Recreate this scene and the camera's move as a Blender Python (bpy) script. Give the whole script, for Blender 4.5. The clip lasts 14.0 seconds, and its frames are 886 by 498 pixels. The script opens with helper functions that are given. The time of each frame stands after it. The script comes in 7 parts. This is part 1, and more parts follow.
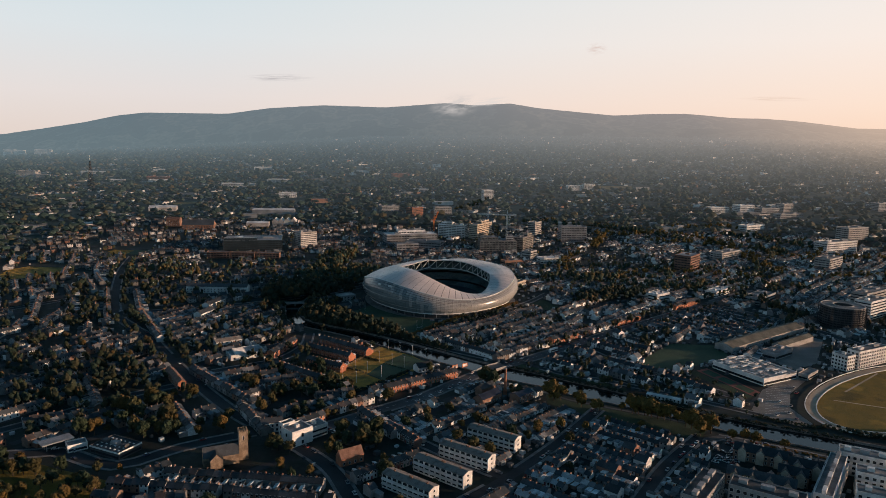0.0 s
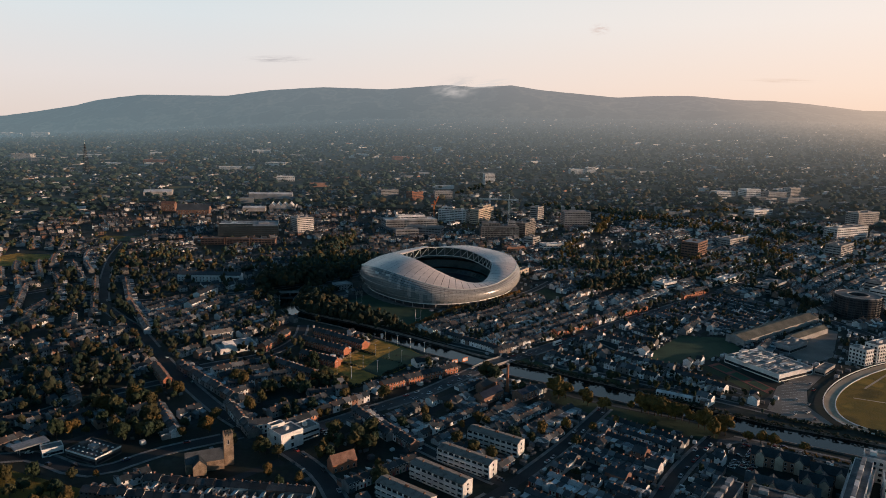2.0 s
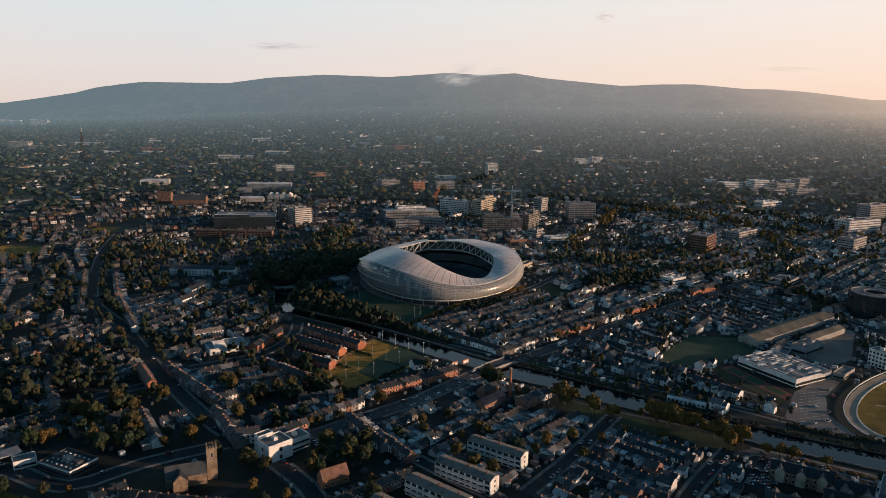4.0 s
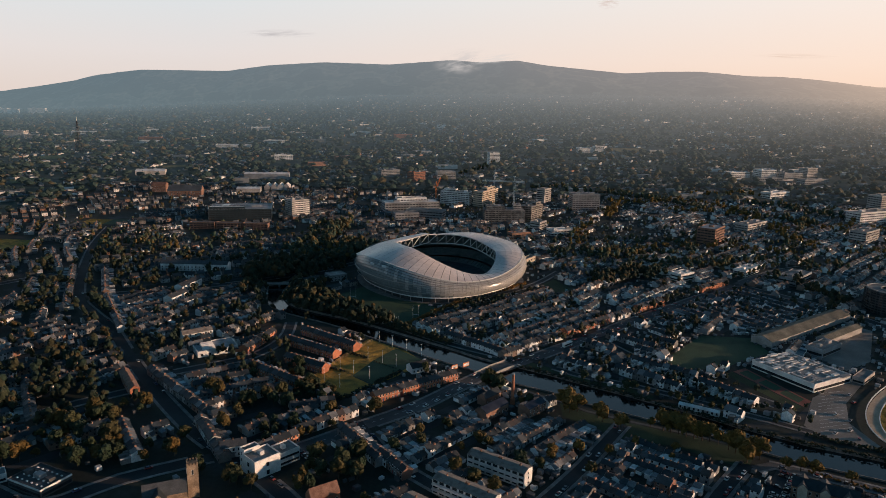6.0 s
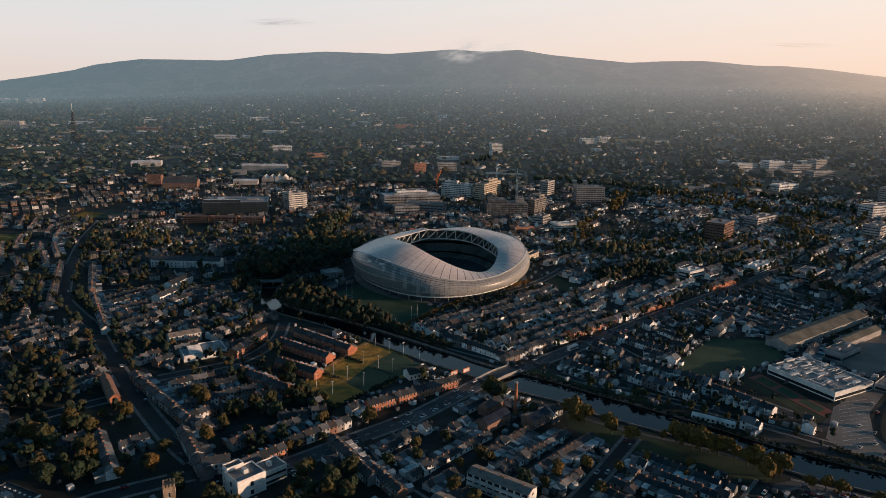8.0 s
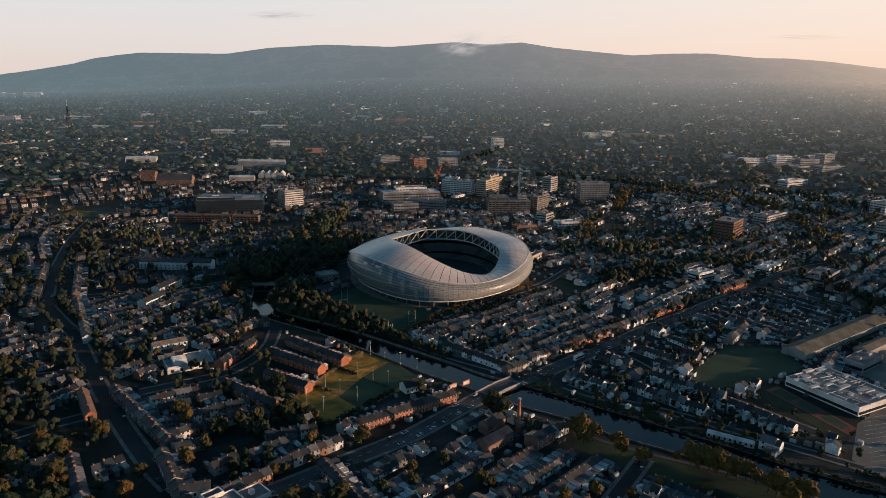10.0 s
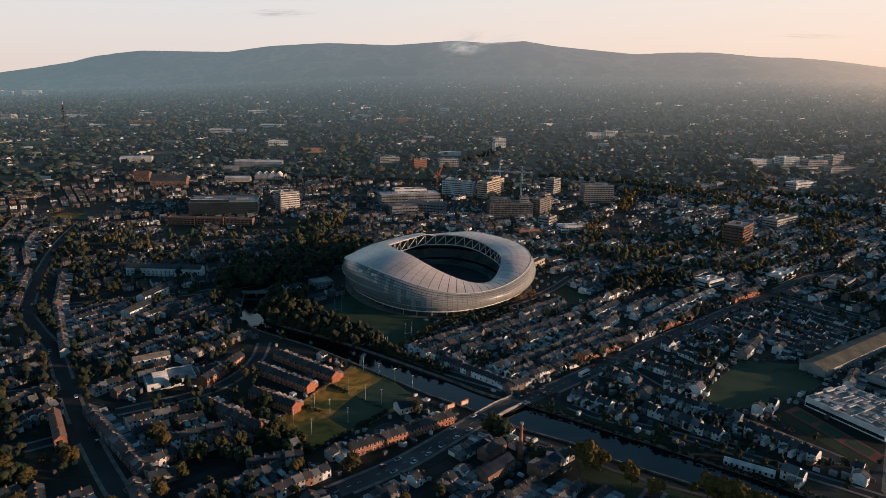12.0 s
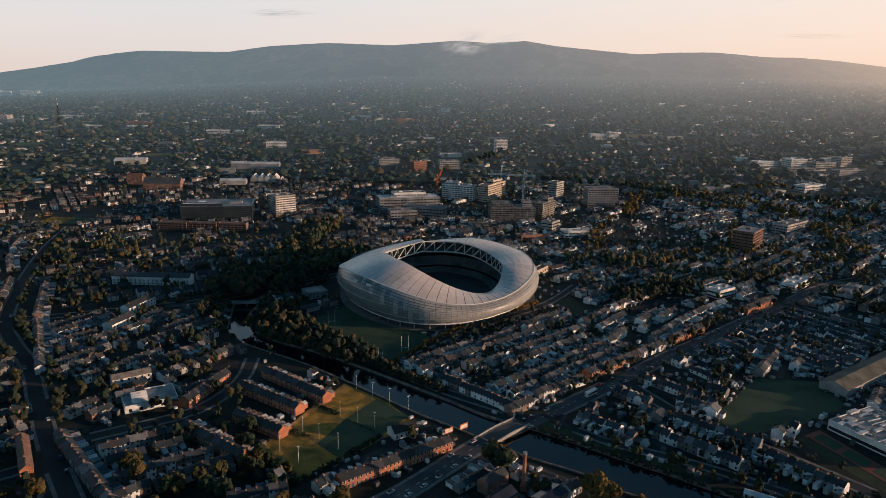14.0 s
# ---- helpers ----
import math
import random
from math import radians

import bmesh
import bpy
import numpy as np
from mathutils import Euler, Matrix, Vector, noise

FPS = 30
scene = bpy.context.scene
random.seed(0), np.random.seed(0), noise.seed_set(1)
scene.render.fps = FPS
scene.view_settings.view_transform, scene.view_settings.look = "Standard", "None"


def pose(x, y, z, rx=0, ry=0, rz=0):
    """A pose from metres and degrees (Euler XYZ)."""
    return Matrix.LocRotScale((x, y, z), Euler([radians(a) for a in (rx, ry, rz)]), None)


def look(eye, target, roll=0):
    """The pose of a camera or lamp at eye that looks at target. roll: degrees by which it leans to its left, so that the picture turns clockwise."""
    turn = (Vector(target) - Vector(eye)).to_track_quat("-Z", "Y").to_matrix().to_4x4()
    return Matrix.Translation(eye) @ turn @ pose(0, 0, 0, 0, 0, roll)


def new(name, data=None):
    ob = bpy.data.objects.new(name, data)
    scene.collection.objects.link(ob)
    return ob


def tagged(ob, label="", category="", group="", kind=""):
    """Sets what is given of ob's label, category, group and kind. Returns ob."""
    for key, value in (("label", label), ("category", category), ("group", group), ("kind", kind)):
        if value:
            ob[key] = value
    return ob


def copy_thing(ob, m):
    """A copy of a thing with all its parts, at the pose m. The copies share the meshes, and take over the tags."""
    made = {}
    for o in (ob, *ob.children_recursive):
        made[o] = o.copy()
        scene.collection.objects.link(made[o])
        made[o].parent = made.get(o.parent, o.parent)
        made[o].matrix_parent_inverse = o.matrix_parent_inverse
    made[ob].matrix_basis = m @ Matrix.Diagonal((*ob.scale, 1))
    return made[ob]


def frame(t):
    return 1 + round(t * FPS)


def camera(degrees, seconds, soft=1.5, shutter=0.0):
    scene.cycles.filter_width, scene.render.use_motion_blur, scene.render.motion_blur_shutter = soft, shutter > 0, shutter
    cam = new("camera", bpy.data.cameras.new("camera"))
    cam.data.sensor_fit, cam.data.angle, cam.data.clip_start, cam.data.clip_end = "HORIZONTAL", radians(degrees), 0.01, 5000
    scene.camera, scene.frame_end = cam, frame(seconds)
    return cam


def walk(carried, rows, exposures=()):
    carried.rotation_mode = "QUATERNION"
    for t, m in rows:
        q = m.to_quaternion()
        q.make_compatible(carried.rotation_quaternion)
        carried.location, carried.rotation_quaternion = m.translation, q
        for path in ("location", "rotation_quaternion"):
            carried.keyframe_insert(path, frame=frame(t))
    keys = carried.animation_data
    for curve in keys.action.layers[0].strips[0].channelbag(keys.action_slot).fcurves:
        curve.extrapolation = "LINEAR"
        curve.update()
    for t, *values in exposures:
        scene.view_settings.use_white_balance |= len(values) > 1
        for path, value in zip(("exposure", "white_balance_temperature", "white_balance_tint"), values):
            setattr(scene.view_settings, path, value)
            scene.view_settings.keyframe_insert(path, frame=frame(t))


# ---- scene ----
cam = camera(65.3, 14.0, soft=0.85)
PATH = [
    (0, (1.592, -2.057, 190.826), (1.444, -0.088, 190.51), 1.1),
    (0.5, (1.314, 5.207, 190.888), (1.166, 7.174, 190.557), 1.1),
    (1, (1.105, 12.445, 190.964), (0.956, 14.409, 190.619), 1.1),
    (1.5, (0.978, 19.632, 191.068), (0.828, 21.594, 190.712), 1.1),
    (2, (0.912, 26.726, 191.195), (0.762, 28.687, 190.83), 1.1),
    (2.5, (0.877, 33.748, 191.342), (0.725, 35.707, 190.969), 1.1),
    (3, (0.838, 40.709, 191.513), (0.685, 42.666, 191.132), 1.2),
    (5.5, (0.352, 75.215, 193.387), (0.193, 77.163, 192.964), 1.2),
    (6, (0.259, 82.117, 193.52), (0.099, 84.063, 193.089), 1.2),
    (6.5, (0.17, 89.051, 193.604), (0.009, 90.996, 193.166), 1.1),
    (7, (0.091, 96.006, 193.684), (-0.071, 97.949, 193.239), 1.2),
    (7.5, (0.022, 102.951, 193.759), (-0.141, 104.893, 193.307), 1.2),
    (8, (-0.067, 109.993, 193.869), (-0.232, 111.933, 193.41), 1.2),
    (10.5, (-0.461, 146.19, 195.292), (-0.631, 148.124, 194.813), 1.1),
    (11, (-0.461, 153.514, 195.397), (-0.632, 155.448, 194.917), 1.2),
    (11.5, (-0.461, 160.844, 195.489), (-0.633, 162.777, 195.008), 1.2),
    (12, (-0.477, 168.107, 195.596), (-0.651, 170.04, 195.115), 1.2),
    (12.5, (-0.521, 175.302, 195.704), (-0.696, 177.236, 195.224), 1.2),
    (13, (-0.631, 182.473, 195.803), (-0.807, 184.406, 195.322), 1.3),
    (13.5, (-0.82, 189.694, 195.894), (-0.997, 191.627, 195.413), 1.3),
    (14, (-1.053, 196.98, 195.977), (-1.231, 198.914, 195.496), 1.2),
]
walk(cam, [(t, look(e, p, r)) for t, e, p, r in PATH])

# ---------------------------------------------------------------- light
SUN_DIR = Vector((0.985, -0.02, 0.123)).normalized()
world = bpy.data.worlds.new("sky")
scene.world = world
world.use_nodes = True
wn, wl = world.node_tree.nodes, world.node_tree.links
sky = wn.new("ShaderNodeTexSky")
sky.sky_type = "NISHITA"
sky.sun_disc = False
sky.sun_elevation = math.asin(SUN_DIR.z)
sky.sun_rotation = math.atan2(SUN_DIR.x, SUN_DIR.y)
sky.air_density, sky.dust_density, sky.ozone_density = 1.0, 0.2, 3.0
# evening haze: a pale ring of sky above the horizon, warmer towards the sun, over the clear sky's deep blue
tcw = wn.new("ShaderNodeTexCoord")
sep = wn.new("ShaderNodeSeparateXYZ")
wl.new(tcw.outputs["Generated"], sep.inputs[0])


def sky_ramp(stops):
    r = wn.new("ShaderNodeValToRGB")
    while len(r.color_ramp.elements) < len(stops):
        r.color_ramp.elements.new(0.5)
    for e, (p, c) in zip(r.color_ramp.elements, stops):
        e.position, e.color = p, (*c, 1)
    wl.new(sep.outputs["Z"], r.inputs[0])
    return r.outputs[0]


cool = sky_ramp([(0.0, (0.76, 0.65, 0.60)), (0.05, (0.78, 0.71, 0.69)), (0.13, (0.715, 0.755, 0.775)), (0.21, (0.635, 0.735, 0.775)), (0.35, (0.23, 0.36, 0.46)), (0.46, (0.06, 0.17, 0.28)), (0.6, (0.018, 0.090, 0.170)), (1.0, (0.006, 0.044, 0.092))])
back = sky_ramp([(0.0, (0.30, 0.38, 0.43)), (0.05, (0.32, 0.41, 0.47)), (0.13, (0.29, 0.41, 0.49)), (0.21, (0.24, 0.39, 0.48)), (0.31, (0.08, 0.22, 0.34)), (0.55, (0.022, 0.100, 0.185)), (1.0, (0.006, 0.044, 0.092))])
warm = sky_ramp([(0.0, (1.0, 0.67, 0.48)), (0.05, (1.02, 0.76, 0.60)), (0.13, (1.0, 0.84, 0.74)), (0.21, (0.94, 0.855, 0.80)), (0.35, (0.26, 0.37, 0.46)), (0.46, (0.065, 0.17, 0.28)), (0.6, (0.018, 0.090, 0.170)), (1.0, (0.006, 0.044, 0.092))])
dot = wn.new("ShaderNodeVectorMath")
dot.operation = "DOT_PRODUCT"
wl.new(tcw.outputs["Generated"], dot.inputs[0])
dot.inputs[1].default_value = Vector((SUN_DIR.x, SUN_DIR.y, 0)).normalized()
lean = wn.new("ShaderNodeMapRange")
lean.inputs["From Min"].default_value, lean.inputs["From Max"].default_value = -0.42, 0.66
wl.new(dot.outputs["Value"], lean.inputs["Value"])
haze = wn.new("ShaderNodeMix")
haze.data_type = "RGBA"
wl.new(lean.outputs[0], haze.inputs[0])
wl.new(cool, haze.inputs[6])
wl.new(warm, haze.inputs[7])
bg_haze = wn.new("ShaderNodeBackground")
# the sky away from the hills is clear and blue
away = wn.new("ShaderNodeMapRange")
away.inputs["From Min"].default_value, away.inputs["From Max"].default_value = 0.35, -0.45
wl.new(sep.outputs["Y"], away.inputs["Value"])
clear_sky = wn.new("ShaderNodeMix")
clear_sky.data_type = "RGBA"
wl.new(away.outputs[0], clear_sky.inputs[0])
wl.new(haze.outputs[2], clear_sky.inputs[6])
wl.new(back, clear_sky.inputs[7])
wl.new(clear_sky.outputs[2], bg_haze.inputs["Color"])
bg_haze.inputs["Strength"].default_value = 1.0
wn["Background"].inputs["Strength"].default_value = 0.006
wl.new(sky.outputs[0], wn["Background"].inputs["Color"])
both = wn.new("ShaderNodeAddShader")
wl.new(wn["Background"].outputs[0], both.inputs[0])
wl.new(bg_haze.outputs[0], both.inputs[1])
wl.new(both.outputs[0], wn["World Output"].inputs["Surface"])
sun = new("sun", bpy.data.lights.new("sun", "SUN"))
sun.data.energy, sun.data.angle, sun.data.color = 5.0, radians(0.7), (1.0, 0.64, 0.42)
sun.matrix_world = look((0, 0, 500), Vector((0, 0, 500)) - SUN_DIR)
scene.view_settings.exposure = 0.0

# ---------------------------------------------------------------- materials
RND_OBJECT, RND_ISLAND = "object", "island"


def ramp(nt, fac, cols):
    r = nt.nodes.new("ShaderNodeValToRGB")
    r.color_ramp.interpolation = "LINEAR"
    while len(r.color_ramp.elements) < len(cols):
        r.color_ramp.elements.new(0.5)
    for i, c in enumerate(cols):
        r.color_ramp.elements[i].position = i / max(1, len(cols) - 1)
        r.color_ramp.elements[i].color = (*c, 1)
    nt.links.new(fac, r.inputs[0])
    return r.outputs[0]


def mat(name, cols, rough=0.85, metal=0.0, big=0.15, fine=2.0, amount=0.45, bump=0.3, vary="", spec=0.3, step=False, deep=0.25):
    """A surface: cols are picked by the object's or island's own chance (vary) or by large patches; two scales of noise soil it."""
    m = bpy.data.materials.new(name)
    m.use_nodes = True
    nt = m.node_tree
    bsdf = nt.nodes["Principled BSDF"]
    tc = nt.nodes.new("ShaderNodeNewGeometry")
    n1, n2 = nt.nodes.new("ShaderNodeTexNoise"), nt.nodes.new("ShaderNodeTexNoise")
    for n, s, d in ((n1, big, 3), (n2, fine, 4)):
        n.inputs["Scale"].default_value, n.inputs["Detail"].default_value = s, d
        nt.links.new(tc.outputs["Position"], n.inputs["Vector"])
    if vary == RND_OBJECT:
        fac = nt.nodes.new("ShaderNodeObjectInfo").outputs["Random"]
    elif vary == RND_ISLAND:
        fac = tc.outputs["Random Per Island"]
    else:
        c = nt.nodes.new("ShaderNodeMapRange")
        c.inputs["From Min"].default_value, c.inputs["From Max"].default_value = 0.32, 0.68
        nt.links.new(n1.outputs["Fac"], c.inputs["Value"])
        fac = c.outputs[0]
    col = ramp(nt, fac, cols)
    if step:
        col.node.color_ramp.interpolation = "CONSTANT"
    mixes = [(n1, 0.5), (n2, 0.5)]
    for n, k in mixes:
        mr = nt.nodes.new("ShaderNodeMapRange")
        mr.inputs["From Min"].default_value, mr.inputs["From Max"].default_value = 0.25, 0.75
        mr.inputs["To Min"].default_value, mr.inputs["To Max"].default_value = 1 - amount * k * 1.2, 1 + amount * k
        nt.links.new(n.outputs["Fac"], mr.inputs["Value"])
        mx = nt.nodes.new("ShaderNodeMix")
        mx.data_type, mx.blend_type = "RGBA", "MULTIPLY"
        mx.inputs[0].default_value = 1.0
        nt.links.new(col, mx.inputs[6])
        nt.links.new(mr.outputs[0], mx.inputs[7])
        col = mx.outputs[2]
    nt.links.new(col, bsdf.inputs["Base Color"])
    bsdf.inputs["Roughness"].default_value = rough
    bsdf.inputs["Metallic"].default_value = metal
    bsdf.inputs["Specular IOR Level"].default_value = spec
    if bump:
        b = nt.nodes.new("ShaderNodeBump")
        b.inputs["Strength"].default_value, b.inputs["Distance"].default_value = bump, deep
        nt.links.new(n2.outputs["Fac"], b.inputs["Height"])
        nt.links.new(b.outputs[0], bsdf.inputs["Normal"])
    return m


M = {}
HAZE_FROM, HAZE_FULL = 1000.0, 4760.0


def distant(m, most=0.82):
    """The far backdrop: haze painted as emission takes over with distance, blue on one side and golden under the
    sunset.
    """
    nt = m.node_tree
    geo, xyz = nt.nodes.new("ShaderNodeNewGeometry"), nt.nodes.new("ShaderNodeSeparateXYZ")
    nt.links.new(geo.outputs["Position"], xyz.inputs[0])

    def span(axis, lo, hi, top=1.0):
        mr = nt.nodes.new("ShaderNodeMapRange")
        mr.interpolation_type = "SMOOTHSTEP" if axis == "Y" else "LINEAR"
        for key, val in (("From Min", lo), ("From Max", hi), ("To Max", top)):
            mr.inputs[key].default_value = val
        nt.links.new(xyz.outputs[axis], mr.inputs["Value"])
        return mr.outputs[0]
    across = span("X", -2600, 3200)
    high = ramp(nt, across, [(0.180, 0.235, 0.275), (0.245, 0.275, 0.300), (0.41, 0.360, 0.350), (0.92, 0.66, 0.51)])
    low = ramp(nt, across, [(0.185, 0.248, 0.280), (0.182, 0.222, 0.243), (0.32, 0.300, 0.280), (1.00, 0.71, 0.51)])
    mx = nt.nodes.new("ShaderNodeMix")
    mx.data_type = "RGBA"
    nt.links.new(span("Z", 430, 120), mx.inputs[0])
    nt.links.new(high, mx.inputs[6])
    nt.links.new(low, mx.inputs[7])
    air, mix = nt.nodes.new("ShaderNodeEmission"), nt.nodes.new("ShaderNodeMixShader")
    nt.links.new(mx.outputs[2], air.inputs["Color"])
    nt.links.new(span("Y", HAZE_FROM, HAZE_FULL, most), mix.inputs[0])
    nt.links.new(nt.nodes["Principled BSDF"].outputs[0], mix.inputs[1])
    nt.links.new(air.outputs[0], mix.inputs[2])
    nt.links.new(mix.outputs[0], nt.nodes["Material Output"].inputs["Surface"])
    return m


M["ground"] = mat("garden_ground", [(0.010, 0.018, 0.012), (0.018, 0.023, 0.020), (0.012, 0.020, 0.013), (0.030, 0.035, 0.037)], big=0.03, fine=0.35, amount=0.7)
M["asphalt"] = mat("asphalt", [(0.020, 0.024, 0.028), (0.034, 0.038, 0.042)], big=0.05, fine=1.5, amount=0.4)
M["road_worn"] = mat("worn_pale_asphalt", [(0.060, 0.063, 0.066), (0.088, 0.091, 0.094)], big=0.05, fine=1.2, amount=0.4)
# gold of the low sun put into the grass colour
M["grass_gold"] = mat("evening_gold_grass", [(0.105, 0.085, 0.014), (0.20, 0.135, 0.020), (0.125, 0.098, 0.016), (0.24, 0.155, 0.024)], big=0.035, fine=2.0, amount=0.45, rough=0.95, bump=1.0, deep=0.9)
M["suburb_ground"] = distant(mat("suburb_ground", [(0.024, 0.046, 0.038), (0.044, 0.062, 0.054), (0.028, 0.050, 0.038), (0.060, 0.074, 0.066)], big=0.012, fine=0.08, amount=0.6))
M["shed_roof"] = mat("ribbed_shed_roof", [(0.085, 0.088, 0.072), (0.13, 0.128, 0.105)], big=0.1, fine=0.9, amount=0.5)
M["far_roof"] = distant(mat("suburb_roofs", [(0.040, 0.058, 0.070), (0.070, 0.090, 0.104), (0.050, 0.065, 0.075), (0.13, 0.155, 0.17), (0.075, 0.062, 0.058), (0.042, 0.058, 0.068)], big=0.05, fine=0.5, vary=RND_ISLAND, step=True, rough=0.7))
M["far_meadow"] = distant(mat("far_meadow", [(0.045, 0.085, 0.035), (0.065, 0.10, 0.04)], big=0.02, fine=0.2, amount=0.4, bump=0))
M["far_meadow_golden"] = distant(mat("far_gold_meadow", [(0.16, 0.125, 0.05), (0.20, 0.15, 0.06)], big=0.02, fine=0.2, amount=0.4, bump=0))
# raised and warmed to stand in for low sun on flat asphalt
M["carpark"] = mat("sun_tinted_asphalt", [(0.17, 0.16, 0.145), (0.22, 0.205, 0.185)], big=0.04, fine=0.8, amount=0.35)
M["paving"] = mat("concrete_paving", [(0.16, 0.155, 0.15), (0.22, 0.21, 0.20)], big=0.2, fine=2.5)
M["mark"] = mat("white_road_paint", [(0.62, 0.62, 0.6), (0.75, 0.75, 0.73)], amount=0.3, bump=0)
# sunlit gold and duller patches, both put into the grass colour
M["grass"] = mat("sunlit_gold_grass", [(0.22, 0.15, 0.03), (0.46, 0.27, 0.048), (0.15, 0.12, 0.03), (0.50, 0.29, 0.052)], big=0.05, fine=2.4, amount=0.4, rough=0.95, bump=1.0, deep=0.9)
M["grass_dark"] = mat("dark_green_grass", [(0.020, 0.042, 0.022), (0.034, 0.056, 0.024)], big=0.05, fine=2.0, amount=0.45, rough=0.95, bump=0.6, deep=0.3)
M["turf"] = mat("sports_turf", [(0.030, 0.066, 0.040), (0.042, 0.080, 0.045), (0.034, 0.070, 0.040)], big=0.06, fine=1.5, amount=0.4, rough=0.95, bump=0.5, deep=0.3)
M["sand"] = mat("raked_sand_track", [(0.36, 0.28, 0.20), (0.46, 0.37, 0.28)], big=0.06, fine=0.9, amount=0.25)
M["court"] = mat("red_court_surface", [(0.16, 0.055, 0.042), (0.21, 0.075, 0.055)], big=0.07, fine=0.9, amount=0.4)
M["water"] = mat("river_water", [(0.007, 0.010, 0.012), (0.010, 0.014, 0.016)], rough=0.10, big=0.02, fine=0.5, amount=0.3, bump=0.03, spec=0.38)
M["stone"] = mat("quay_stone", [(0.14, 0.13, 0.12), (0.24, 0.22, 0.20)], big=0.25, fine=1.8)
M["concrete"] = mat("weathered_concrete", [(0.26, 0.25, 0.24), (0.36, 0.345, 0.33)], big=0.1, fine=1.2, amount=0.35)
M["white"] = mat("white_render", [(0.55, 0.54, 0.52), (0.72, 0.71, 0.69)], big=0.15, fine=1.5, amount=0.25, bump=0.1)
M["brick"] = mat("red_brick", [(0.33, 0.125, 0.07), (0.43, 0.17, 0.095), (0.37, 0.14, 0.08)], big=0.2, fine=2.2, amount=0.5, vary=RND_OBJECT)
M["brick_i"] = mat("red_brick_field", [(0.31, 0.12, 0.07), (0.40, 0.165, 0.095), (0.35, 0.135, 0.08)], big=0.2, fine=2.2, amount=0.5)
M["render_house"] = mat("house_fronts", [(0.62, 0.61, 0.60), (0.22, 0.22, 0.22), (0.20, 0.115, 0.09), (0.55, 0.55, 0.54), (0.22, 0.115, 0.085), (0.34, 0.33, 0.32), (0.18, 0.185, 0.19), (0.26, 0.25, 0.24), (0.14, 0.135, 0.13)], big=0.2, fine=1.8, vary=RND_OBJECT, step=True)
M["render_island"] = mat("row_house_fronts", [(0.66, 0.65, 0.64), (0.16, 0.165, 0.17), (0.22, 0.20, 0.19), (0.42, 0.41, 0.40), (0.17, 0.17, 0.17), (0.23, 0.125, 0.09), (0.30, 0.29, 0.28), (0.16, 0.15, 0.14), (0.13, 0.128, 0.125), (0.66, 0.65, 0.64), (0.20, 0.13, 0.10), (0.40, 0.39, 0.38), (0.15, 0.15, 0.15), (0.62, 0.61, 0.60)], big=0.2, fine=1.5, vary=RND_ISLAND, step=True)
M["render_pale"] = mat("pale_row_house_fronts", [(0.76, 0.76, 0.76), (0.20, 0.205, 0.21), (0.80, 0.80, 0.79), (0.72, 0.72, 0.71), (0.20, 0.15, 0.125), (0.78, 0.78, 0.77), (0.40, 0.40, 0.40), (0.74, 0.74, 0.73), (0.16, 0.158, 0.155), (0.22, 0.14, 0.11)], big=0.2, fine=1.5, vary=RND_ISLAND, step=True)
M["slate"] = mat("slate_roof", [(0.022, 0.029, 0.034), (0.036, 0.044, 0.050), (0.028, 0.031, 0.034), (0.075, 0.083, 0.090), (0.026, 0.033, 0.038)], big=0.3, fine=2.2, vary=RND_OBJECT, rough=0.6, amount=0.5)
M["slate_i"] = mat("row_slate_roofs", [(0.024, 0.034, 0.042), (0.044, 0.056, 0.066), (0.030, 0.037, 0.043), (0.075, 0.084, 0.090), (0.028, 0.037, 0.043), (0.058, 0.050, 0.048), (0.034, 0.043, 0.050), (0.15, 0.16, 0.168), (0.028, 0.037, 0.045)], big=0.3, fine=1.8, vary=RND_ISLAND, rough=0.6, amount=0.5, step=True)
M["tile_roof"] = mat("brown_tile_roof", [(0.16, 0.085, 0.06), (0.21, 0.12, 0.09)], big=0.3, fine=2.4, rough=0.75)
M["worn_tile"] = mat("worn_grey_tile_roof", [(0.15, 0.135, 0.12), (0.21, 0.19, 0.17), (0.17, 0.155, 0.14)], big=0.3, fine=2.4, rough=0.8)
M["ext_roof"] = mat("extension_roofs", [(0.08, 0.085, 0.09), (0.44, 0.45, 0.46), (0.06, 0.065, 0.07), (0.20, 0.205, 0.21), (0.64, 0.65, 0.66), (0.11, 0.105, 0.10)], big=0.2, fine=1.2, vary=RND_OBJECT, step=True)
M["ext_roof_i"] = mat("row_extension_roofs", [(0.08, 0.09, 0.10), (0.32, 0.33, 0.335), (0.06, 0.068, 0.075), (0.20, 0.215, 0.23), (0.50, 0.50, 0.50), (0.12, 0.12, 0.12), (0.07, 0.08, 0.09), (0.62, 0.62, 0.61), (0.26, 0.265, 0.27), (0.10, 0.11, 0.12)], big=0.2, fine=1.2, vary=RND_ISLAND, step=True)
M["chimney_brick"] = mat("sooty_chimney_brick", [(0.22, 0.125, 0.09), (0.30, 0.175, 0.125)], big=0.4, fine=2.5, amount=0.5)
M["cottage_roof"] = mat("cottage_roofs", [(0.040, 0.052, 0.062), (0.070, 0.084, 0.095), (0.30, 0.325, 0.34), (0.045, 0.056, 0.066), (0.14, 0.155, 0.165), (0.055, 0.066, 0.076), (0.36, 0.37, 0.375), (0.060, 0.064, 0.068), (0.18, 0.19, 0.195), (0.085, 0.096, 0.106)], big=0.3, fine=2.0, vary=RND_OBJECT, rough=0.6, amount=0.45, step=True)
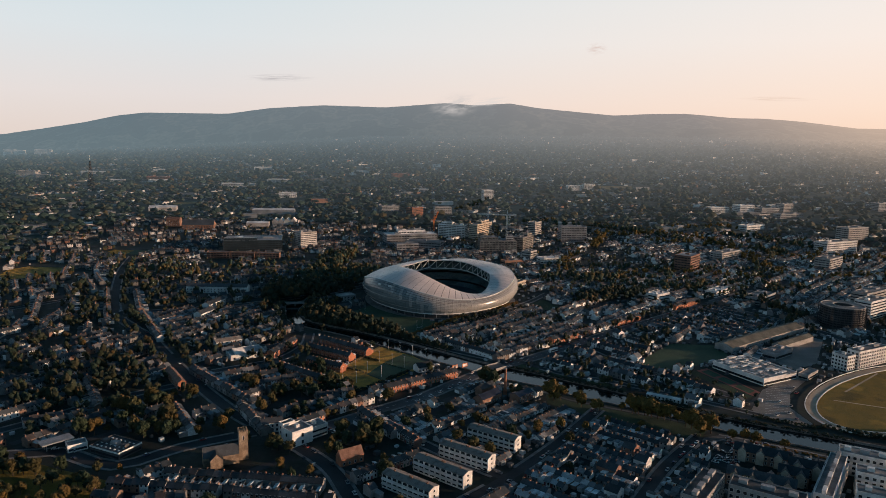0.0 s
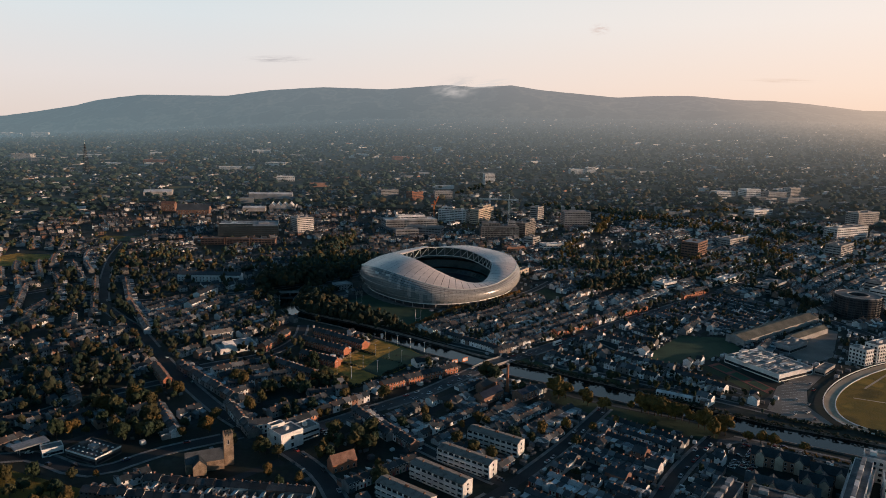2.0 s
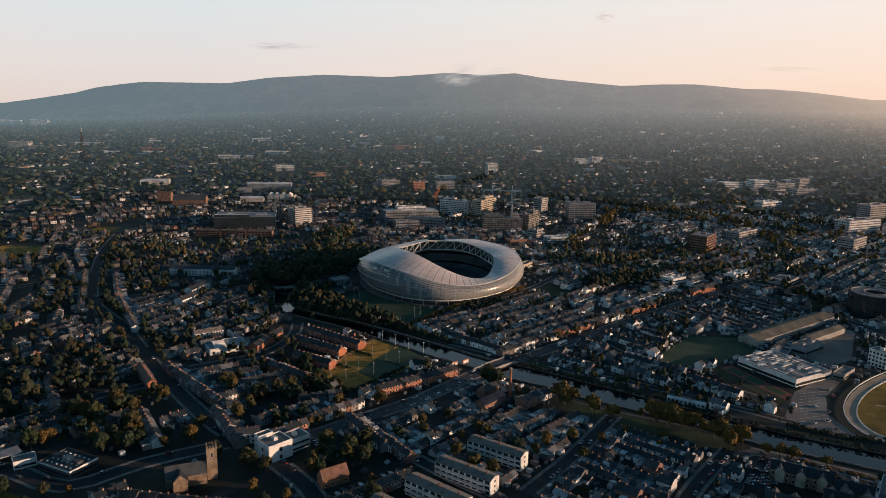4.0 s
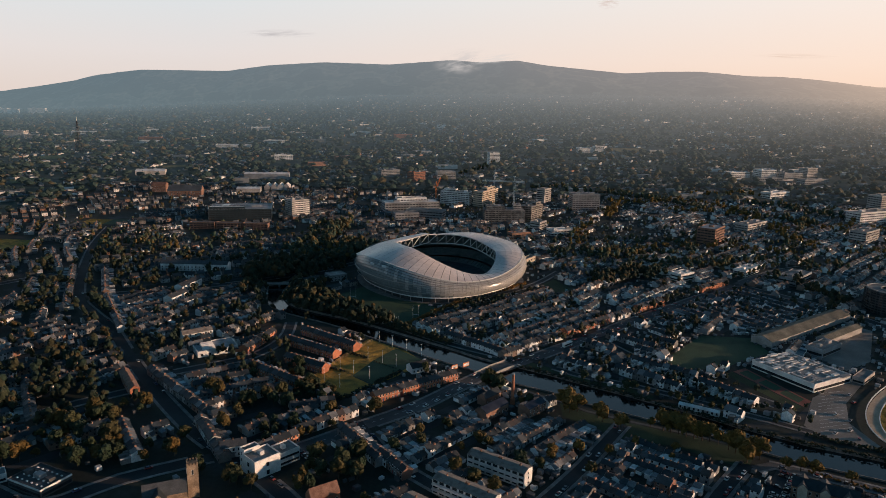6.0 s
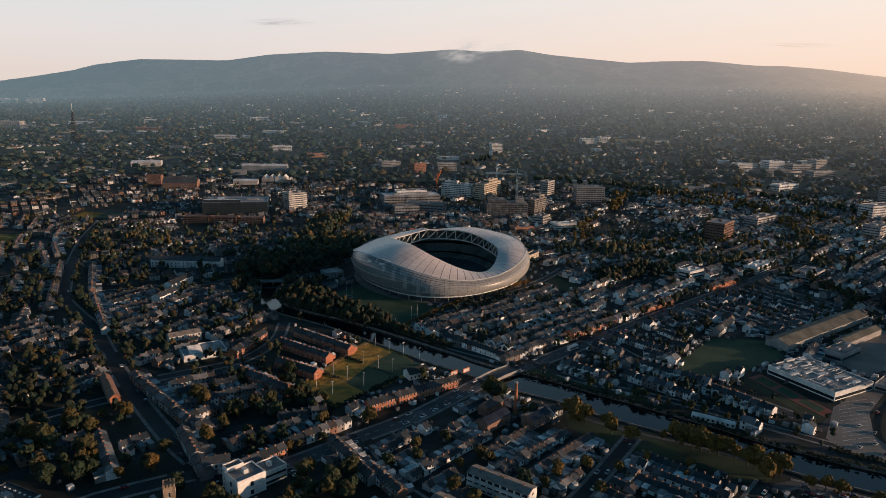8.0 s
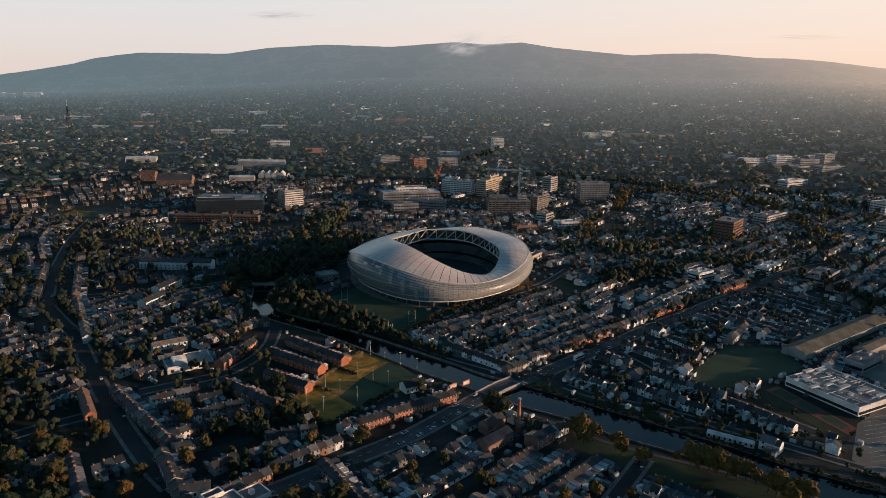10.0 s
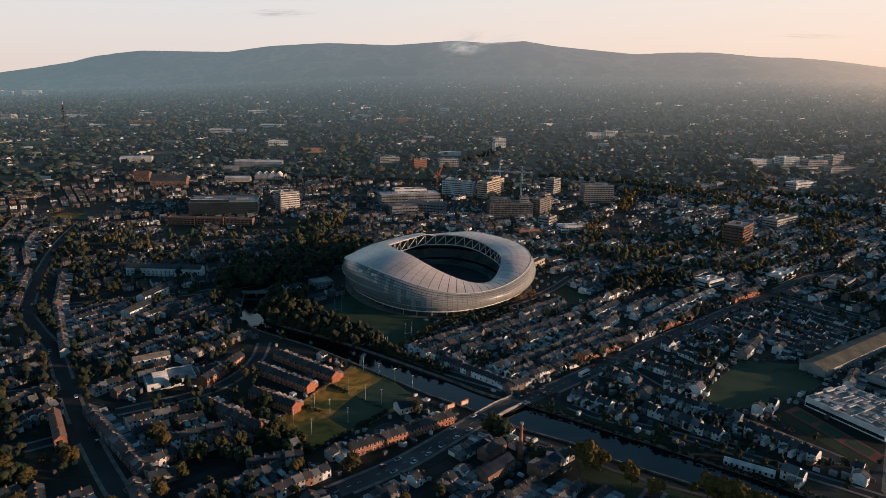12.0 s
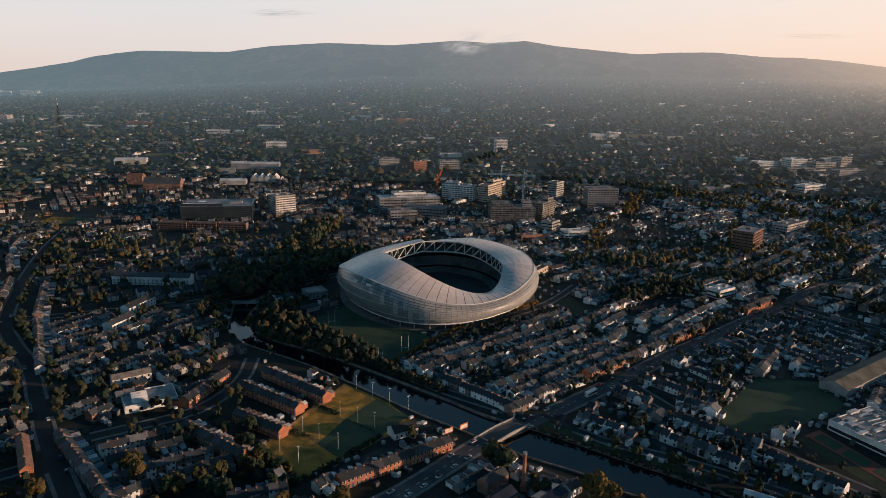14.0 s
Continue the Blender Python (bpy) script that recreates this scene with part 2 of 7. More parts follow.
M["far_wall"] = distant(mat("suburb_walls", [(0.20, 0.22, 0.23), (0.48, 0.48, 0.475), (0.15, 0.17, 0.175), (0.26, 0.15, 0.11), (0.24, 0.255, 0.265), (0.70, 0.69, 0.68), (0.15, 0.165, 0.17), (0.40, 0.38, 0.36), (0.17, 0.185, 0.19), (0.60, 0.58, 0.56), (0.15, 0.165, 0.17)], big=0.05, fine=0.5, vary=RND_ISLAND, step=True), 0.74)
M["felt_dark"] = mat("dark_roof_felt", [(0.05, 0.054, 0.058), (0.08, 0.084, 0.088)], big=0.12, fine=1.0, amount=0.4)
M["flat_roof"] = mat("grey_felt_roof", [(0.14, 0.14, 0.14), (0.22, 0.215, 0.21)], big=0.12, fine=1.0, amount=0.4)
M["glass"] = mat("dark_window_glass", [(0.018, 0.022, 0.026), (0.03, 0.034, 0.04)], rough=0.12, bump=0, amount=0.2, spec=0.6)
M["frame_white"] = mat("white_window_frame", [(0.6, 0.6, 0.58), (0.7, 0.7, 0.68)], bump=0, amount=0.2)
M["door"] = mat("painted_door", [(0.22, 0.03, 0.03), (0.03, 0.06, 0.14), (0.04, 0.10, 0.06), (0.03, 0.03, 0.03), (0.4, 0.36, 0.1)], vary=RND_OBJECT, bump=0, step=True, rough=0.4)
M["leaf"] = mat("tree_leaves", [(0.018, 0.034, 0.017), (0.028, 0.038, 0.016), (0.075, 0.052, 0.014), (0.020, 0.036, 0.018), (0.11, 0.064, 0.015), (0.017, 0.032, 0.017), (0.022, 0.035, 0.017)], big=0.4, fine=2.5, amount=0.6, vary=RND_OBJECT, rough=0.9, bump=0.5)
# golden light of the low sun put into the leaf colour
M["leaf_gold"] = mat("sun_gold_leaves", [(0.10, 0.066, 0.016), (0.13, 0.080, 0.018), (0.075, 0.058, 0.016), (0.15, 0.086, 0.018)], big=0.4, fine=2.5, amount=0.6, vary=RND_ISLAND, rough=0.9, bump=0.5)
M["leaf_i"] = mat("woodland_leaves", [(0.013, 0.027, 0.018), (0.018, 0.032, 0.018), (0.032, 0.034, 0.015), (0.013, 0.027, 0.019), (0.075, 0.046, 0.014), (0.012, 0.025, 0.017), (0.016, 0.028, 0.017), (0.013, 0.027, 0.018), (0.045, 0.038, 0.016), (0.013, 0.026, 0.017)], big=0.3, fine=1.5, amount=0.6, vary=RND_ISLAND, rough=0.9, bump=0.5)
# paler copies of the woodland leaves with distance: haze put into the colour
M["leaf_mid"] = mat("haze_tinted_leaves", [(0.026, 0.054, 0.040), (0.032, 0.060, 0.040), (0.125, 0.074, 0.020), (0.026, 0.054, 0.040), (0.105, 0.070, 0.022), (0.024, 0.048, 0.036), (0.062, 0.062, 0.028)], big=0.3, fine=1.5, amount=0.6, vary=RND_ISLAND, rough=0.9, bump=0.5)
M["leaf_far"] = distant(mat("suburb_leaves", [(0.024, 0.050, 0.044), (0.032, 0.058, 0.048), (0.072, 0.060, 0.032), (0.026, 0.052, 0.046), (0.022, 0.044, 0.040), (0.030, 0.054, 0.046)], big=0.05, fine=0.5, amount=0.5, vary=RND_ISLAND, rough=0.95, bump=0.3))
M["hedge"] = mat("copper_hedge", [(0.12, 0.065, 0.02), (0.17, 0.085, 0.022), (0.08, 0.065, 0.02)], big=0.4, fine=2.5, amount=0.6, rough=0.9, bump=0.6)
M["bark"] = mat("bark", [(0.05, 0.038, 0.028), (0.08, 0.06, 0.045)], big=1.0, fine=6)
M["metal"] = mat("galvanised_steel", [(0.38, 0.38, 0.38), (0.5, 0.5, 0.5)], rough=0.45, metal=0.6, bump=0.1)
M["white_steel"] = mat("white_painted_steel", [(0.62, 0.62, 0.6), (0.72, 0.72, 0.7)], rough=0.5, bump=0.05, amount=0.2)
M["orange_steel"] = mat("orange_painted_steel", [(0.50, 0.14, 0.04), (0.58, 0.18, 0.05)], rough=0.5, bump=0.05, amount=0.2)
M["car"] = mat("car_paint", [(0.5, 0.5, 0.5), (0.02, 0.02, 0.022), (0.65, 0.65, 0.64), (0.12, 0.12, 0.13), (0.04, 0.06, 0.14), (0.25, 0.03, 0.03), (0.3, 0.3, 0.31), (0.6, 0.6, 0.58)], vary=RND_OBJECT, rough=0.3, bump=0, amount=0.1, spec=0.5, step=True)
M["yellow"] = mat("yellow_paint", [(0.62, 0.34, 0.03), (0.7, 0.4, 0.04)], rough=0.4, bump=0, amount=0.15)
M["tyre"] = mat("rubber", [(0.015, 0.015, 0.015), (0.025, 0.025, 0.025)], bump=0)
# one kind of louvre: paler copy for the sunlit flank, darker for the shaded
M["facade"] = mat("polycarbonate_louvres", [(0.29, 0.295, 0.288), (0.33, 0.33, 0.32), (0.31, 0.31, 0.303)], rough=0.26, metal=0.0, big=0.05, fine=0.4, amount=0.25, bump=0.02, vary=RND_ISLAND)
M["facade_deep"] = mat("shade_painted_louvres", [(0.160, 0.190, 0.198), (0.185, 0.212, 0.218), (0.170, 0.198, 0.205)], rough=0.2, metal=0.02, big=0.05, fine=0.4, amount=0.25, bump=0.02, vary=RND_ISLAND)
M["glass_band"] = mat("dark_office_glass", [(0.030, 0.048, 0.058), (0.042, 0.060, 0.070)], rough=0.16, metal=0.1, big=0.05, fine=0.4, amount=0.25, bump=0.02, spec=0.6)
M["stadium_roof"] = mat("pale_roof_sheeting", [(0.60, 0.525, 0.485), (0.67, 0.59, 0.545), (0.63, 0.555, 0.515)], rough=0.36, metal=0.1, big=0.05, fine=0.5, amount=0.2, bump=0.03, vary=RND_OBJECT, spec=0.5)
M["dark_steel"] = mat("dark_structure", [(0.035, 0.038, 0.042), (0.055, 0.058, 0.062)], rough=0.6, bump=0.1)
M["seats"] = mat("stadium_seats", [(0.07, 0.105, 0.10), (0.12, 0.15, 0.145), (0.085, 0.105, 0.115)], big=0.06, fine=1.2, amount=0.5, rough=0.6)
M["office_brick"] = mat("office_brick", [(0.20, 0.115, 0.085), (0.25, 0.145, 0.105)], big=0.2, fine=1.5, amount=0.35)
M["sandstone"] = mat("warm_rubble_stone", [(0.22, 0.16, 0.11), (0.32, 0.24, 0.17)], big=0.35, fine=2.0, amount=0.5)
M["buff"] = mat("buff_stone_cladding", [(0.42, 0.35, 0.27), (0.52, 0.44, 0.35)], big=0.2, fine=1.2, amount=0.3)
M["panel_grey"] = mat("grey_cladding", [(0.20, 0.21, 0.22), (0.29, 0.30, 0.31)], big=0.12, fine=0.9, amount=0.35)
M["solar"] = mat("dark_roof_glazing", [(0.02, 0.025, 0.04), (0.035, 0.04, 0.055)], rough=0.2, bump=0, amount=0.3)
M["scaffold"] = mat("scaffold_sheeting", [(0.16, 0.15, 0.14), (0.26, 0.25, 0.23)], big=0.2, fine=1.2, amount=0.5)

# far copies of walls, roofs and glass with the haze glow mixed in
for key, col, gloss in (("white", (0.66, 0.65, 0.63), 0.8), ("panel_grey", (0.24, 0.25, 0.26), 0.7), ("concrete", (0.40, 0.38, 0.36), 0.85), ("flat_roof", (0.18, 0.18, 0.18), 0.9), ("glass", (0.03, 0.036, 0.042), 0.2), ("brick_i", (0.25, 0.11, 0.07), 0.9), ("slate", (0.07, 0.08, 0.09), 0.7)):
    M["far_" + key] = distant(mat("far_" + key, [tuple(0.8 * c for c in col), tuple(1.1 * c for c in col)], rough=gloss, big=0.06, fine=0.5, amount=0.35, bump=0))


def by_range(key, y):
    """The material of a far building: its copy with the painted haze mixed in."""
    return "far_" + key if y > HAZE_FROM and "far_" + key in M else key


# ---------------------------------------------------------------- mesh tools
class Shell:
    """Gathers faces by hand and turns them into one mesh."""

    def __init__(self):
        self.v, self.f, self.m = [], [], []

    def face(self, pts, k=0):
        i = len(self.v)
        self.v.extend(tuple(p) for p in pts)
        self.f.append(tuple(range(i, i + len(pts))))
        self.m.append(k)

    def box(self, x0, x1, y0, y1, z0, z1, k=0, bottom=False):
        i = len(self.v)
        self.v += [(x0, y0, z0), (x1, y0, z0), (x1, y1, z0), (x0, y1, z0), (x0, y0, z1), (x1, y0, z1), (x1, y1, z1), (x0, y1, z1)]
        fs = [(0, 1, 5, 4), (1, 2, 6, 5), (2, 3, 7, 6), (3, 0, 4, 7), (4, 5, 6, 7)] + ([(3, 2, 1, 0)] if bottom else [])
        self.f += [tuple(i + a for a in f) for f in fs]
        self.m += [k] * len(fs)

    def prism(self, poly, z0, z1, k=0, ktop=None):
        """An upright prism over a plan polygon (counter-clockwise)."""
        n, i = len(poly), len(self.v)
        self.v += [(x, y, z0) for x, y in poly] + [(x, y, z1) for x, y in poly]
        for a in range(n):
            b = (a + 1) % n
            self.f.append((i + a, i + b, i + n + b, i + n + a))
            self.m.append(k)
        self.f.append(tuple(i + n + a for a in range(n)))
        self.m.append(k if ktop is None else ktop)

    def bar(self, a, b, r, k=0):
        """A square bar from a to b."""
        a, b = Vector(a), Vector(b)
        d = (b - a).normalized()
        s = d.cross(Vector((0, 0, 1)))
        s = (s if s.length > 1e-3 else Vector((1, 0, 0))).normalized() * r
        t = d.cross(s).normalized() * r
        i = len(self.v)
        for p in (a, b):
            self.v += [tuple(p + s + t), tuple(p - s + t), tuple(p - s - t), tuple(p + s - t)]
        for q in range(4):
            w = (q + 1) % 4
            self.f.append((i + q, i + w, i + 4 + w, i + 4 + q))
            self.m.append(k)
        self.f += [(i + 3, i + 2, i + 1, i), (i + 4, i + 5, i + 6, i + 7)]
        self.m += [k, k]

    def tube(self, x, y, z0, z1, r0, r1, n=12, k=0):
        i = len(self.v)
        for z, r in ((z0, r0), (z1, r1)):
            self.v += [(x + r * math.cos(6.28319 * a / n), y + r * math.sin(6.28319 * a / n), z) for a in range(n)]
        for a in range(n):
            b = (a + 1) % n
            self.f.append((i + a, i + b, i + n + b, i + n + a))
            self.m.append(k)
        self.f.append(tuple(i + n + a for a in range(n)))
        self.m.append(k)

    def mesh(self, name, *mats):
        me = bpy.data.meshes.new(name)
        me.from_pydata(self.v, [], self.f)
        for m in mats:
            me.materials.append(M[m])
        me.polygons.foreach_set("material_index", self.m)
        me.update()
        return me

    def tris(self):
        """The same as arrays: corners, triangles and their material numbers."""
        t, k = [], []
        for f, m in zip(self.f, self.m):
            for a in range(1, len(f) - 1):
                t.append((f[0], f[a], f[a + 1]))
                k.append(m)
        return np.array(self.v, float), np.array(t, int), np.array(k, int)


def part(name, mesh, parent, label="", m=None):
    ob = new(name, mesh)
    ob.parent = parent
    if m is not None:
        ob.matrix_basis = m
    return tagged(ob, label)


def place(x, y, ang=0.0, z=0.0):
    return pose(x, y, z, 0, 0, ang)


def stuff_mesh(name, V, T, K, *mats):
    me = bpy.data.meshes.new(name)
    me.vertices.add(len(V))
    me.vertices.foreach_set("co", np.asarray(V, np.float32).ravel())
    me.loops.add(3 * len(T))
    me.loops.foreach_set("vertex_index", np.asarray(T, np.int32).ravel())
    me.polygons.add(len(T))
    me.polygons.foreach_set("loop_start", np.arange(0, 3 * len(T), 3, dtype=np.int32))
    for m in mats:
        me.materials.append(M[m])
    me.polygons.foreach_set("material_index", np.asarray(K, np.int32))
    me.polygons.foreach_set("use_smooth", np.zeros(len(T), bool))
    me.update(calc_edges=True)
    return me


def scatter(template, xyz, rot, size):
    """Copies of one template, as arrays: places, turns and sizes are arrays with a row for each copy."""
    V, T, K = template
    xyz, rot, size = np.asarray(xyz, float), np.asarray(rot, float), np.asarray(size, float)
    c, s = np.cos(rot)[:, None], np.sin(rot)[:, None]
    P = V[None] * size[:, None, :]
    X = P[..., 0] * c - P[..., 1] * s + xyz[:, :1]
    Y = P[..., 0] * s + P[..., 1] * c + xyz[:, 1:2]
    Z = P[..., 2] + xyz[:, 2:3]
    n = len(xyz)
    TT = T[None] + (np.arange(n) * len(V))[:, None, None]
    return np.stack([X, Y, Z], -1).reshape(-1, 3), TT.reshape(-1, 3), np.tile(K, n)


def joined(pieces):
    V, T, K, o = [], [], [], 0
    for v, t, k in pieces:
        V.append(v), T.append(t + o), K.append(k)
        o += len(v)
    return np.concatenate(V), np.concatenate(T), np.concatenate(K)


rng = np.random.default_rng(7)


def terrain(x, y):
    """The plain, which rises gently towards the hills and less so towards the coast."""
    x = np.asarray(x, float)
    k = np.clip((np.asarray(y, float) - 950.0) / 3750.0, 0, 1.03)
    return np.interp(x, [-3600, -2000, -800, 0, 1500], [25, 130, 222, 246, 262]) * k ** 1.5


def inside(poly, x, y):
    """Which of the points lie in a plan polygon."""
    x, y = np.asarray(x, float), np.asarray(y, float)
    hit = np.zeros(np.broadcast(x, y).shape, bool)
    for (x0, y0), (x1, y1) in zip(poly, poly[1:] + poly[:1]):
        if y0 != y1:
            hit ^= ((y0 > y) != (y1 > y)) & (x < (x1 - x0) * (y - y0) / (y1 - y0) + x0)
    return hit


# what is taken already, on a grid of 2 m cells
GX, GY, GN, GM, CELL = -760, 240, 720, 580, 2.0
taken = np.zeros((GN, GM), np.uint8)
cx_ = GX + CELL * (np.arange(GN) + 0.5)
cy_ = GY + CELL * (np.arange(GM) + 0.5)
CXX, CYY = np.meshgrid(cx_, cy_, indexing="ij")


KEEP_OUT = []


def claim(poly, k=1):
    px, py = [p[0] for p in poly], [p[1] for p in poly]
    if k == 6:
        KEEP_OUT.append(((min(px) + max(px)) / 2, (min(py) + max(py)) / 2, 0.5 * math.hypot(max(px) - min(px), max(py) - min(py))))
    taken[inside(poly, CXX, CYY)] = k


def near_line(pts, width):
    d = np.full(CXX.shape, 1e9)
    for (x0, y0), (x1, y1) in zip(pts, pts[1:]):
        l2 = (x1 - x0) ** 2 + (y1 - y0) ** 2
        t = np.clip(((CXX - x0) * (x1 - x0) + (CYY - y0) * (y1 - y0)) / l2, 0, 1)
        d = np.minimum(d, np.hypot(CXX - x0 - t * (x1 - x0), CYY - y0 - t * (y1 - y0)))
    return d < width / 2


def claim_line(pts, width, k=1):
    taken[near_line(pts, width)] = k


def rect(x, y, ang, w, d):
    c, s = math.cos(radians(ang)), math.sin(radians(ang))
    return [(x + a * c - b * s, y + a * s + b * c) for a, b in ((-w / 2, -d / 2), (w / 2, -d / 2), (w / 2, d / 2), (-w / 2, d / 2))]


def is_free(x, y, ang, w, d):
    c, s = math.cos(radians(ang)), math.sin(radians(ang))
    for a in (-0.5, 0.0, 0.5):
        for b in (-0.5, 0.0, 0.5):
            i = int((x + a * w * c - b * d * s - GX) / CELL)
            j = int((y + a * w * s + b * d * c - GY) / CELL)
            if not (0 <= i < GN and 0 <= j < GM) or taken[i, j]:
                return False
    return True


def ribbon(name, label, pts, width, z, material, category="road", kind="structure", kerb=0.0):
    """A strip along a polyline; with kerb, a raised one with upright edges."""
    sh, L, R = Shell(), [], []
    n = len(pts)
    for i, p in enumerate(pts):
        a, b = Vector(pts[max(0, i - 1)]), Vector(pts[min(n - 1, i + 1)])
        d = (b - a).normalized()
        s = Vector((d.y, -d.x)) * width / 2
        L.append((p[0] - s.x, p[1] - s.y)), R.append((p[0] + s.x, p[1] + s.y))
    h = lambda q: float(terrain(q[0], q[1])) + z
    for i in range(n - 1):
        sh.face([(*L[i], h(L[i])), (*R[i], h(R[i])), (*R[i + 1], h(R[i + 1])), (*L[i + 1], h(L[i + 1]))])
        if kerb:
            for e in (L, R):
                sh.face([(*e[i], h(e[i]) - kerb), (*e[i + 1], h(e[i + 1]) - kerb), (*e[i + 1], h(e[i + 1])), (*e[i], h(e[i]))])
    return tagged(new(name, sh.mesh(name, material)), label, category, kind=kind)


def smooth_line(pts, step=12.0):
    """A rounded line through the corners of a polyline."""
    out = [pts[0]]
    P = [Vector(p) for p in pts]
    for i in range(len(P) - 1):
        p0, p1, p2, p3 = P[max(0, i - 1)], P[i], P[i + 1], P[min(len(P) - 1, i + 2)]
        n = max(1, int((p2 - p1).length / step))
        for k in range(1, n + 1):
            t = k / n
            q = 0.5 * (2 * p1 + (p2 - p0) * t + (2 * p0 - 5 * p1 + 4 * p2 - p3) * t * t + (3 * p1 - p0 - 3 * p2 + p3) * t ** 3)
            out.append((q.x, q.y))
    return out


def field(name, label, poly, z, material, category="grass"):
    sh = Shell()
    sh.face([(x, y, z) for x, y in poly])
    return tagged(new(name, sh.mesh(name, material)), label, category, kind="structure")


# ---------------------------------------------------------------- ground and river
BANK_N = smooth_line([(-217, 694), (-205, 677), (-190, 664), (-141, 638), (-108, 616), (-72, 590), (-46, 571), (-31, 562), (-10, 549), (14, 533), (46, 518), (63, 505), (79, 497), (103, 485), (123, 475), (137, 467), (154, 454), (168, 446), (186, 439), (202, 433), (298, 387), (428, 305)], 10)
BANK_S = smooth_line([(-212, 800), (-214, 738), (-204, 708), (-187, 686), (-160, 670), (-130, 656), (-92, 633), (-37, 597), (-6, 575), (20, 564), (49, 548), (67, 537), (84, 528), (104, 516), (131, 500), (150, 487), (172, 475), (184, 468), (215, 456), (252, 440), (330, 404), (450, 326)], 10)
UP_W = [(-217, 694), (-227, 726), (-235, 752), (-220, 772), (-219, 860), (-217, 960), (-231, 1090)]
UP_E = [(-212, 800), (-214, 860), (-212, 960), (-226, 1090)]
RIVER = [(x, y) for x, y in BANK_N] + [(x, y) for x, y in reversed(BANK_S)] + UP_E[1:] + list(reversed(UP_W))[:-1]
claim(RIVER, 2)
claim_line(BANK_N[1:], 12, 2)
claim_line(BANK_S, 12, 2)


def build_ground():
    pts = [Vector(p) for p in RIVER]
    edges = [(i, (i + 1) % len(pts)) for i in range(len(pts))]
    xs = np.arange(-4400, 4401, 110.0)
    for y in np.concatenate([np.arange(-400, 900, 160.0), np.arange(900, 4880, 90.0)]):
        for x in xs:
            if not inside(RIVER, x, y):
                pts.append(Vector((x + 7 * math.sin(y), y)))
    from mathutils.geometry import delaunay_2d_cdt
    v, _, f, *_ = delaunay_2d_cdt(pts, edges, [], 0, 1e-4)
    keep = []
    for t in f:
        c = sum((v[i] for i in t), Vector((0, 0))) / 3
        if not inside(RIVER, c.x, c.y):
            keep.append(t)
    me = bpy.data.meshes.new("ground")
    me.from_pydata([(p.x, p.y, float(terrain(p.x, p.y)) - 12 * min(1.0, max(0.0, (p.y - 3000) / 100))) for p in v], [], keep)
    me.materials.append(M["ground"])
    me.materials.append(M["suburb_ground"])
    # far faces take the ground material that carries painted haze
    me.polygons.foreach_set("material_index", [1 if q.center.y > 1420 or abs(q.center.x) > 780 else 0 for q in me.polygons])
    return tagged(new("ground", me), "dark mottled ground of gardens and yards", "ground", kind="structure")


build_ground()
sh = Shell()
x0, x1, y0, y1 = -260, 460, 270, 1100
sh.face([(x0, y0, -1.3), (x1, y0, -1.3), (x1, y1, -1.3), (x0, y1, -1.3)])
tagged(new("water", sh.mesh("water", "water")), "dark still river water between quay walls", "river", kind="structure")


def quay(name, label, pts, thick, top, low, material, side):
    """A wall along a bank, down into the water."""
    sh = Shell()
    for i in range(len(pts) - 1):
        a, b = Vector(pts[i]), Vector(pts[i + 1])
        d = (b - a).normalized()
        s = Vector((d.y, -d.x)) * side * thick
        q = [a, b, b + s, a + s]
        if side < 0:
            q = [a + s, b + s, b, a]
        sh.prism([(p.x, p.y) for p in q], low, top)
    return tagged(new(name, sh.mesh(name, material)), label, "river wall", kind="structure")


quay("quay_wall_1", "grey stone quay wall with a pale coping", BANK_N[1:], -0.7, 0.95, -3.5, "stone", -1)
quay("quay_wall_2", "low dark stone river wall below the trees", BANK_S, 0.7, 0.35, -3.5, "stone", -1)
quay("quay_wall_3", "old stone wall along the upper river", UP_W, 0.7, 0.5, -3.5, "stone", 1)
quay("quay_wall_4", "old stone wall beside the upper river", UP_E, 0.7, 0.5, -3.5, "stone", -1)

# ---------------------------------------------------------------- roads
AVENUE = smooth_line([(-132, 402), (-100, 433), (-72, 463), (-48, 488), (-24, 522), (-8, 545), (9, 561), (42, 597), (70, 628), (91, 651), (125, 690), (163, 730), (203, 773), (241, 811), (270, 844), (330, 905), (420, 960)])
MAIN = smooth_line([(-40, 290), (-71, 338), (-92, 372), (-132, 408), (-169, 436), (-228, 497), (-272, 548), (-320, 606), (-358, 642), (-396, 684), (-452, 780), (-515, 906), (-560, 1020)])
LEFT = smooth_line([(-420, 352), (-290, 362), (-257, 371), (-214, 358), (-186, 386), (-150, 412)])
FLATS_ST = smooth_line([(-45, 290), (-22, 326), (12, 368), (44, 416), (70, 462), (80, 480)])
B5_ST = smooth_line([(-94, 482), (-78, 458), (-52, 420), (-20, 392), (16, 366)])
CAR_ST = smooth_line([(52, 290), (84, 352), (110, 398), (140, 440)])
QUAY_ST = smooth_line([(143, 436), (154, 441), (167, 436), (185, 428), (201, 421), (238, 401), (328, 351)])
TOWPATH = smooth_line([(-5, 536), (14, 526), (43, 509), (60, 496), (77, 488), (102, 478), (123, 470), (150, 456)])
HAV_RIV = smooth_line([(-82, 640), (-36, 606), (4, 584)])
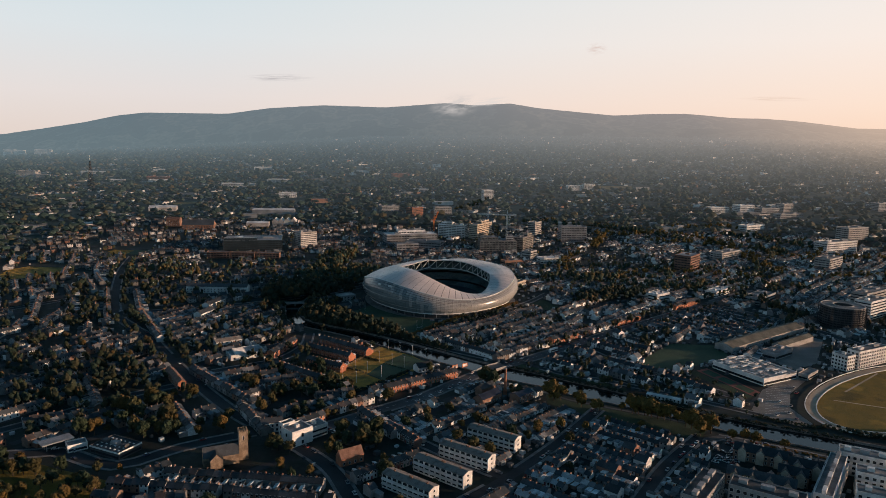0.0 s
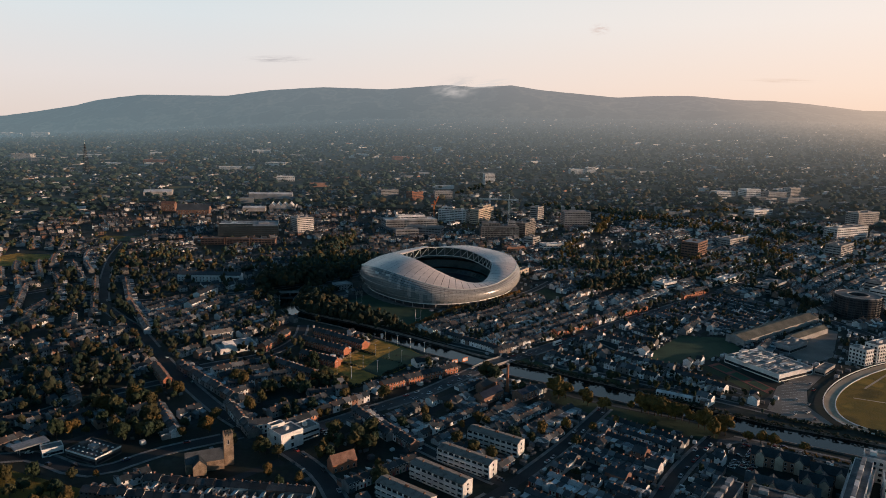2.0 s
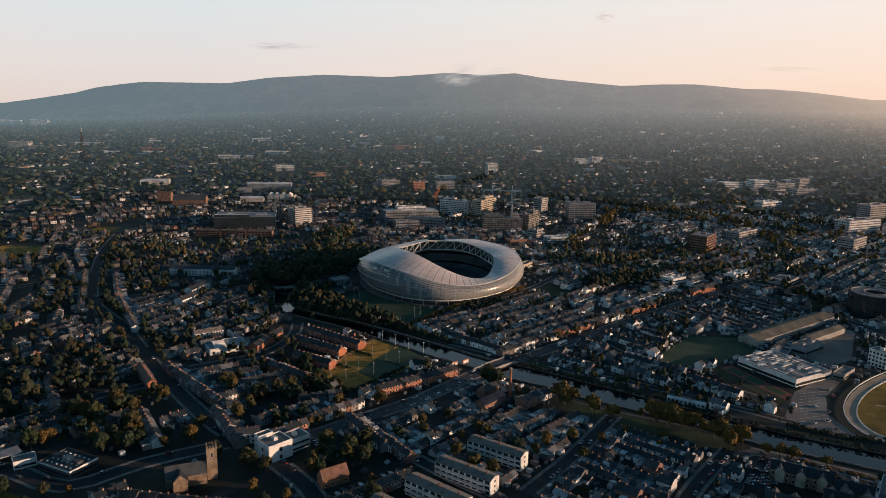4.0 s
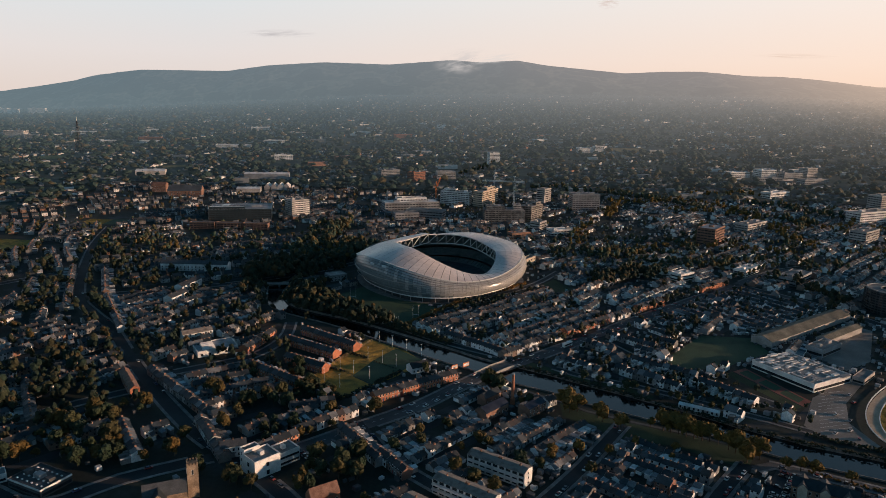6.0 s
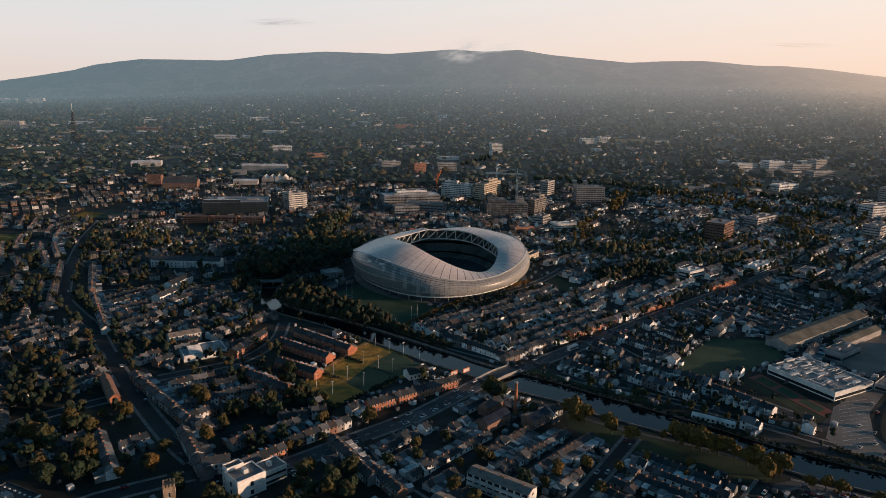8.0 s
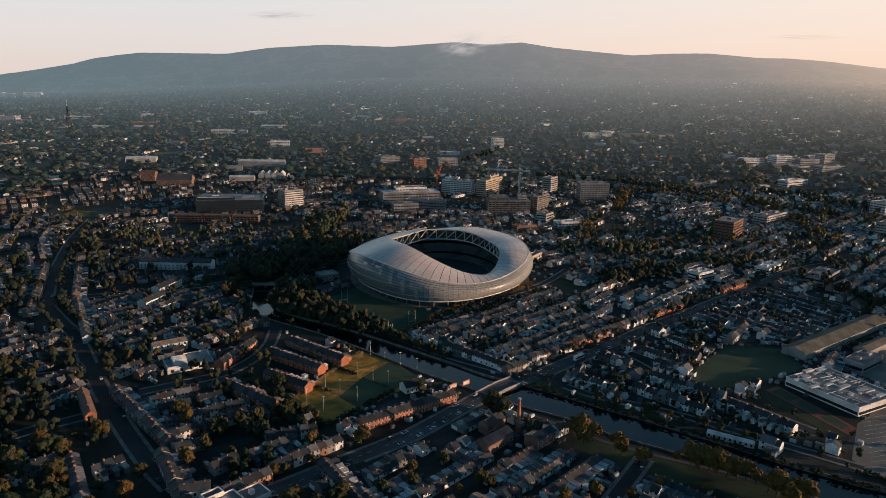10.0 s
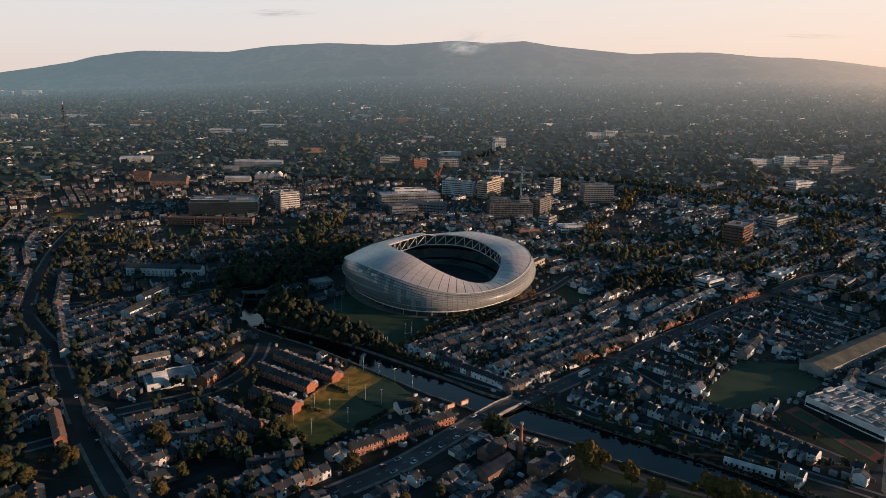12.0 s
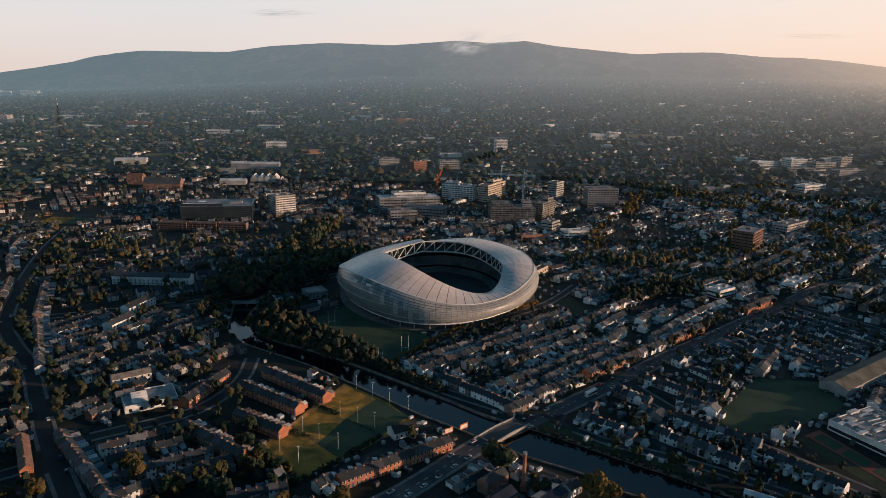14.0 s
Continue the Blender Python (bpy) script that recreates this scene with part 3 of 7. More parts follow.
STREETS = [
    ("road", AVENUE, 10.5), ("road", MAIN, 8.5), ("road", LEFT, 9.0), ("road", FLATS_ST, 6.8), ("road", B5_ST, 6.5), ("road", CAR_ST, 7.0), ("road", QUAY_ST, 6.0), ("road", HAV_RIV, 5.0),
    ("road", smooth_line([(24, 584), (58, 556), (106, 536), (156, 507), (194, 484)]), 4.5),
    ("road", smooth_line([(82, 640), (112, 590), (150, 556), (186, 520)]), 7.0),
    ("road", smooth_line([(-66, 668), (-30, 716), (0, 752), (40, 800), (70, 860)]), 5.0),
    ("road", smooth_line([(-236, 512), (-208, 534), (-180, 560), (-170, 600), (-176, 640)]), 7.0),
    ("road", smooth_line([(-228, 497), (-270, 455), (-300, 410), (-330, 372)]), 7.0),
    ("road", smooth_line([(-272, 548), (-330, 520), (-390, 470), (-440, 440)]), 7.0),
    ("road", smooth_line([(-396, 684), (-330, 720), (-262, 760), (-190, 830), (-120, 925), (-60, 960)]), 8.0),
    ("road", smooth_line([(-452, 780), (-380, 880), (-320, 960), (-250, 1060)]), 8.0),
    ("road", smooth_line([(-560, 620), (-470, 760), (-452, 780)]), 8.0),
    ("road", smooth_line([(255, 836), (320, 760), (350, 700), (372, 640), (420, 600)]), 9.0),
]
for i, (nm, line, w) in enumerate(STREETS):
    ribbon(nm, "worn asphalt street", line, w, 0.05 + 0.005 * i, "road_worn" if line in (AVENUE, QUAY_ST) else "asphalt")
    for side in (-1, 1):
        off = []
        for j, p in enumerate(line):
            a, b = Vector(line[max(0, j - 1)]), Vector(line[min(len(line) - 1, j + 1)])
            d = (b - a).normalized()
            off.append((p[0] + side * d.y * (w / 2 + 1.0), p[1] - side * d.x * (w / 2 + 1.0)))
        run = []
        for q in off + [None]:
            ok = q is not None and not inside(RIVER, q[0], q[1]) and not any(
                k != i and min((q[0] - r[0]) ** 2 + (q[1] - r[1]) ** 2 for r in other) < (ow / 2 + 4) ** 2 for k, (_, other, ow) in enumerate(STREETS))
            if ok:
                run.append(q)
            else:
                if len(run) > 2:
                    ribbon("pavement", "grey concrete pavement with a kerb", run, 2.0, 0.16 + 0.004 * (i % 5), "paving", "pavement", kerb=0.16)
                run = []
    claim_line(line, w + (8 if line is AVENUE else 4.5), 3)
# dashed centre line on the avenue
for line in (AVENUE,):
    sh = Shell()
    for a, b in zip(line, line[1:]):
        a, b = Vector(a), Vector(b)
        d = (b - a).normalized()
        s = Vector((d.y, -d.x)) * 0.12
        for k in range(int((b - a).length / 6)):
            p, q = a + d * (6 * k), a + d * (6 * k + 2.6)
            if not inside(RIVER, p.x, p.y):
                sh.face([(*(p - s), 0.165), (*(p + s), 0.165), (*(q + s), 0.165), (*(q - s), 0.165)])
    tagged(new("lane_marking", sh.mesh("lane_marking", "mark")), "broken white centre line on the asphalt", "road marking", kind="structure")

# ---------------------------------------------------------------- grass, courts and yards
SPORTS = [(-128, 520), (-98, 494), (-82, 514), (-50, 562), (-68, 585), (-102, 608), (-113, 576)]
TRAIN = [(-161, 716), (-131, 686), (-80, 647), (-50, 692), (-70, 718), (-100, 740), (-136, 765)]
field("sports_ground", "sports ground grass with painted patches of evening gold", SPORTS, 0.04, "grass")
# the greener overlay stands in for shade on this half
field("sports_turf", "green half of the sports ground, coloured as in shade", [(-77, 589), (-54, 569), (-66, 544), (-83, 518), (-99, 531), (-90, 561)], 0.048, "turf")
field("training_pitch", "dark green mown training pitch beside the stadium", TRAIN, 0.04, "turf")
field("playing_field", "dark green playing field between the terraces", [(130, 594), (174, 656), (215, 655), (218, 621), (173, 585), (136, 572)], 0.04, "turf")
field("court_surface", "faded red sports court", [(176, 577), (187, 585), (212, 530), (203, 521)], 0.045, "court", "sports court")
for k, (u0, u1) in enumerate(((0.06, 0.30), (0.36, 0.60), (0.66, 0.92))):
    at = lambda u, v: (176 + 27 * u + (11 - 2 * u) * v, 577 - 56 * u + (8 + u) * v)
    field("court_bay", "worn green bay of a sports court", [at(u0, 0.16), at(u0, 0.86), at(u1, 0.86), at(u1, 0.16)], 0.052, "turf", "sports court")
field("court_lawn", "worn grass strip beside a sports court", [(168, 571), (175, 576), (202, 520), (195, 516)], 0.045, "grass_dark", "grass")
field("car_park", "pale asphalt car park with sunlight put into its colour", [(192, 493), (195, 481), (216, 465), (226, 468), (222, 500), (234, 530), (262, 566), (252, 585), (227, 547), (215, 536)], 0.05, "carpark", "car park")
field("depot_yard", "grey concrete depot yard", [(245, 625), (262, 590), (290, 612), (330, 690), (322, 700)], 0.05, "carpark", "yard")
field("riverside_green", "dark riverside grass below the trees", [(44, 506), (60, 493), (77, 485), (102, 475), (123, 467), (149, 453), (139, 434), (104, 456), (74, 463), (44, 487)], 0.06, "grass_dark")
bays = Shell()
for row in range(7):
    for k in range(12):
        x, y = 199 + 3.2 * row + 2.0 * k, 486 + 1.2 * row + 5.2 * k
        if inside([(192, 493), (195, 481), (216, 465), (226, 468), (222, 500), (234, 530), (262, 566), (252, 585), (227, 547), (215, 536)], x, y) and inside([(192, 493), (195, 481), (216, 465), (226, 468), (222, 500), (234, 530), (262, 566), (252, 585), (227, 547), (215, 536)], x + 2.6, y + 0.6):
            bays.face([(x, y, 0.062), (x + 2.6, y + 0.5, 0.062), (x + 2.6, y + 0.75, 0.062), (x, y + 0.25, 0.062)])
tagged(new("bay_marking", bays.mesh("bay_marking", "mark")), "worn white bay lines on the car park", "road marking", kind="structure")
ribbon("towpath", "narrow grey riverside path", TOWPATH, 2.4, 0.08, "road_worn", "path")
claim_line(TOWPATH, 5, 4)
field("village_green", "golden grass green beside the road", [(-330, 350), (-262, 356), (-224, 345), (-206, 340), (-206, 300), (-330, 296)], 0.045, "grass_gold")
field("small_green", "small grass square among the terraces", [(45, 795), (62, 823), (79, 786), (62, 767)], 0.04, "grass_dark")
field("far_field", "school playing field in painted evening gold", [(-640, 815), (-585, 862), (-600, 930), (-645, 948), (-668, 890)], 0.04, "grass")
field("school_field", "golden school field", [(-614, 1016), (-618, 1088), (-587, 1103), (-577, 1027)], 1.3, "grass_gold")
field("school_pitch", "green artificial pitch beside the school field", [(-577, 1027), (-587, 1107), (-560, 1112), (-544, 1029)], 1.35, "turf")
field("bank_grass", "long grass on the river bank", [(24, 568), (52, 551), (86, 532), (106, 520), (108, 525), (90, 538), (56, 556), (28, 574)], 0.06, "grass_dark")
for poly in (SPORTS, TRAIN, [(130, 594), (174, 656), (215, 655), (218, 621), (173, 585), (136, 572)], [(165, 571), (187, 588), (216, 530), (193, 513)], [(186, 476), (228, 455), (268, 566), (252, 588)],
             [(245, 625), (262, 590), (290, 612), (335, 690), (322, 705)], [(44, 510), (62, 500), (152, 456), (138, 432), (104, 454), (72, 462), (42, 486)], [(-330, 350), (-262, 356), (-206, 342), (-206, 300), (-330, 296)],
             [(45, 795), (62, 823), (79, 786), (62, 767)], [(-640, 815), (-585, 862), (-600, 930), (-645, 948), (-668, 890)]):
    claim(poly, 4)
claim([(-614, 1016), (-618, 1088), (-587, 1103), (-577, 1027)], 4)
claim([(-577, 1027), (-587, 1107), (-560, 1112), (-544, 1029)], 4)

# ---------------------------------------------------------------- hills behind the city
RIDGE_X = [-4800, -3560, -3300, -2960, -2710, -2500, -1900, -1600, -1216, -775, -360, -170, 77, 270, 563, 781, 1031, 1262, 1564, 1756, 1983, 2396, 3000, 4800]
RIDGE_Z = [116, 166, 202, 256, 308, 332, 333, 376, 402, 394, 430, 418, 434, 405, 381, 364, 379, 383, 360, 360, 346, 302, 268, 190]


def hill_z(x, y):
    """The hillside's height without its small folds."""
    k = np.clip((y - 4380) / 440, 0, 1)
    base = terrain(x, np.full(np.shape(x), 4380.0)) - 4
    return base + (np.interp(x, RIDGE_X, RIDGE_Z) - base) * k ** 0.8


def build_hills():
    xs = np.linspace(-4800, 4800, 481)
    top = np.interp(xs, RIDGE_X, RIDGE_Z)
    kern = np.hanning(7)
    top = np.convolve(np.pad(top, 3, "edge"), kern / kern.sum(), "valid")
    rows = 16
    V = []
    for j in range(rows):
        k = j / (rows - 1)
        y = 4380 + 440 * k
        for x, z in zip(xs, top):
            base = float(terrain(x, 4380)) + 3
            s = k ** 0.8
            w = noise.noise(Vector((x * 0.0022, y * 0.004, 1.0))) * 26 + noise.noise(Vector((x * 0.008, y * 0.01, 4.0))) * 9
            zz = base + (z - base) * s + w * s * (1 - k) * 2.0 + (noise.noise(Vector((x * 0.02, 0, 9))) * 1.5 if j == rows - 1 else 0)
            V.append((x, y, max(zz, float(terrain(x, y)) + 2.0 + 30 * s)))
    # the last of the plain, faint with the mixed-in haze, runs on into the slopes
    plain = []
    for y in np.linspace(3000, 4340, 16):
        plain += [(x, float(y), float(terrain(x, y)) + 1.5 + 2.5 * noise.noise(Vector((x * 0.004, y * 0.004, 2.0)))) for x in xs]
    V = plain + V
    rows += 16
    n = len(xs)
    F = [(j * n + i, j * n + i + 1, (j + 1) * n + i + 1, (j + 1) * n + i) for j in range(rows - 1) for i in range(n - 1)]
    F += [(i + 1 + (rows - 1) * n, i + (rows - 1) * n, i + rows * n, i + 1 + rows * n) for i in range(n - 1)]
    V += [(x, 4835, -20) for x in xs]
    me = bpy.data.meshes.new("backdrop_hills")
    me.from_pydata(V, [], F)
    me.polygons.foreach_set("use_smooth", [True] * len(F))
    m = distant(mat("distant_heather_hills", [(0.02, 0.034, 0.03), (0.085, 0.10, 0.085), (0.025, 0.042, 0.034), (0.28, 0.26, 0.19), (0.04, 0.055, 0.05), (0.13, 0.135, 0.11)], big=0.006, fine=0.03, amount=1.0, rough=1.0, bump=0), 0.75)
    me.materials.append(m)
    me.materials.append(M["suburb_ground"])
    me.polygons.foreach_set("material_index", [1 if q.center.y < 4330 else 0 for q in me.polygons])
    far_ridge = Shell()
    for k in range(24):
        xa, xb = -3150 + 20 * k, -3130 + 20 * k
        top_z = lambda x: float(np.interp(x, RIDGE_X, RIDGE_Z)) - 8 + 28 * math.cos(math.pi * (x + 2910) / 480)
        far_ridge.face([(xa, 4845, 100), (xb, 4845, 100), (xb, 4845 + 60, top_z(xb)), (xa, 4845 + 60, top_z(xa))])
    ridge = far_ridge.mesh("backdrop_ridge", "suburb_ground")
    tagged(new("backdrop_ridge", ridge), "pale farther shoulder of the hills", "hills", kind="structure")
    return tagged(new("backdrop_hills", me), "long hazy blue-grey range of hills on the horizon", "hills", kind="structure")


build_hills()

# ---------------------------------------------------------------- the stadium
ST_C, ST_I = Vector((-62, 812)), Vector((-56, 810))
ST_N = Vector((0.42, -0.907)).normalized()     # towards its low end
ST_W = Vector((-ST_N.y, ST_N.x))
SEG = 144


def ease(a, lo, hi):
    t = min(1.0, max(0.0, (a - lo) / (hi - lo)))
    return t * t * (3 - 2 * t)


def turned(a):
    """An angle round the stadium in degrees from its low end, -180 to 180; the flank with the tall glass wall is negative."""
    return (math.degrees(a) + 180) % 360 - 180


def around(i):
    """The angle of a station from the low end, the plan direction, how high the outer edge has risen, and the inner."""
    a = 2 * math.pi * i / SEG
    return a, ST_N * math.cos(a) + ST_W * math.sin(a), ease(abs(turned(a)), 2, 64), ease(abs(turned(a) - 14), 0, 58)


def ring_radius(a, r_n, r_w, p=2.3):
    r_w *= 0.97 if math.sin(a) > 0 else 1.0
    return (abs(math.cos(a) / r_n) ** p + abs(math.sin(a) / r_w) ** p) ** (-1 / p)


def plan(a):
    """The widest outline of the shell: an oval whose long axis lies a little off the line through the low end."""
    b = a + radians(25)
    return (abs(math.cos(b) / 102) ** 1.8 + abs(math.sin(b) / 93) ** 1.8) ** (-1 / 1.8)


def eave(a):
    """Height of the roof's outer edge: low over the low end, high on the flanks, falling again behind."""
    t = turned(a)
    if t < 0:
        return 18.5 + 15 * ease(-t, 0, 66) - 12 * ease(-t, 68, 128)
    return 18.5 + 15 * ease(t, 4, 95) - 12 * ease(t, 132, 186)


def rim(a):
    """Height of the roof's inner edge."""
    t = turned(a)
    if t < 20:
        return 17.3 + 25.5 * ease(20 - t, 0, 85) - 9 * math.exp(-((t + 148) / 42) ** 2)
    return 17.3 + 14.5 * ease(t - 20, 0, 46) + 5.2 * ease(t, 85, 150)


def lean(a):
    """How far the louvres lean in at their head: well in over the low end, hardly at all round the far high side."""
    t = turned(a)
    return 1.0 - 0.85 * ease(-t, 88, 112) if t < 0 else 1.0 - 0.6 * ease(t, 110, 150) - 0.25 * ease(t, 150, 180)


def tuck(a):
    """How far the foot draws in under the belly of the shell."""
    t = turned(a)
    return 0.03 + 0.065 * ease(abs(t + 22), 8, 48)


def section(i, s):
    """A point of the shell: s from 0 at the foot over 1 at the shoulder to 2 at the roof's inner edge."""
    a, d = around(i)[:2]
    R, h = plan(a), eave(a)
    if s <= 1:
        foot = 3.4 + 2.2 * math.exp(-((turned(a) + 22) / 50) ** 2)
        z = foot + (h - foot) * s
        over = max(0, s - 0.62) / 0.38
        p = ST_C + d * R * (1.0 - tuck(a) * (1 - min(1, s / 0.55)) ** 2 - (0.006 + 0.045 * lean(a)) * over * over)
        return Vector((p.x, p.y, z))
    t = s - 1
    o, q = ST_C + d * R * (0.994 - 0.045 * lean(a)), ST_I + d * ring_radius(a, 60, 53, 2.1)
    p = o.lerp(q, t)
    crown = 1.8 + 2.6 * ease(-turned(a), 80, 130)
    z = h + (rim(a) - h) * t + crown * math.sin(math.pi * min(1, t * 0.98 + 0.02)) ** 0.8
    return Vector((p.x, p.y, z))


def shell(i, s):
    """The shell again, its louvres reaching up over the shoulder along the low left flank."""
    turn = (360 * i / SEG + 180) % 360 - 180
    e = 1 + 0.06 * math.exp(-((turn + 30) / 30) ** 2)
    return section(i, s * e if s <= 1 else e + (s - 1) * (2 - e))


def build_stadium():
    root = tagged(new("stadium"), "modern curved stadium with pale wave-shaped roof and glass louvre walls", "stadium")
    levels = [0, 0.13, 0.25, 0.36, 0.47, 0.57, 0.66, 0.75, 0.84, 0.92, 1.0]
    for lo, hi in zip(levels, levels[1:]):
        sh = Shell()
        for i in range(SEG):
            a, b = shell(i + 0.02, lo + 0.012), shell(i + 0.98, lo + 0.012)
            c, e = shell(i + 0.98, hi), shell(i + 0.02, hi)
            n = (b - a).cross(e - a).normalized()
            k = len(sh.v)
            sh.v += [tuple(q) for q in (a + n * 0.2, b + n * 0.2, c, e, a, b)]
            sh.f += [(k, k + 1, k + 2, k + 3), (k + 4, k + 5, k + 1, k)]
            # the flank away from the sun takes the copy with painted shade
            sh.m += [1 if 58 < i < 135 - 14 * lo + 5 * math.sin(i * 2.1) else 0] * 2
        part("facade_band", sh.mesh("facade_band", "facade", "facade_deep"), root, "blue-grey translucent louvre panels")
    # floor edge seen along the high flank, the pale skirt at the foot, and thin uprights
    for name, z0, first, last, r, label in (("floor_edge", 18.0, 96, 139, 0.34, "pale concourse floor edge behind the louvres"), ("floor_edge", 10.0, 94, 141, 0.2, "pale concourse floor edge behind the louvres"), ("skirt", None, 0, SEG, 0.45, "pale steel skirt along the foot of the louvres")):
        sh = Shell()
        at = lambda i: shell(i, 0.0 if z0 is None else (z0 - shell(i, 0).z) / max(1.0, shell(i, 1).z - shell(i, 0).z)) + Vector((*(around(i)[1] * 0.25), 0))
        for i in range(first, last):
            sh.bar(at(i), at(i + 1), r)
        part(name, sh.mesh(name, "concrete" if z0 else "white_steel"), root, label)
    # the dark frame behind the louvres
    sh = Shell()
    for i in range(SEG):
        for lo, hi in zip(levels, levels[1:]):
            f = lambda j, s: shell(j, s) - Vector((*(around(j)[1] * 0.5), 0))
            sh.face([f(i, lo), f(i + 1, lo), f(i + 1, hi), f(i, hi)])
    part("facade_frame", sh.mesh("facade_frame", "dark_steel"), root)
    # roof: narrow sheets with dark seams between
    steps = [1.0, 1.08, 1.2, 1.4, 1.6, 1.8, 1.92, 2.0]
    for i in range(0, SEG, 2):
        sh = Shell()
        g = 0.075 - 0.05 * around(i)[2]
        for s0, s1 in zip(steps, steps[1:]):
            sh.face([shell(i + g, s0), shell(i + 2 - g, s0), shell(i + 2 - g, s1), shell(i + g, s1)])
        drop = Vector((0, 0, -0.6))
        sh.face([shell(i + 1.88, 2), shell(i + 0.12, 2), shell(i + 0.12, 2) + drop, shell(i + 1.88, 2) + drop][::-1])
        part("roof_panel", sh.mesh("roof_panel", "stadium_roof"), root)
    sh = Shell()
    for i in range(SEG):
        for s0, s1 in zip(steps, steps[1:]):
            z = Vector((0, 0, -1.3))
            sh.face([shell(i, s0) + z, shell(i + 1, s0) + z, shell(i + 1, s1) + z, shell(i, s1) + z])
    part("roof_deck", sh.mesh("roof_deck", "dark_steel"), root)
    # ring truss under the inner edge, deep along the high sides
    def chord(i, low):
        p = section(i, 1.985)
        depth = 1.2 + 9.0 * around(i)[3]
        return p - Vector((0, 0, 0.8 + (depth if low else 0)))
    for low in (False, True):
        sh = Shell()
        for i in range(0, SEG, 2):
            sh.bar(chord(i, low), chord(i + 2, low), 0.42)
        part("truss_chord", sh.mesh("truss_chord", "white_steel"), root, "white tubular truss chord")
    for i in range(0, SEG, 4):
        if around(i)[3] > 0.12:
            sh = Shell()
            sh.bar(chord(i, True), chord(i, False), 0.3)
            sh.bar(chord(i, False), chord(i + 4, True), 0.3)
            part("truss_web", sh.mesh("truss_web", "white_steel"), root)
    # stands
    tiers = [(0.40, 0.8, 0.62, 9.0), (0.63, 10.5, 0.76, 17.0), (0.77, 19.5, 0.90, 29.0)]
    for k, (r0, z0, r1, z1) in enumerate(tiers):
        sh = Shell()
        n = 10
        for i in range(0, SEG, 2):
            a0, d0, u0 = around(i)[:3]
            a1, d1, u1 = around(i + 2)[:3]
            if k and min(u0, u1) < 0.45 * k:
                continue
            for j in range(n):
                ra, rb = r0 + (r1 - r0) * j / n, r0 + (r1 - r0) * (j + 1) / n
                z = z0 + (z1 - z0) * j / n
                zn = z0 + (z1 - z0) * (j + 1) / n
                P = lambda a, d, r: ST_C + d * plan(a) * r
                A, B, C, D = P(a0, d0, ra), P(a1, d1, ra), P(a1, d1, rb), P(a0, d0, rb)
                sh.face([(*A, z), (*B, z), (*C, z), (*D, z)])
                sh.face([(*D, z), (*C, z), (*C, zn), (*D, zn)])
        part("stand", sh.mesh("stand", "seats"), root, "tiered stand with dark seats")
    sh = Shell()
    sh.face([(*(ST_C + around(i)[1] * 41), 0.3) for i in range(0, SEG, 3)])
    part("pitch", sh.mesh("pitch", "grass_dark"), root, "green turf pitch")
    # undercroft
    sh = Shell()
    sh.prism([tuple(ST_C + around(i)[1] * plan(around(i)[0]) * (0.965 - tuck(around(i)[0]))) for i in range(0, SEG, 2)], 0, 5.4)
    part("undercroft", sh.mesh("undercroft", "dark_steel"), root, "dark recessed ground-floor concourse")
    for i in range(0, SEG, 3):
        p = ST_C + around(i)[1] * plan(around(i)[0]) * (0.98 - tuck(around(i)[0]))
        sh = Shell()
        sh.tube(p.x, p.y, 0, 4.2, 0.45, 0.45, 8)
        part("column", sh.mesh("column", "concrete"), root)
    # vent boxes on the high side wall and a roof-edge gutter
    for i, up_ in ((117, 0.84), (121.5, 0.87)):
        p = shell(i, up_)
        d = around(i)[1]
        sh = Shell()
        sh.box(-2.8, 2.8, -0.5, 0.8, -1.0, 1.0, bottom=True)
        part("vent_box", sh.mesh("vent_box", "white_steel"), root, "pale louvred vent box", Matrix.Translation(p) @ pose(0, 0, 0, 0, 0, math.degrees(math.atan2(d.y, d.x)) + 90))
    sh = Shell()
    for i in range(SEG):
        sh.bar(shell(i, 1.0) + Vector((0, 0, 0.1)), shell(i + 1, 1.0) + Vector((0, 0, 0.1)), 0.28)
    part("gutter", sh.mesh("gutter", "white_steel"), root)
    return root


build_stadium()
claim([tuple(ST_C + around(i)[1] * (plan(around(i)[0]) + 3)) for i in range(0, SEG, 6)], 5)
apron = Shell()
apron.face([(*(ST_C + around(i)[1] * (plan(around(i)[0]) - 2)), 0.07) for i in range(0, SEG, 4)])
tagged(new("stadium_apron", apron.mesh("stadium_apron", "paving")), "paved apron round the stadium foot", "paving", kind="structure")


# ---------------------------------------------------------------- buildings of their own
def win_mesh(w, h, name="pane_block"):
    sh = Shell()
    sh.box(-w / 2, w / 2, -0.06, 0.04, 0, h, 0, True)
    fw = 0.1
    sh.box(-w / 2 - fw, w / 2 + fw, -0.10, 0.02, -fw - 0.02, -0.005, 1, True)
    sh.box(-w / 2 - fw, w / 2 + fw, -0.09, 0.02, h + 0.005, h + fw, 1, True)
    sh.box(-w / 2 - fw, -w / 2 - 0.004, -0.09, 0.02, 0, h, 1, True)
    sh.box(w / 2 + 0.004, w / 2 + fw, -0.09, 0.02, 0, h, 1, True)
    return sh.mesh(name, "glass", "frame_white")


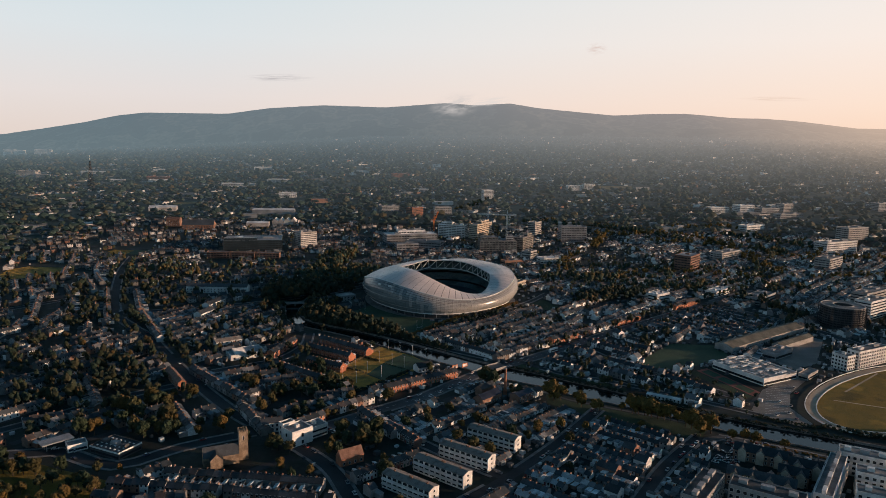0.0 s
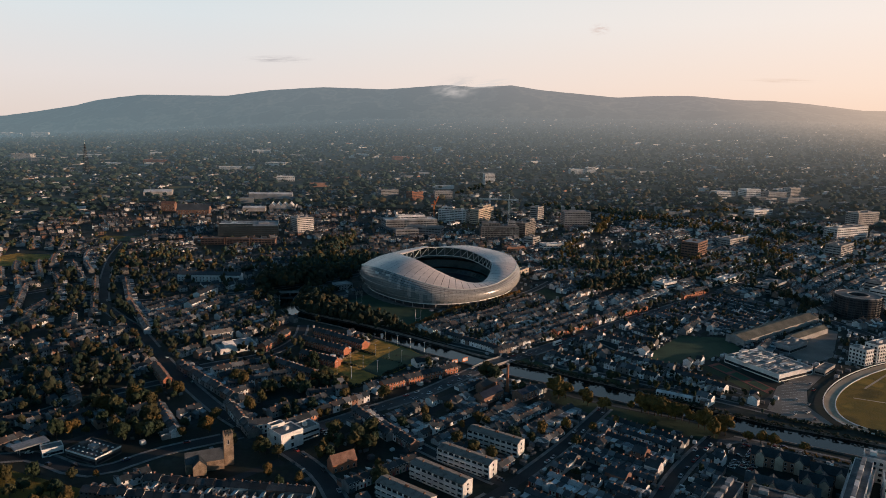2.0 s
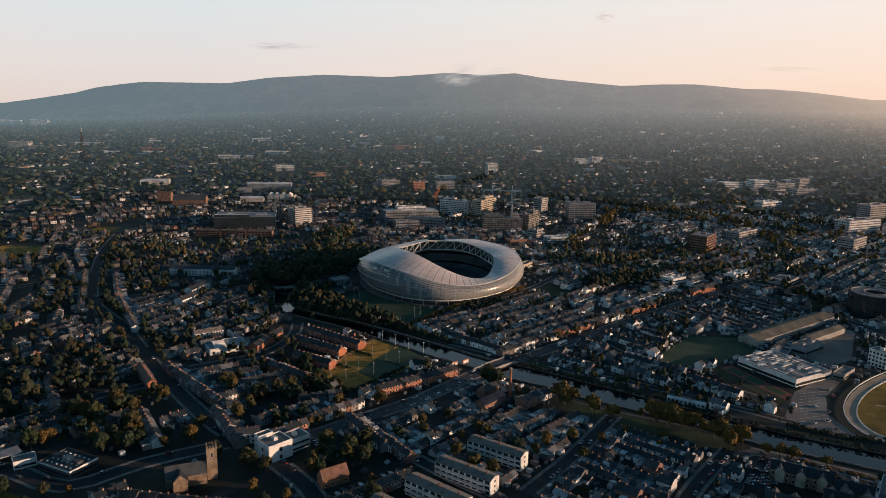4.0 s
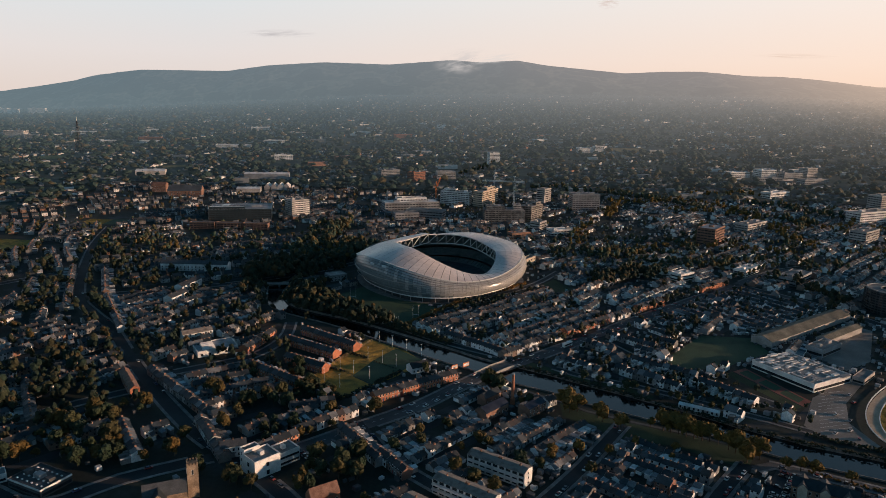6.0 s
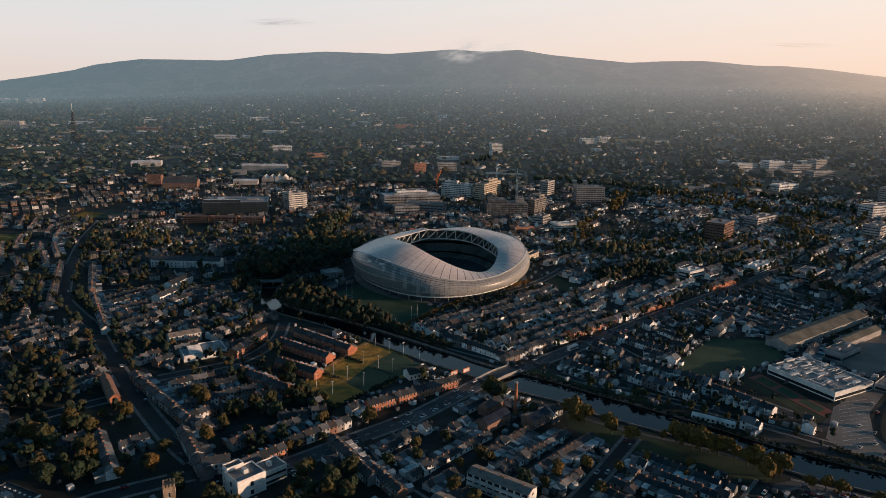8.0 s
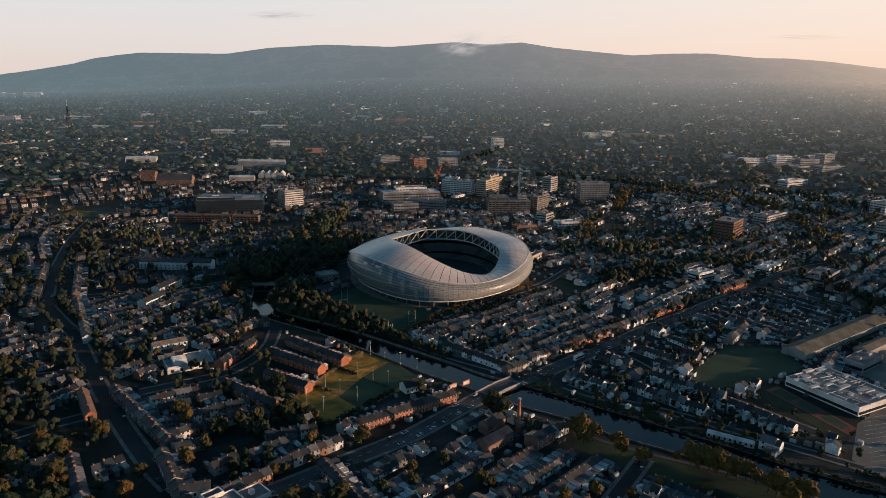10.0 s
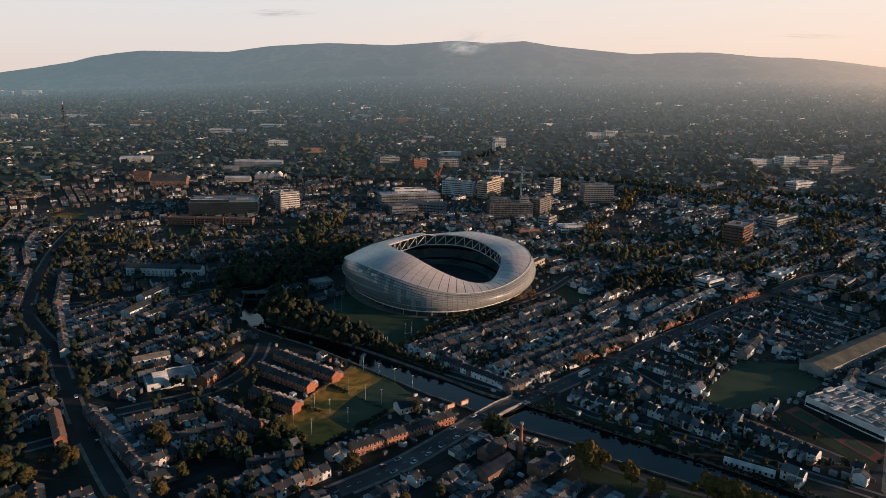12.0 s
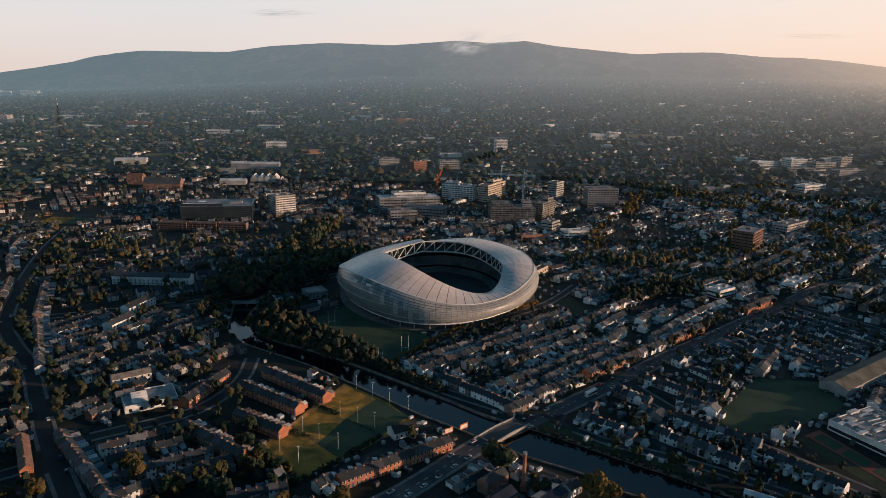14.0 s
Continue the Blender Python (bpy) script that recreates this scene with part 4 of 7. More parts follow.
def block(name, label, x, y, ang, w, d, h, floors, wall="concrete", roof="flat_roof", bays=0, bands=False, z=None, sides=(0, 1, 2, 3), parapet=0.8, plant=1, category="building", balcony=False, zoff=0.0, part_of=None):
    """A flat-roofed building: wall, roof, parapet, windows or window bands on each floor, plant boxes on the roof."""
    z = float(terrain(x, y)) + zoff if z is None else z
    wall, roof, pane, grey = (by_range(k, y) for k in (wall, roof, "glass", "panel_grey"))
    root = part_of or tagged(new(name), label, category)
    if part_of is None:
        root.matrix_basis = place(x, y, ang, z)
    here = Matrix() if part_of is None else place(x, y, ang, z)
    sh = Shell()
    sh.box(-w / 2, w / 2, -d / 2, d / 2, -1.0, h)
    part("wall", sh.mesh("wall", wall), root, m=here)
    sh = Shell()
    sh.box(-w / 2 + 0.4, w / 2 - 0.4, -d / 2 + 0.4, d / 2 - 0.4, h - 0.2, h + 0.12)
    part("roof", sh.mesh("roof", roof), root, m=here)
    if parapet:
        sh = Shell()
        t, p = 0.35, parapet
        for a in ((-w / 2, w / 2, -d / 2, -d / 2 + t), (-w / 2, w / 2, d / 2 - t, d / 2), (-w / 2, -w / 2 + t, -d / 2 + t, d / 2 - t), (w / 2 - t, w / 2, -d / 2 + t, d / 2 - t)):
            sh.box(*a, h + 0.004, h + p)
        part("parapet", sh.mesh("parapet", wall), root, m=here)
    fh = (h - 0.6) / floors
    bands = bands or y > 900
    for side in sides:
        if y > 600 and math.cos(radians(ang + 90 * side)) < -0.25:
            continue
        ln, dp = (w, d) if side % 2 == 0 else (d, w)
        turn = here @ pose(0, 0, 0, 0, 0, 90 * side)
        n = max(1, bays if side % 2 == 0 else round(bays * d / w)) if bays else max(1, round(ln / 3.4))
        for f in range(floors):
            z0 = 0.9 + f * fh
            if bands:
                sh = Shell()
                sh.box(-ln / 2 + 0.6, ln / 2 - 0.6, -dp / 2 - 0.06, -dp / 2 + 0.1, z0, z0 + fh * 0.38, 0, True)
                part("window_band", sh.mesh("window_band", pane), root, m=turn)
            else:
                me = win_mesh(min(1.7, ln / n * 0.55), fh * 0.52, "window")
                for b in range(n):
                    part("window", me, root, m=turn @ Matrix.Translation((-ln / 2 + (b + 0.5) * ln / n, -dp / 2, z0)))
            if bands and f == 0 and y > 900 and ln > 18:
                sh = Shell()
                cuts = max(3, round(ln / 5.0))
                sh.box(-ln / 2, ln / 2, -dp / 2 - 0.3, -dp / 2 - 0.07, h - 0.7, h - 0.1, 0, True)
                for b in range(cuts + 1):
                    xa = -ln / 2 + (ln - 0.7) * b / cuts
                    sh.box(xa, xa + 0.7, -dp / 2 - 0.3, -dp / 2 - 0.07, 0, h - 0.7, 0, True)
                part("facade_frame", sh.mesh("facade_frame", wall), root, m=turn)
            if balcony and side % 2 == 0 and f:
                sh = Shell()
                sh.box(-ln / 2 + 0.5, ln / 2 - 0.5, -dp / 2 - 1.3, -dp / 2 - 0.002, z0 - 0.95, z0 - 0.75, 0, True)
                sh.box(-ln / 2 + 0.5, ln / 2 - 0.5, -dp / 2 - 1.3, -dp / 2 - 1.18, z0 - 0.75, z0 + 0.3, 0, True)
                part("balcony", sh.mesh("balcony", "white"), root, m=turn)
    for k in range(plant):
        sh = Shell()
        a, b = w * (0.10 + 0.06 * (k % 2)), d * 0.22
        cx = -w / 2 + (k + 0.5) * w / plant
        sh.box(cx - a / 2 - 0.4, cx + a / 2 + 0.4, -b / 2, b / 2, h + 0.1, h + 2.2)
        part("plant_room", sh.mesh("plant_room", grey if k % 2 else wall), root, m=here)
    if part_of is None:
        claim(rect(x, y, ang, w + 5, d + 5), 6)
    return root


def hall(name, label, x, y, ang, w, d, h, rh, wall="brick_i", roof="slate", category="building", bays=5, gable=True, chimneys=0, windows=True, zoff=0.0):
    """A pitched-roof building with its ridge along local x."""
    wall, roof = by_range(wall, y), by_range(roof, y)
    root = tagged(new(name), label, category)
    root.matrix_basis = place(x, y, ang, float(terrain(x, y)) + zoff)
    wv, rv = gabled(w, d, h, rh)
    part("wall", wv.mesh("wall", wall), root)
    part("roof", rv.mesh("roof", roof), root)
    if windows:
        me = win_mesh(1.1, 1.6, "window")
        for side in (0, 2):
            for fl in range(max(1, int(h / 2.9))):
                for b in range(bays):
                    part("window", me, root, m=pose(0, 0, 0, 0, 0, 90 * side) @ Matrix.Translation((-w / 2 + (b + 0.5) * w / bays, -d / 2, 0.9 + 2.9 * fl)))
    for k in range(chimneys):
        part("chimney", CHIMNEY(), root, m=Matrix.Translation((-w / 2 + (k + 0.5) * w / chimneys, 0.0, h + rh - 0.5)))
    claim(rect(x, y, ang, w + 4, d + 4), 6)
    return root


def gabled(w, d, h, rh, over=0.3, thick=0.22):
    """Wall shell and roof shell of a gabled house, ridge along x; each is one connected piece."""
    wall, roof = Shell(), Shell()
    X = (-w / 2, w / 2)
    prof = [(-d / 2, -0.5), (d / 2, -0.5), (d / 2, h), (0, h + rh), (-d / 2, h)]
    wall.v = [(x, y, z) for x in X for y, z in prof]
    wall.f = [(4, 3, 2, 1, 0), (5, 6, 7, 8, 9), (0, 5, 9, 4), (6, 1, 2, 7)]
    wall.m = [0] * 4
    s = rh / (d / 2)
    e = d / 2 + over
    prof = [(-e, h - over * s + 0.02), (0, h + rh + 0.02), (e, h - over * s + 0.02), (e, h - over * s + thick), (0, h + rh + thick), (-e, h - over * s + thick)]
    xo = w / 2 + 0.06
    roof.v = [(x, y, z) for x in (-xo, xo) for y, z in prof]
    roof.f = [(0, 1, 4, 5), (1, 2, 3, 4), (11, 10, 7, 6), (10, 9, 8, 7), (5, 4, 10, 11), (4, 3, 9, 10), (1, 0, 6, 7), (2, 1, 7, 8), (0, 5, 11, 6), (3, 2, 8, 9)]
    roof.m = [0] * 10
    return wall, roof


_chim = []


def CHIMNEY():
    if not _chim:
        sh = Shell()
        sh.box(-0.32, 0.32, -0.62, 0.62, -0.8, 1.2, 0)
        sh.box(-0.38, 0.38, -0.68, 0.68, 1.05, 1.2, 0, True)
        for y in (-0.5, 0.0, 0.5):
            sh.tube(0, y * 0.8, 1.2, 1.6, 0.12, 0.1, 6, 1)
        _chim.append(sh.mesh("chimney", "chimney_brick", "tile_roof"))
    return _chim[0]


# four long walk-up flats
for (ax, ay), (bx, by) in (((-55, 352), (-25, 333)), ((-40, 373), (-8, 352)), ((-27, 393), (5, 374)), ((-11, 419), (21, 401))):
    L = math.hypot(bx - ax, by - ay) - 2.5
    ang = math.degrees(math.atan2(by - ay, bx - ax))
    root = tagged(new("block_of_flats"), "cream rendered three-storey walk-up flats with access balconies", "block of flats", group="walk-up flats")
    mx, my = (ax + bx) / 2, (ay + by) / 2 + 3.0
    root.matrix_basis = place(mx, my, ang)
    wv, rv = gabled(L, 8.6, 8.4, 1.2, 0.5)
    part("wall", wv.mesh("wall", "white"), root)
    part("roof", rv.mesh("roof", "worn_tile"), root)
    win, wide = win_mesh(1.3, 1.1, "window"), win_mesh(2.7, 1.5, "window")
    for side in (0, 2):
        for f in range(3):
            for b in range(9):
                part("window", win if side else wide, root, m=pose(0, 0, 0, 0, 0, 90 * side) @ Matrix.Translation((-L / 2 + (b + 0.5) * L / 9, -4.3, 0.95 + 2.75 * f)))
    for f in range(1, 3):
        sh = Shell()
        sh.box(-L / 2 + 0.5, L / 2 - 3.0, -5.6, -4.31, 2.75 * f - 0.15, 2.75 * f + 0.05, 0, True)
        sh.box(-L / 2 + 0.5, L / 2 - 3.0, -5.6, -5.45, 2.75 * f + 0.05, 2.75 * f + 1.05, 0, True)
        part("access_balcony", sh.mesh("access_balcony", "white"), root)
    for f in range(3):
        part("window", win, root, m=pose(0, 0, 0, 0, 0, 90) @ Matrix.Translation((0, -L / 2, 0.95 + 2.75 * f)))
    for k in (-0.33, 0.0, 0.04, 0.36):
        part("chimney", CHIMNEY(), root, m=Matrix.Translation((k * L, 0, 9.2)))
    claim(rect(mx, my, ang, L + 5, 15), 6)

# old mill with its brick chimney by the bridge
hall("mill", "dark brick mill wing with a glazed roof", 0, 484, 52, 22, 9, 5.5, 2.6, "office_brick", "solar", bays=6)
hall("mill", "warm brick mill wing beside a tall chimney", 25, 490, 50, 17, 9, 6.0, 1.6, "office_brick", "solar", bays=5)
hall("mill", "brick mill house under a slate roof", -2, 502, 52, 16, 7, 5.5, 2.5, "office_brick", "slate", bays=4)
st = tagged(new("factory_chimney"), "tall round red-brick factory chimney", "chimney")
st.matrix_basis = place(13, 501)
sh = Shell()
sh.box(-1.5, 1.5, -1.5, 1.5, 0, 3.0)
part("plinth", sh.mesh("plinth", "brick_i"), st)
sh = Shell()
sh.tube(0, 0, 2.9, 20.0, 1.15, 0.8, 20)
part("shaft", sh.mesh("shaft", "brick_i"), st)
sh = Shell()
sh.tube(0, 0, 20.0, 20.9, 1.05, 1.05, 20)
part("cap", sh.mesh("cap", "concrete"), st, "pale corbelled cap")
claim(rect(13, 501, 0, 8, 8), 6)

# white modern clinic by the junction
wc = block("health_centre", "white modern health centre of stacked boxes", -119, 402, 50, 15, 13, 9.5, 2, "white", bays=1, plant=1, category="health centre")
block("wing", "", 14, 1.5, 0, 14, 11, 7.0, 2, "white", bands=True, plant=1, z=0.0, part_of=wc)
block("wing", "", -2, 8.0, 0, 9, 5, 11.0, 3, "white", bays=2, plant=0, z=0.0, part_of=wc)
claim(rect(-110, 412, 50, 34, 18), 6)

# church
ch = tagged(new("church"), "rubble-stone parish church with a square tower", "church")
ch.matrix_basis = place(-144, 376, 28)
sh = Shell()
sh.box(-2.6, 2.6, -2.6, 2.6, -0.5, 17.5)
tw = part("tower", sh.mesh("tower", "sandstone"), ch, "square stone bell tower")
for a in range(4):
    for k in (-2.1, -0.7, 0.7, 2.1):
        sh = Shell()
        sh.box(-0.45, 0.45, -0.25, 0.25, 0, 1.2)
        part("merlon", sh.mesh("merlon", "sandstone"), tw, m=pose(0, 0, 17.5, 0, 0, 90 * a) @ Matrix.Translation((k, -2.35, 0)))
    part("belfry_opening", win_mesh(0.9, 2.4, "belfry_opening"), tw, m=pose(0, 0, 0, 0, 0, 90 * a) @ Matrix.Translation((0, -2.6, 12.5)))
wv, rv = gabled(20, 9, 6, 4.6, 0.3)
part("nave", wv.mesh("nave", "sandstone"), ch, m=pose(-13, -1, 0))
part("nave_roof", rv.mesh("nave_roof", "slate"), ch, m=pose(-13, -1, 0))
wv, rv = gabled(9, 7, 5.5, 3.6, 0.3)
part("transept", wv.mesh("transept", "sandstone"), ch, m=pose(-16, -5, 0, 0, 0, 90))
part("transept_roof", rv.mesh("transept_roof", "slate"), ch, m=pose(-16, -5, 0, 0, 0, 90))
claim(rect(-153, 371, 28, 34, 22), 6)
hall("chapel", "small brick gothic chapel with steep roof", -80, 378, 40, 15, 7, 5, 4.2, "brick_i", "tile_roof", "chapel", bays=4)
hall("public_house", "white painted corner pub with chimneys", -140, 417, 24, 14, 8, 6.5, 2.2, "white", "slate", "pub", bays=5, chimneys=3)

# supermarket, fuel canopy and shop beside the junction
block("supermarket", "flat dark supermarket with white fascia and roof lights", -223, 376, -20, 24, 17, 4.2, 1, "felt_dark", "felt_dark", bands=True, plant=3, category="supermarket")
sm = bpy.data.objects["supermarket"]
for i in range(6):
    for j in range(4):
        sh = Shell()
        sh.box(-9.5 + 3.6 * i, -8.5 + 3.6 * i, -6 + 3.6 * j, -5.2 + 3.6 * j, 4.3, 4.75)
        part("roof_light", sh.mesh("roof_light", "frame_white"), sm)
for x0, x1, y0, y1 in ((-12.1, 12.1, -8.75, -8.55), (12.02, 12.2, -8.5, 8.5)):
    sh = Shell()
    sh.box(x0, x1, y0, y1, 3.9, 4.9, 0, True)
    part("fascia", sh.mesh("fascia", "white"), sm, "white shop fascia")
cn = tagged(new("fuel_canopy"), "blue-grey flat fuel station canopy on posts", "fuel station")
cn.matrix_basis = place(-261, 376, 52)
sh = Shell()
sh.box(-9, 9, -4.5, 4.5, 4.6, 5.4, 0, True)
part("canopy", sh.mesh("canopy", "panel_grey"), cn)
for x, y in ((-6, -2), (6, -2), (-6, 2), (6, 2)):
    sh = Shell()
    sh.tube(x, y, 0, 4.7, 0.2, 0.2, 8)
    part("post", sh.mesh("post", "metal"), cn)
claim(rect(-261, 376, 52, 22, 13), 6)
block("kiosk", "white fuel station shop with bright fascia", -248, 376, 42, 11, 8, 4, 1, "white", bands=True, plant=0, category="shop")

# apartment blocks by the lower river
block("apartment_block", "pale apartment block with roof boxes", 115, 347, 57, 36, 12, 14, 4, "concrete", roof="felt_dark", bays=11, plant=4, category="apartment block")
block("apartment_block", "grey flat-roofed apartment block with square windows", 147, 345, -28, 36, 13, 14, 4, "concrete", roof="felt_dark", bays=11, plant=3, category="apartment block")
block("apartment_block", "white terraced apartment block beside a courtyard", 206, 350, -25, 22, 11, 13, 4, "white", bays=6, plant=2, balcony=True, category="apartment block")
block("apartment_block", "white stepped apartment block with balconies", 191, 371, 58, 60, 9, 12, 4, "white", bays=14, plant=6, balcony=True, category="apartment block")
block("apartment_block", "white terraced apartment block above the river", 222, 398, -25, 26, 12, 13, 4, "white", bays=8, plant=3, balcony=True, category="apartment block")
block("apartment_block", "white apartment block with balconies", 220, 372, -25, 28, 12, 13, 4, "white", bays=8, plant=2, balcony=True, category="apartment block")
block("apartment_block", "white apartment block behind the track", 334, 616, 33, 44, 11, 15, 5, "white", bays=12, plant=2, balcony=True, category="apartment block")
block("apartment_block", "white apartment block end beside the track", 306, 600, 33, 11, 14, 13, 4, "white", bays=4, plant=1, category="apartment block")
block("site_cabin", "low white cabin beside the car park", 266, 574, 47, 22, 8, 4, 1, "concrete", bands=True, plant=0, category="building")

# gabled flats round a car park behind the quay
def gabled_flats(x, y, ang, w, gables):
    root = hall("gabled_flats", "dark slate-roofed three-storey flats with buff gables", x, y, ang, w, 10, 6.6, 3.0, "office_brick", "slate", "block of flats", bays=int(w / 3.2))
    wv, rv = gabled(4.6, 4.4, 6.9, 2.2, 0.2)
    for side in (-1, 1):
        for k in range(gables):
            at = pose(-w / 2 + (k + 0.5) * w / gables, side * 3.6, 0, 0, 0, 90)
            part("cross_gable", wv.mesh("cross_gable", "buff"), root, "buff brick gable", at)
            part("gable_roof", rv.mesh("gable_roof", "slate"), root, m=at)
    return root


gabled_flats(167, 408, -24, 30, 3)
gabled_flats(155, 374, -24, 36, 4)
gabled_flats(188, 393, -24, 20, 2)
gabled_flats(176, 383, -24, 16, 2)
field("car_court", "dark asphalt car court behind the flats", [(134, 404), (160, 444), (167, 430), (143, 394)], 0.05, "asphalt", "car park")
claim([(134, 404), (160, 444), (170, 430), (200, 405), (196, 385), (160, 360), (138, 372)], 6)
# round apartment building inside an old gas holder
gh = tagged(new("gas_holder_apartments"), "dark round apartment building with a ring roof", "apartment building")
gh.matrix_basis = place(378, 756) @ Matrix.Diagonal((0.94, 0.94, 0.80, 1))
sh = Shell()
ro, ri, n = 23.0, 10.0, 40
for i in range(n):
    a, b = 6.28319 * i / n, 6.28319 * (i + 1) / n
    P = lambda r, t, z: (r * math.cos(t), r * math.sin(t), z)
    sh.face([P(ro, a, -1), P(ro, b, -1), P(ro, b, 27), P(ro, a, 27)], 0)
    sh.face([P(ri, b, 20), P(ri, a, 20), P(ri, a, 27), P(ri, b, 27)][::-1], 0)
    sh.face([P(ro, a, 27), P(ro, b, 27), P(ri, b, 27), P(ri, a, 27)], 1)
sh.face([(ri * math.cos(6.28319 * i / n), ri * math.sin(6.28319 * i / n), 20) for i in range(n)], 1)
part("drum", sh.mesh("drum", "dark_steel", "flat_roof"), gh)
for f in range(8):
    sh = Shell()
    for i in range(n):
        a, b = 6.28319 * (i + 0.1) / n, 6.28319 * (i + 0.9) / n
        sh.face([(23.15 * math.cos(t), 23.15 * math.sin(t), z) for t, z in ((a, 1.5 + 3.1 * f), (b, 1.5 + 3.1 * f), (b, 3.2 + 3.1 * f), (a, 3.2 + 3.1 * f))])
    part("window_ring", sh.mesh("window_ring", "glass"), gh)
for i in range(24):
    t = 6.28319 * i / 24
    sh = Shell()
    sh.tube(24.4 * math.cos(t), 24.4 * math.sin(t), 0, 28, 0.35, 0.3, 6)
    part("guide_column", sh.mesh("guide_column", "dark_steel"), gh)
for rr in (ro - 0.6, ri + 0.6):
    sh = Shell()
    for i in range(n):
        sh.bar((rr * math.cos(6.28319 * i / n), rr * math.sin(6.28319 * i / n), 27.5), (rr * math.cos(6.28319 * (i + 1) / n), rr * math.sin(6.28319 * (i + 1) / n), 27.5), 0.5)
    part("roof_kerb", sh.mesh("roof_kerb", "concrete"), gh)
claim(rect(378, 756, 0, 54, 54), 6)

# flat white school or works with cluttered roof, bus sheds
ws = block("sports_hall", "low white building with a cluttered pale roof", 223, 577, 33, 41, 50, 5.6, 1, "white", roof="concrete", bands=True, plant=0, category="building")
for k in range(26):
    sh = Shell()
    x, y = rng.uniform(-19, 19), rng.uniform(-25, 25)
    a, b = rng.uniform(1, 5), rng.uniform(0.5, 2.0)
    sh.box(x - a, x + a, y - b, y + b, 5.7, 5.7 + rng.uniform(0.5, 1.4))
    part("roof_unit", sh.mesh("roof_unit", ("white", "panel_grey", "metal")[k % 3]), ws)
for k in range(34):
    sh = Shell()
    x, y, a = rng.uniform(-17, 17), rng.uniform(-22, 22), rng.integers(0, 2) * 1.571 + rng.normal() * 0.05
    L = rng.uniform(2.0, 6.0)
    sh.bar((x - L * math.cos(a), y - L * math.sin(a), 6.2), (x + L * math.cos(a), y + L * math.sin(a), 6.2), rng.uniform(0.15, 0.32))
    part("roof_duct", sh.mesh("roof_duct", ("white", "metal", "panel_grey", "white")[k % 4]), ws)
hall("bus_shed", "long ridged bus depot shed with ribbed roof", 268, 683, 41, 134, 18, 5, 3.0, "concrete", "shed_roof", "depot", windows=False)
hall("bus_shed", "grey depot shed beside the yard", 292, 668, 41, 60, 10, 5, 2, "concrete", "shed_roof", "depot", windows=False)
block("warehouse", "grey flat warehouse behind the yard", 262, 630, 41, 30, 14, 6, 1, "panel_grey", bands=True, plant=2, category="warehouse")

# greyhound track
TRK = (322, 536, 112, 50, 40.0)


def oval(k, z, n=72):
    cx, cy, a, b, ang = TRK
    c, s = math.cos(radians(ang)), math.sin(radians(ang))
    out = []
    for i in range(n):
        t = 6.28319 * i / n
        u = (a - k) * math.copysign(abs(math.cos(t)) ** 0.96, math.cos(t))
        v = (b - k) * math.copysign(abs(math.sin(t)) ** 0.96, math.sin(t))
        out.append((cx + u * c - v * s, cy + u * s + v * c, z))
    return out


sh = Shell()
sh.face(oval(8, 0.10))
tagged(new("track_infield", sh.mesh("track_infield", "grass_gold")), "grass in painted evening gold inside the track", "grass", kind="structure")
sh = Shell()
A, B = oval(0.5, 0.12), oval(8, 0.12)
for i in range(72):
    j = (i + 1) % 72
    sh.face([A[i], A[j], B[j], B[i]])
tagged(new("racing_track", sh.mesh("racing_track", "sand")), "pale sand racing track", "track", kind="structure")
for k, h_, nm in ((0.0, 1.3, "outer_rail"), (8.2, 0.6, "inner_rail")):
    sh = Shell()
    A = oval(k, 0)
    for i in range(72):
        p, q = A[i], A[(i + 1) % 72]
        sh.bar((p[0], p[1], h_ - 0.25), (q[0], q[1], h_ - 0.25), 0.28)
    tagged(new(nm, sh.mesh(nm, "white_steel")), "white rail round the racing track", "rail", kind="structure")
for a0, b0, a1, b1 in ((262, 520, 318, 500), (300, 500, 345, 575), (280, 540, 330, 590)):
    ribbon("infield_path", "pale worn path across the infield", [(a0, b0), (a1, b1)], 1.6, 0.14, "sand", "path")
claim([p[:2] for p in oval(-4, 0)], 6)

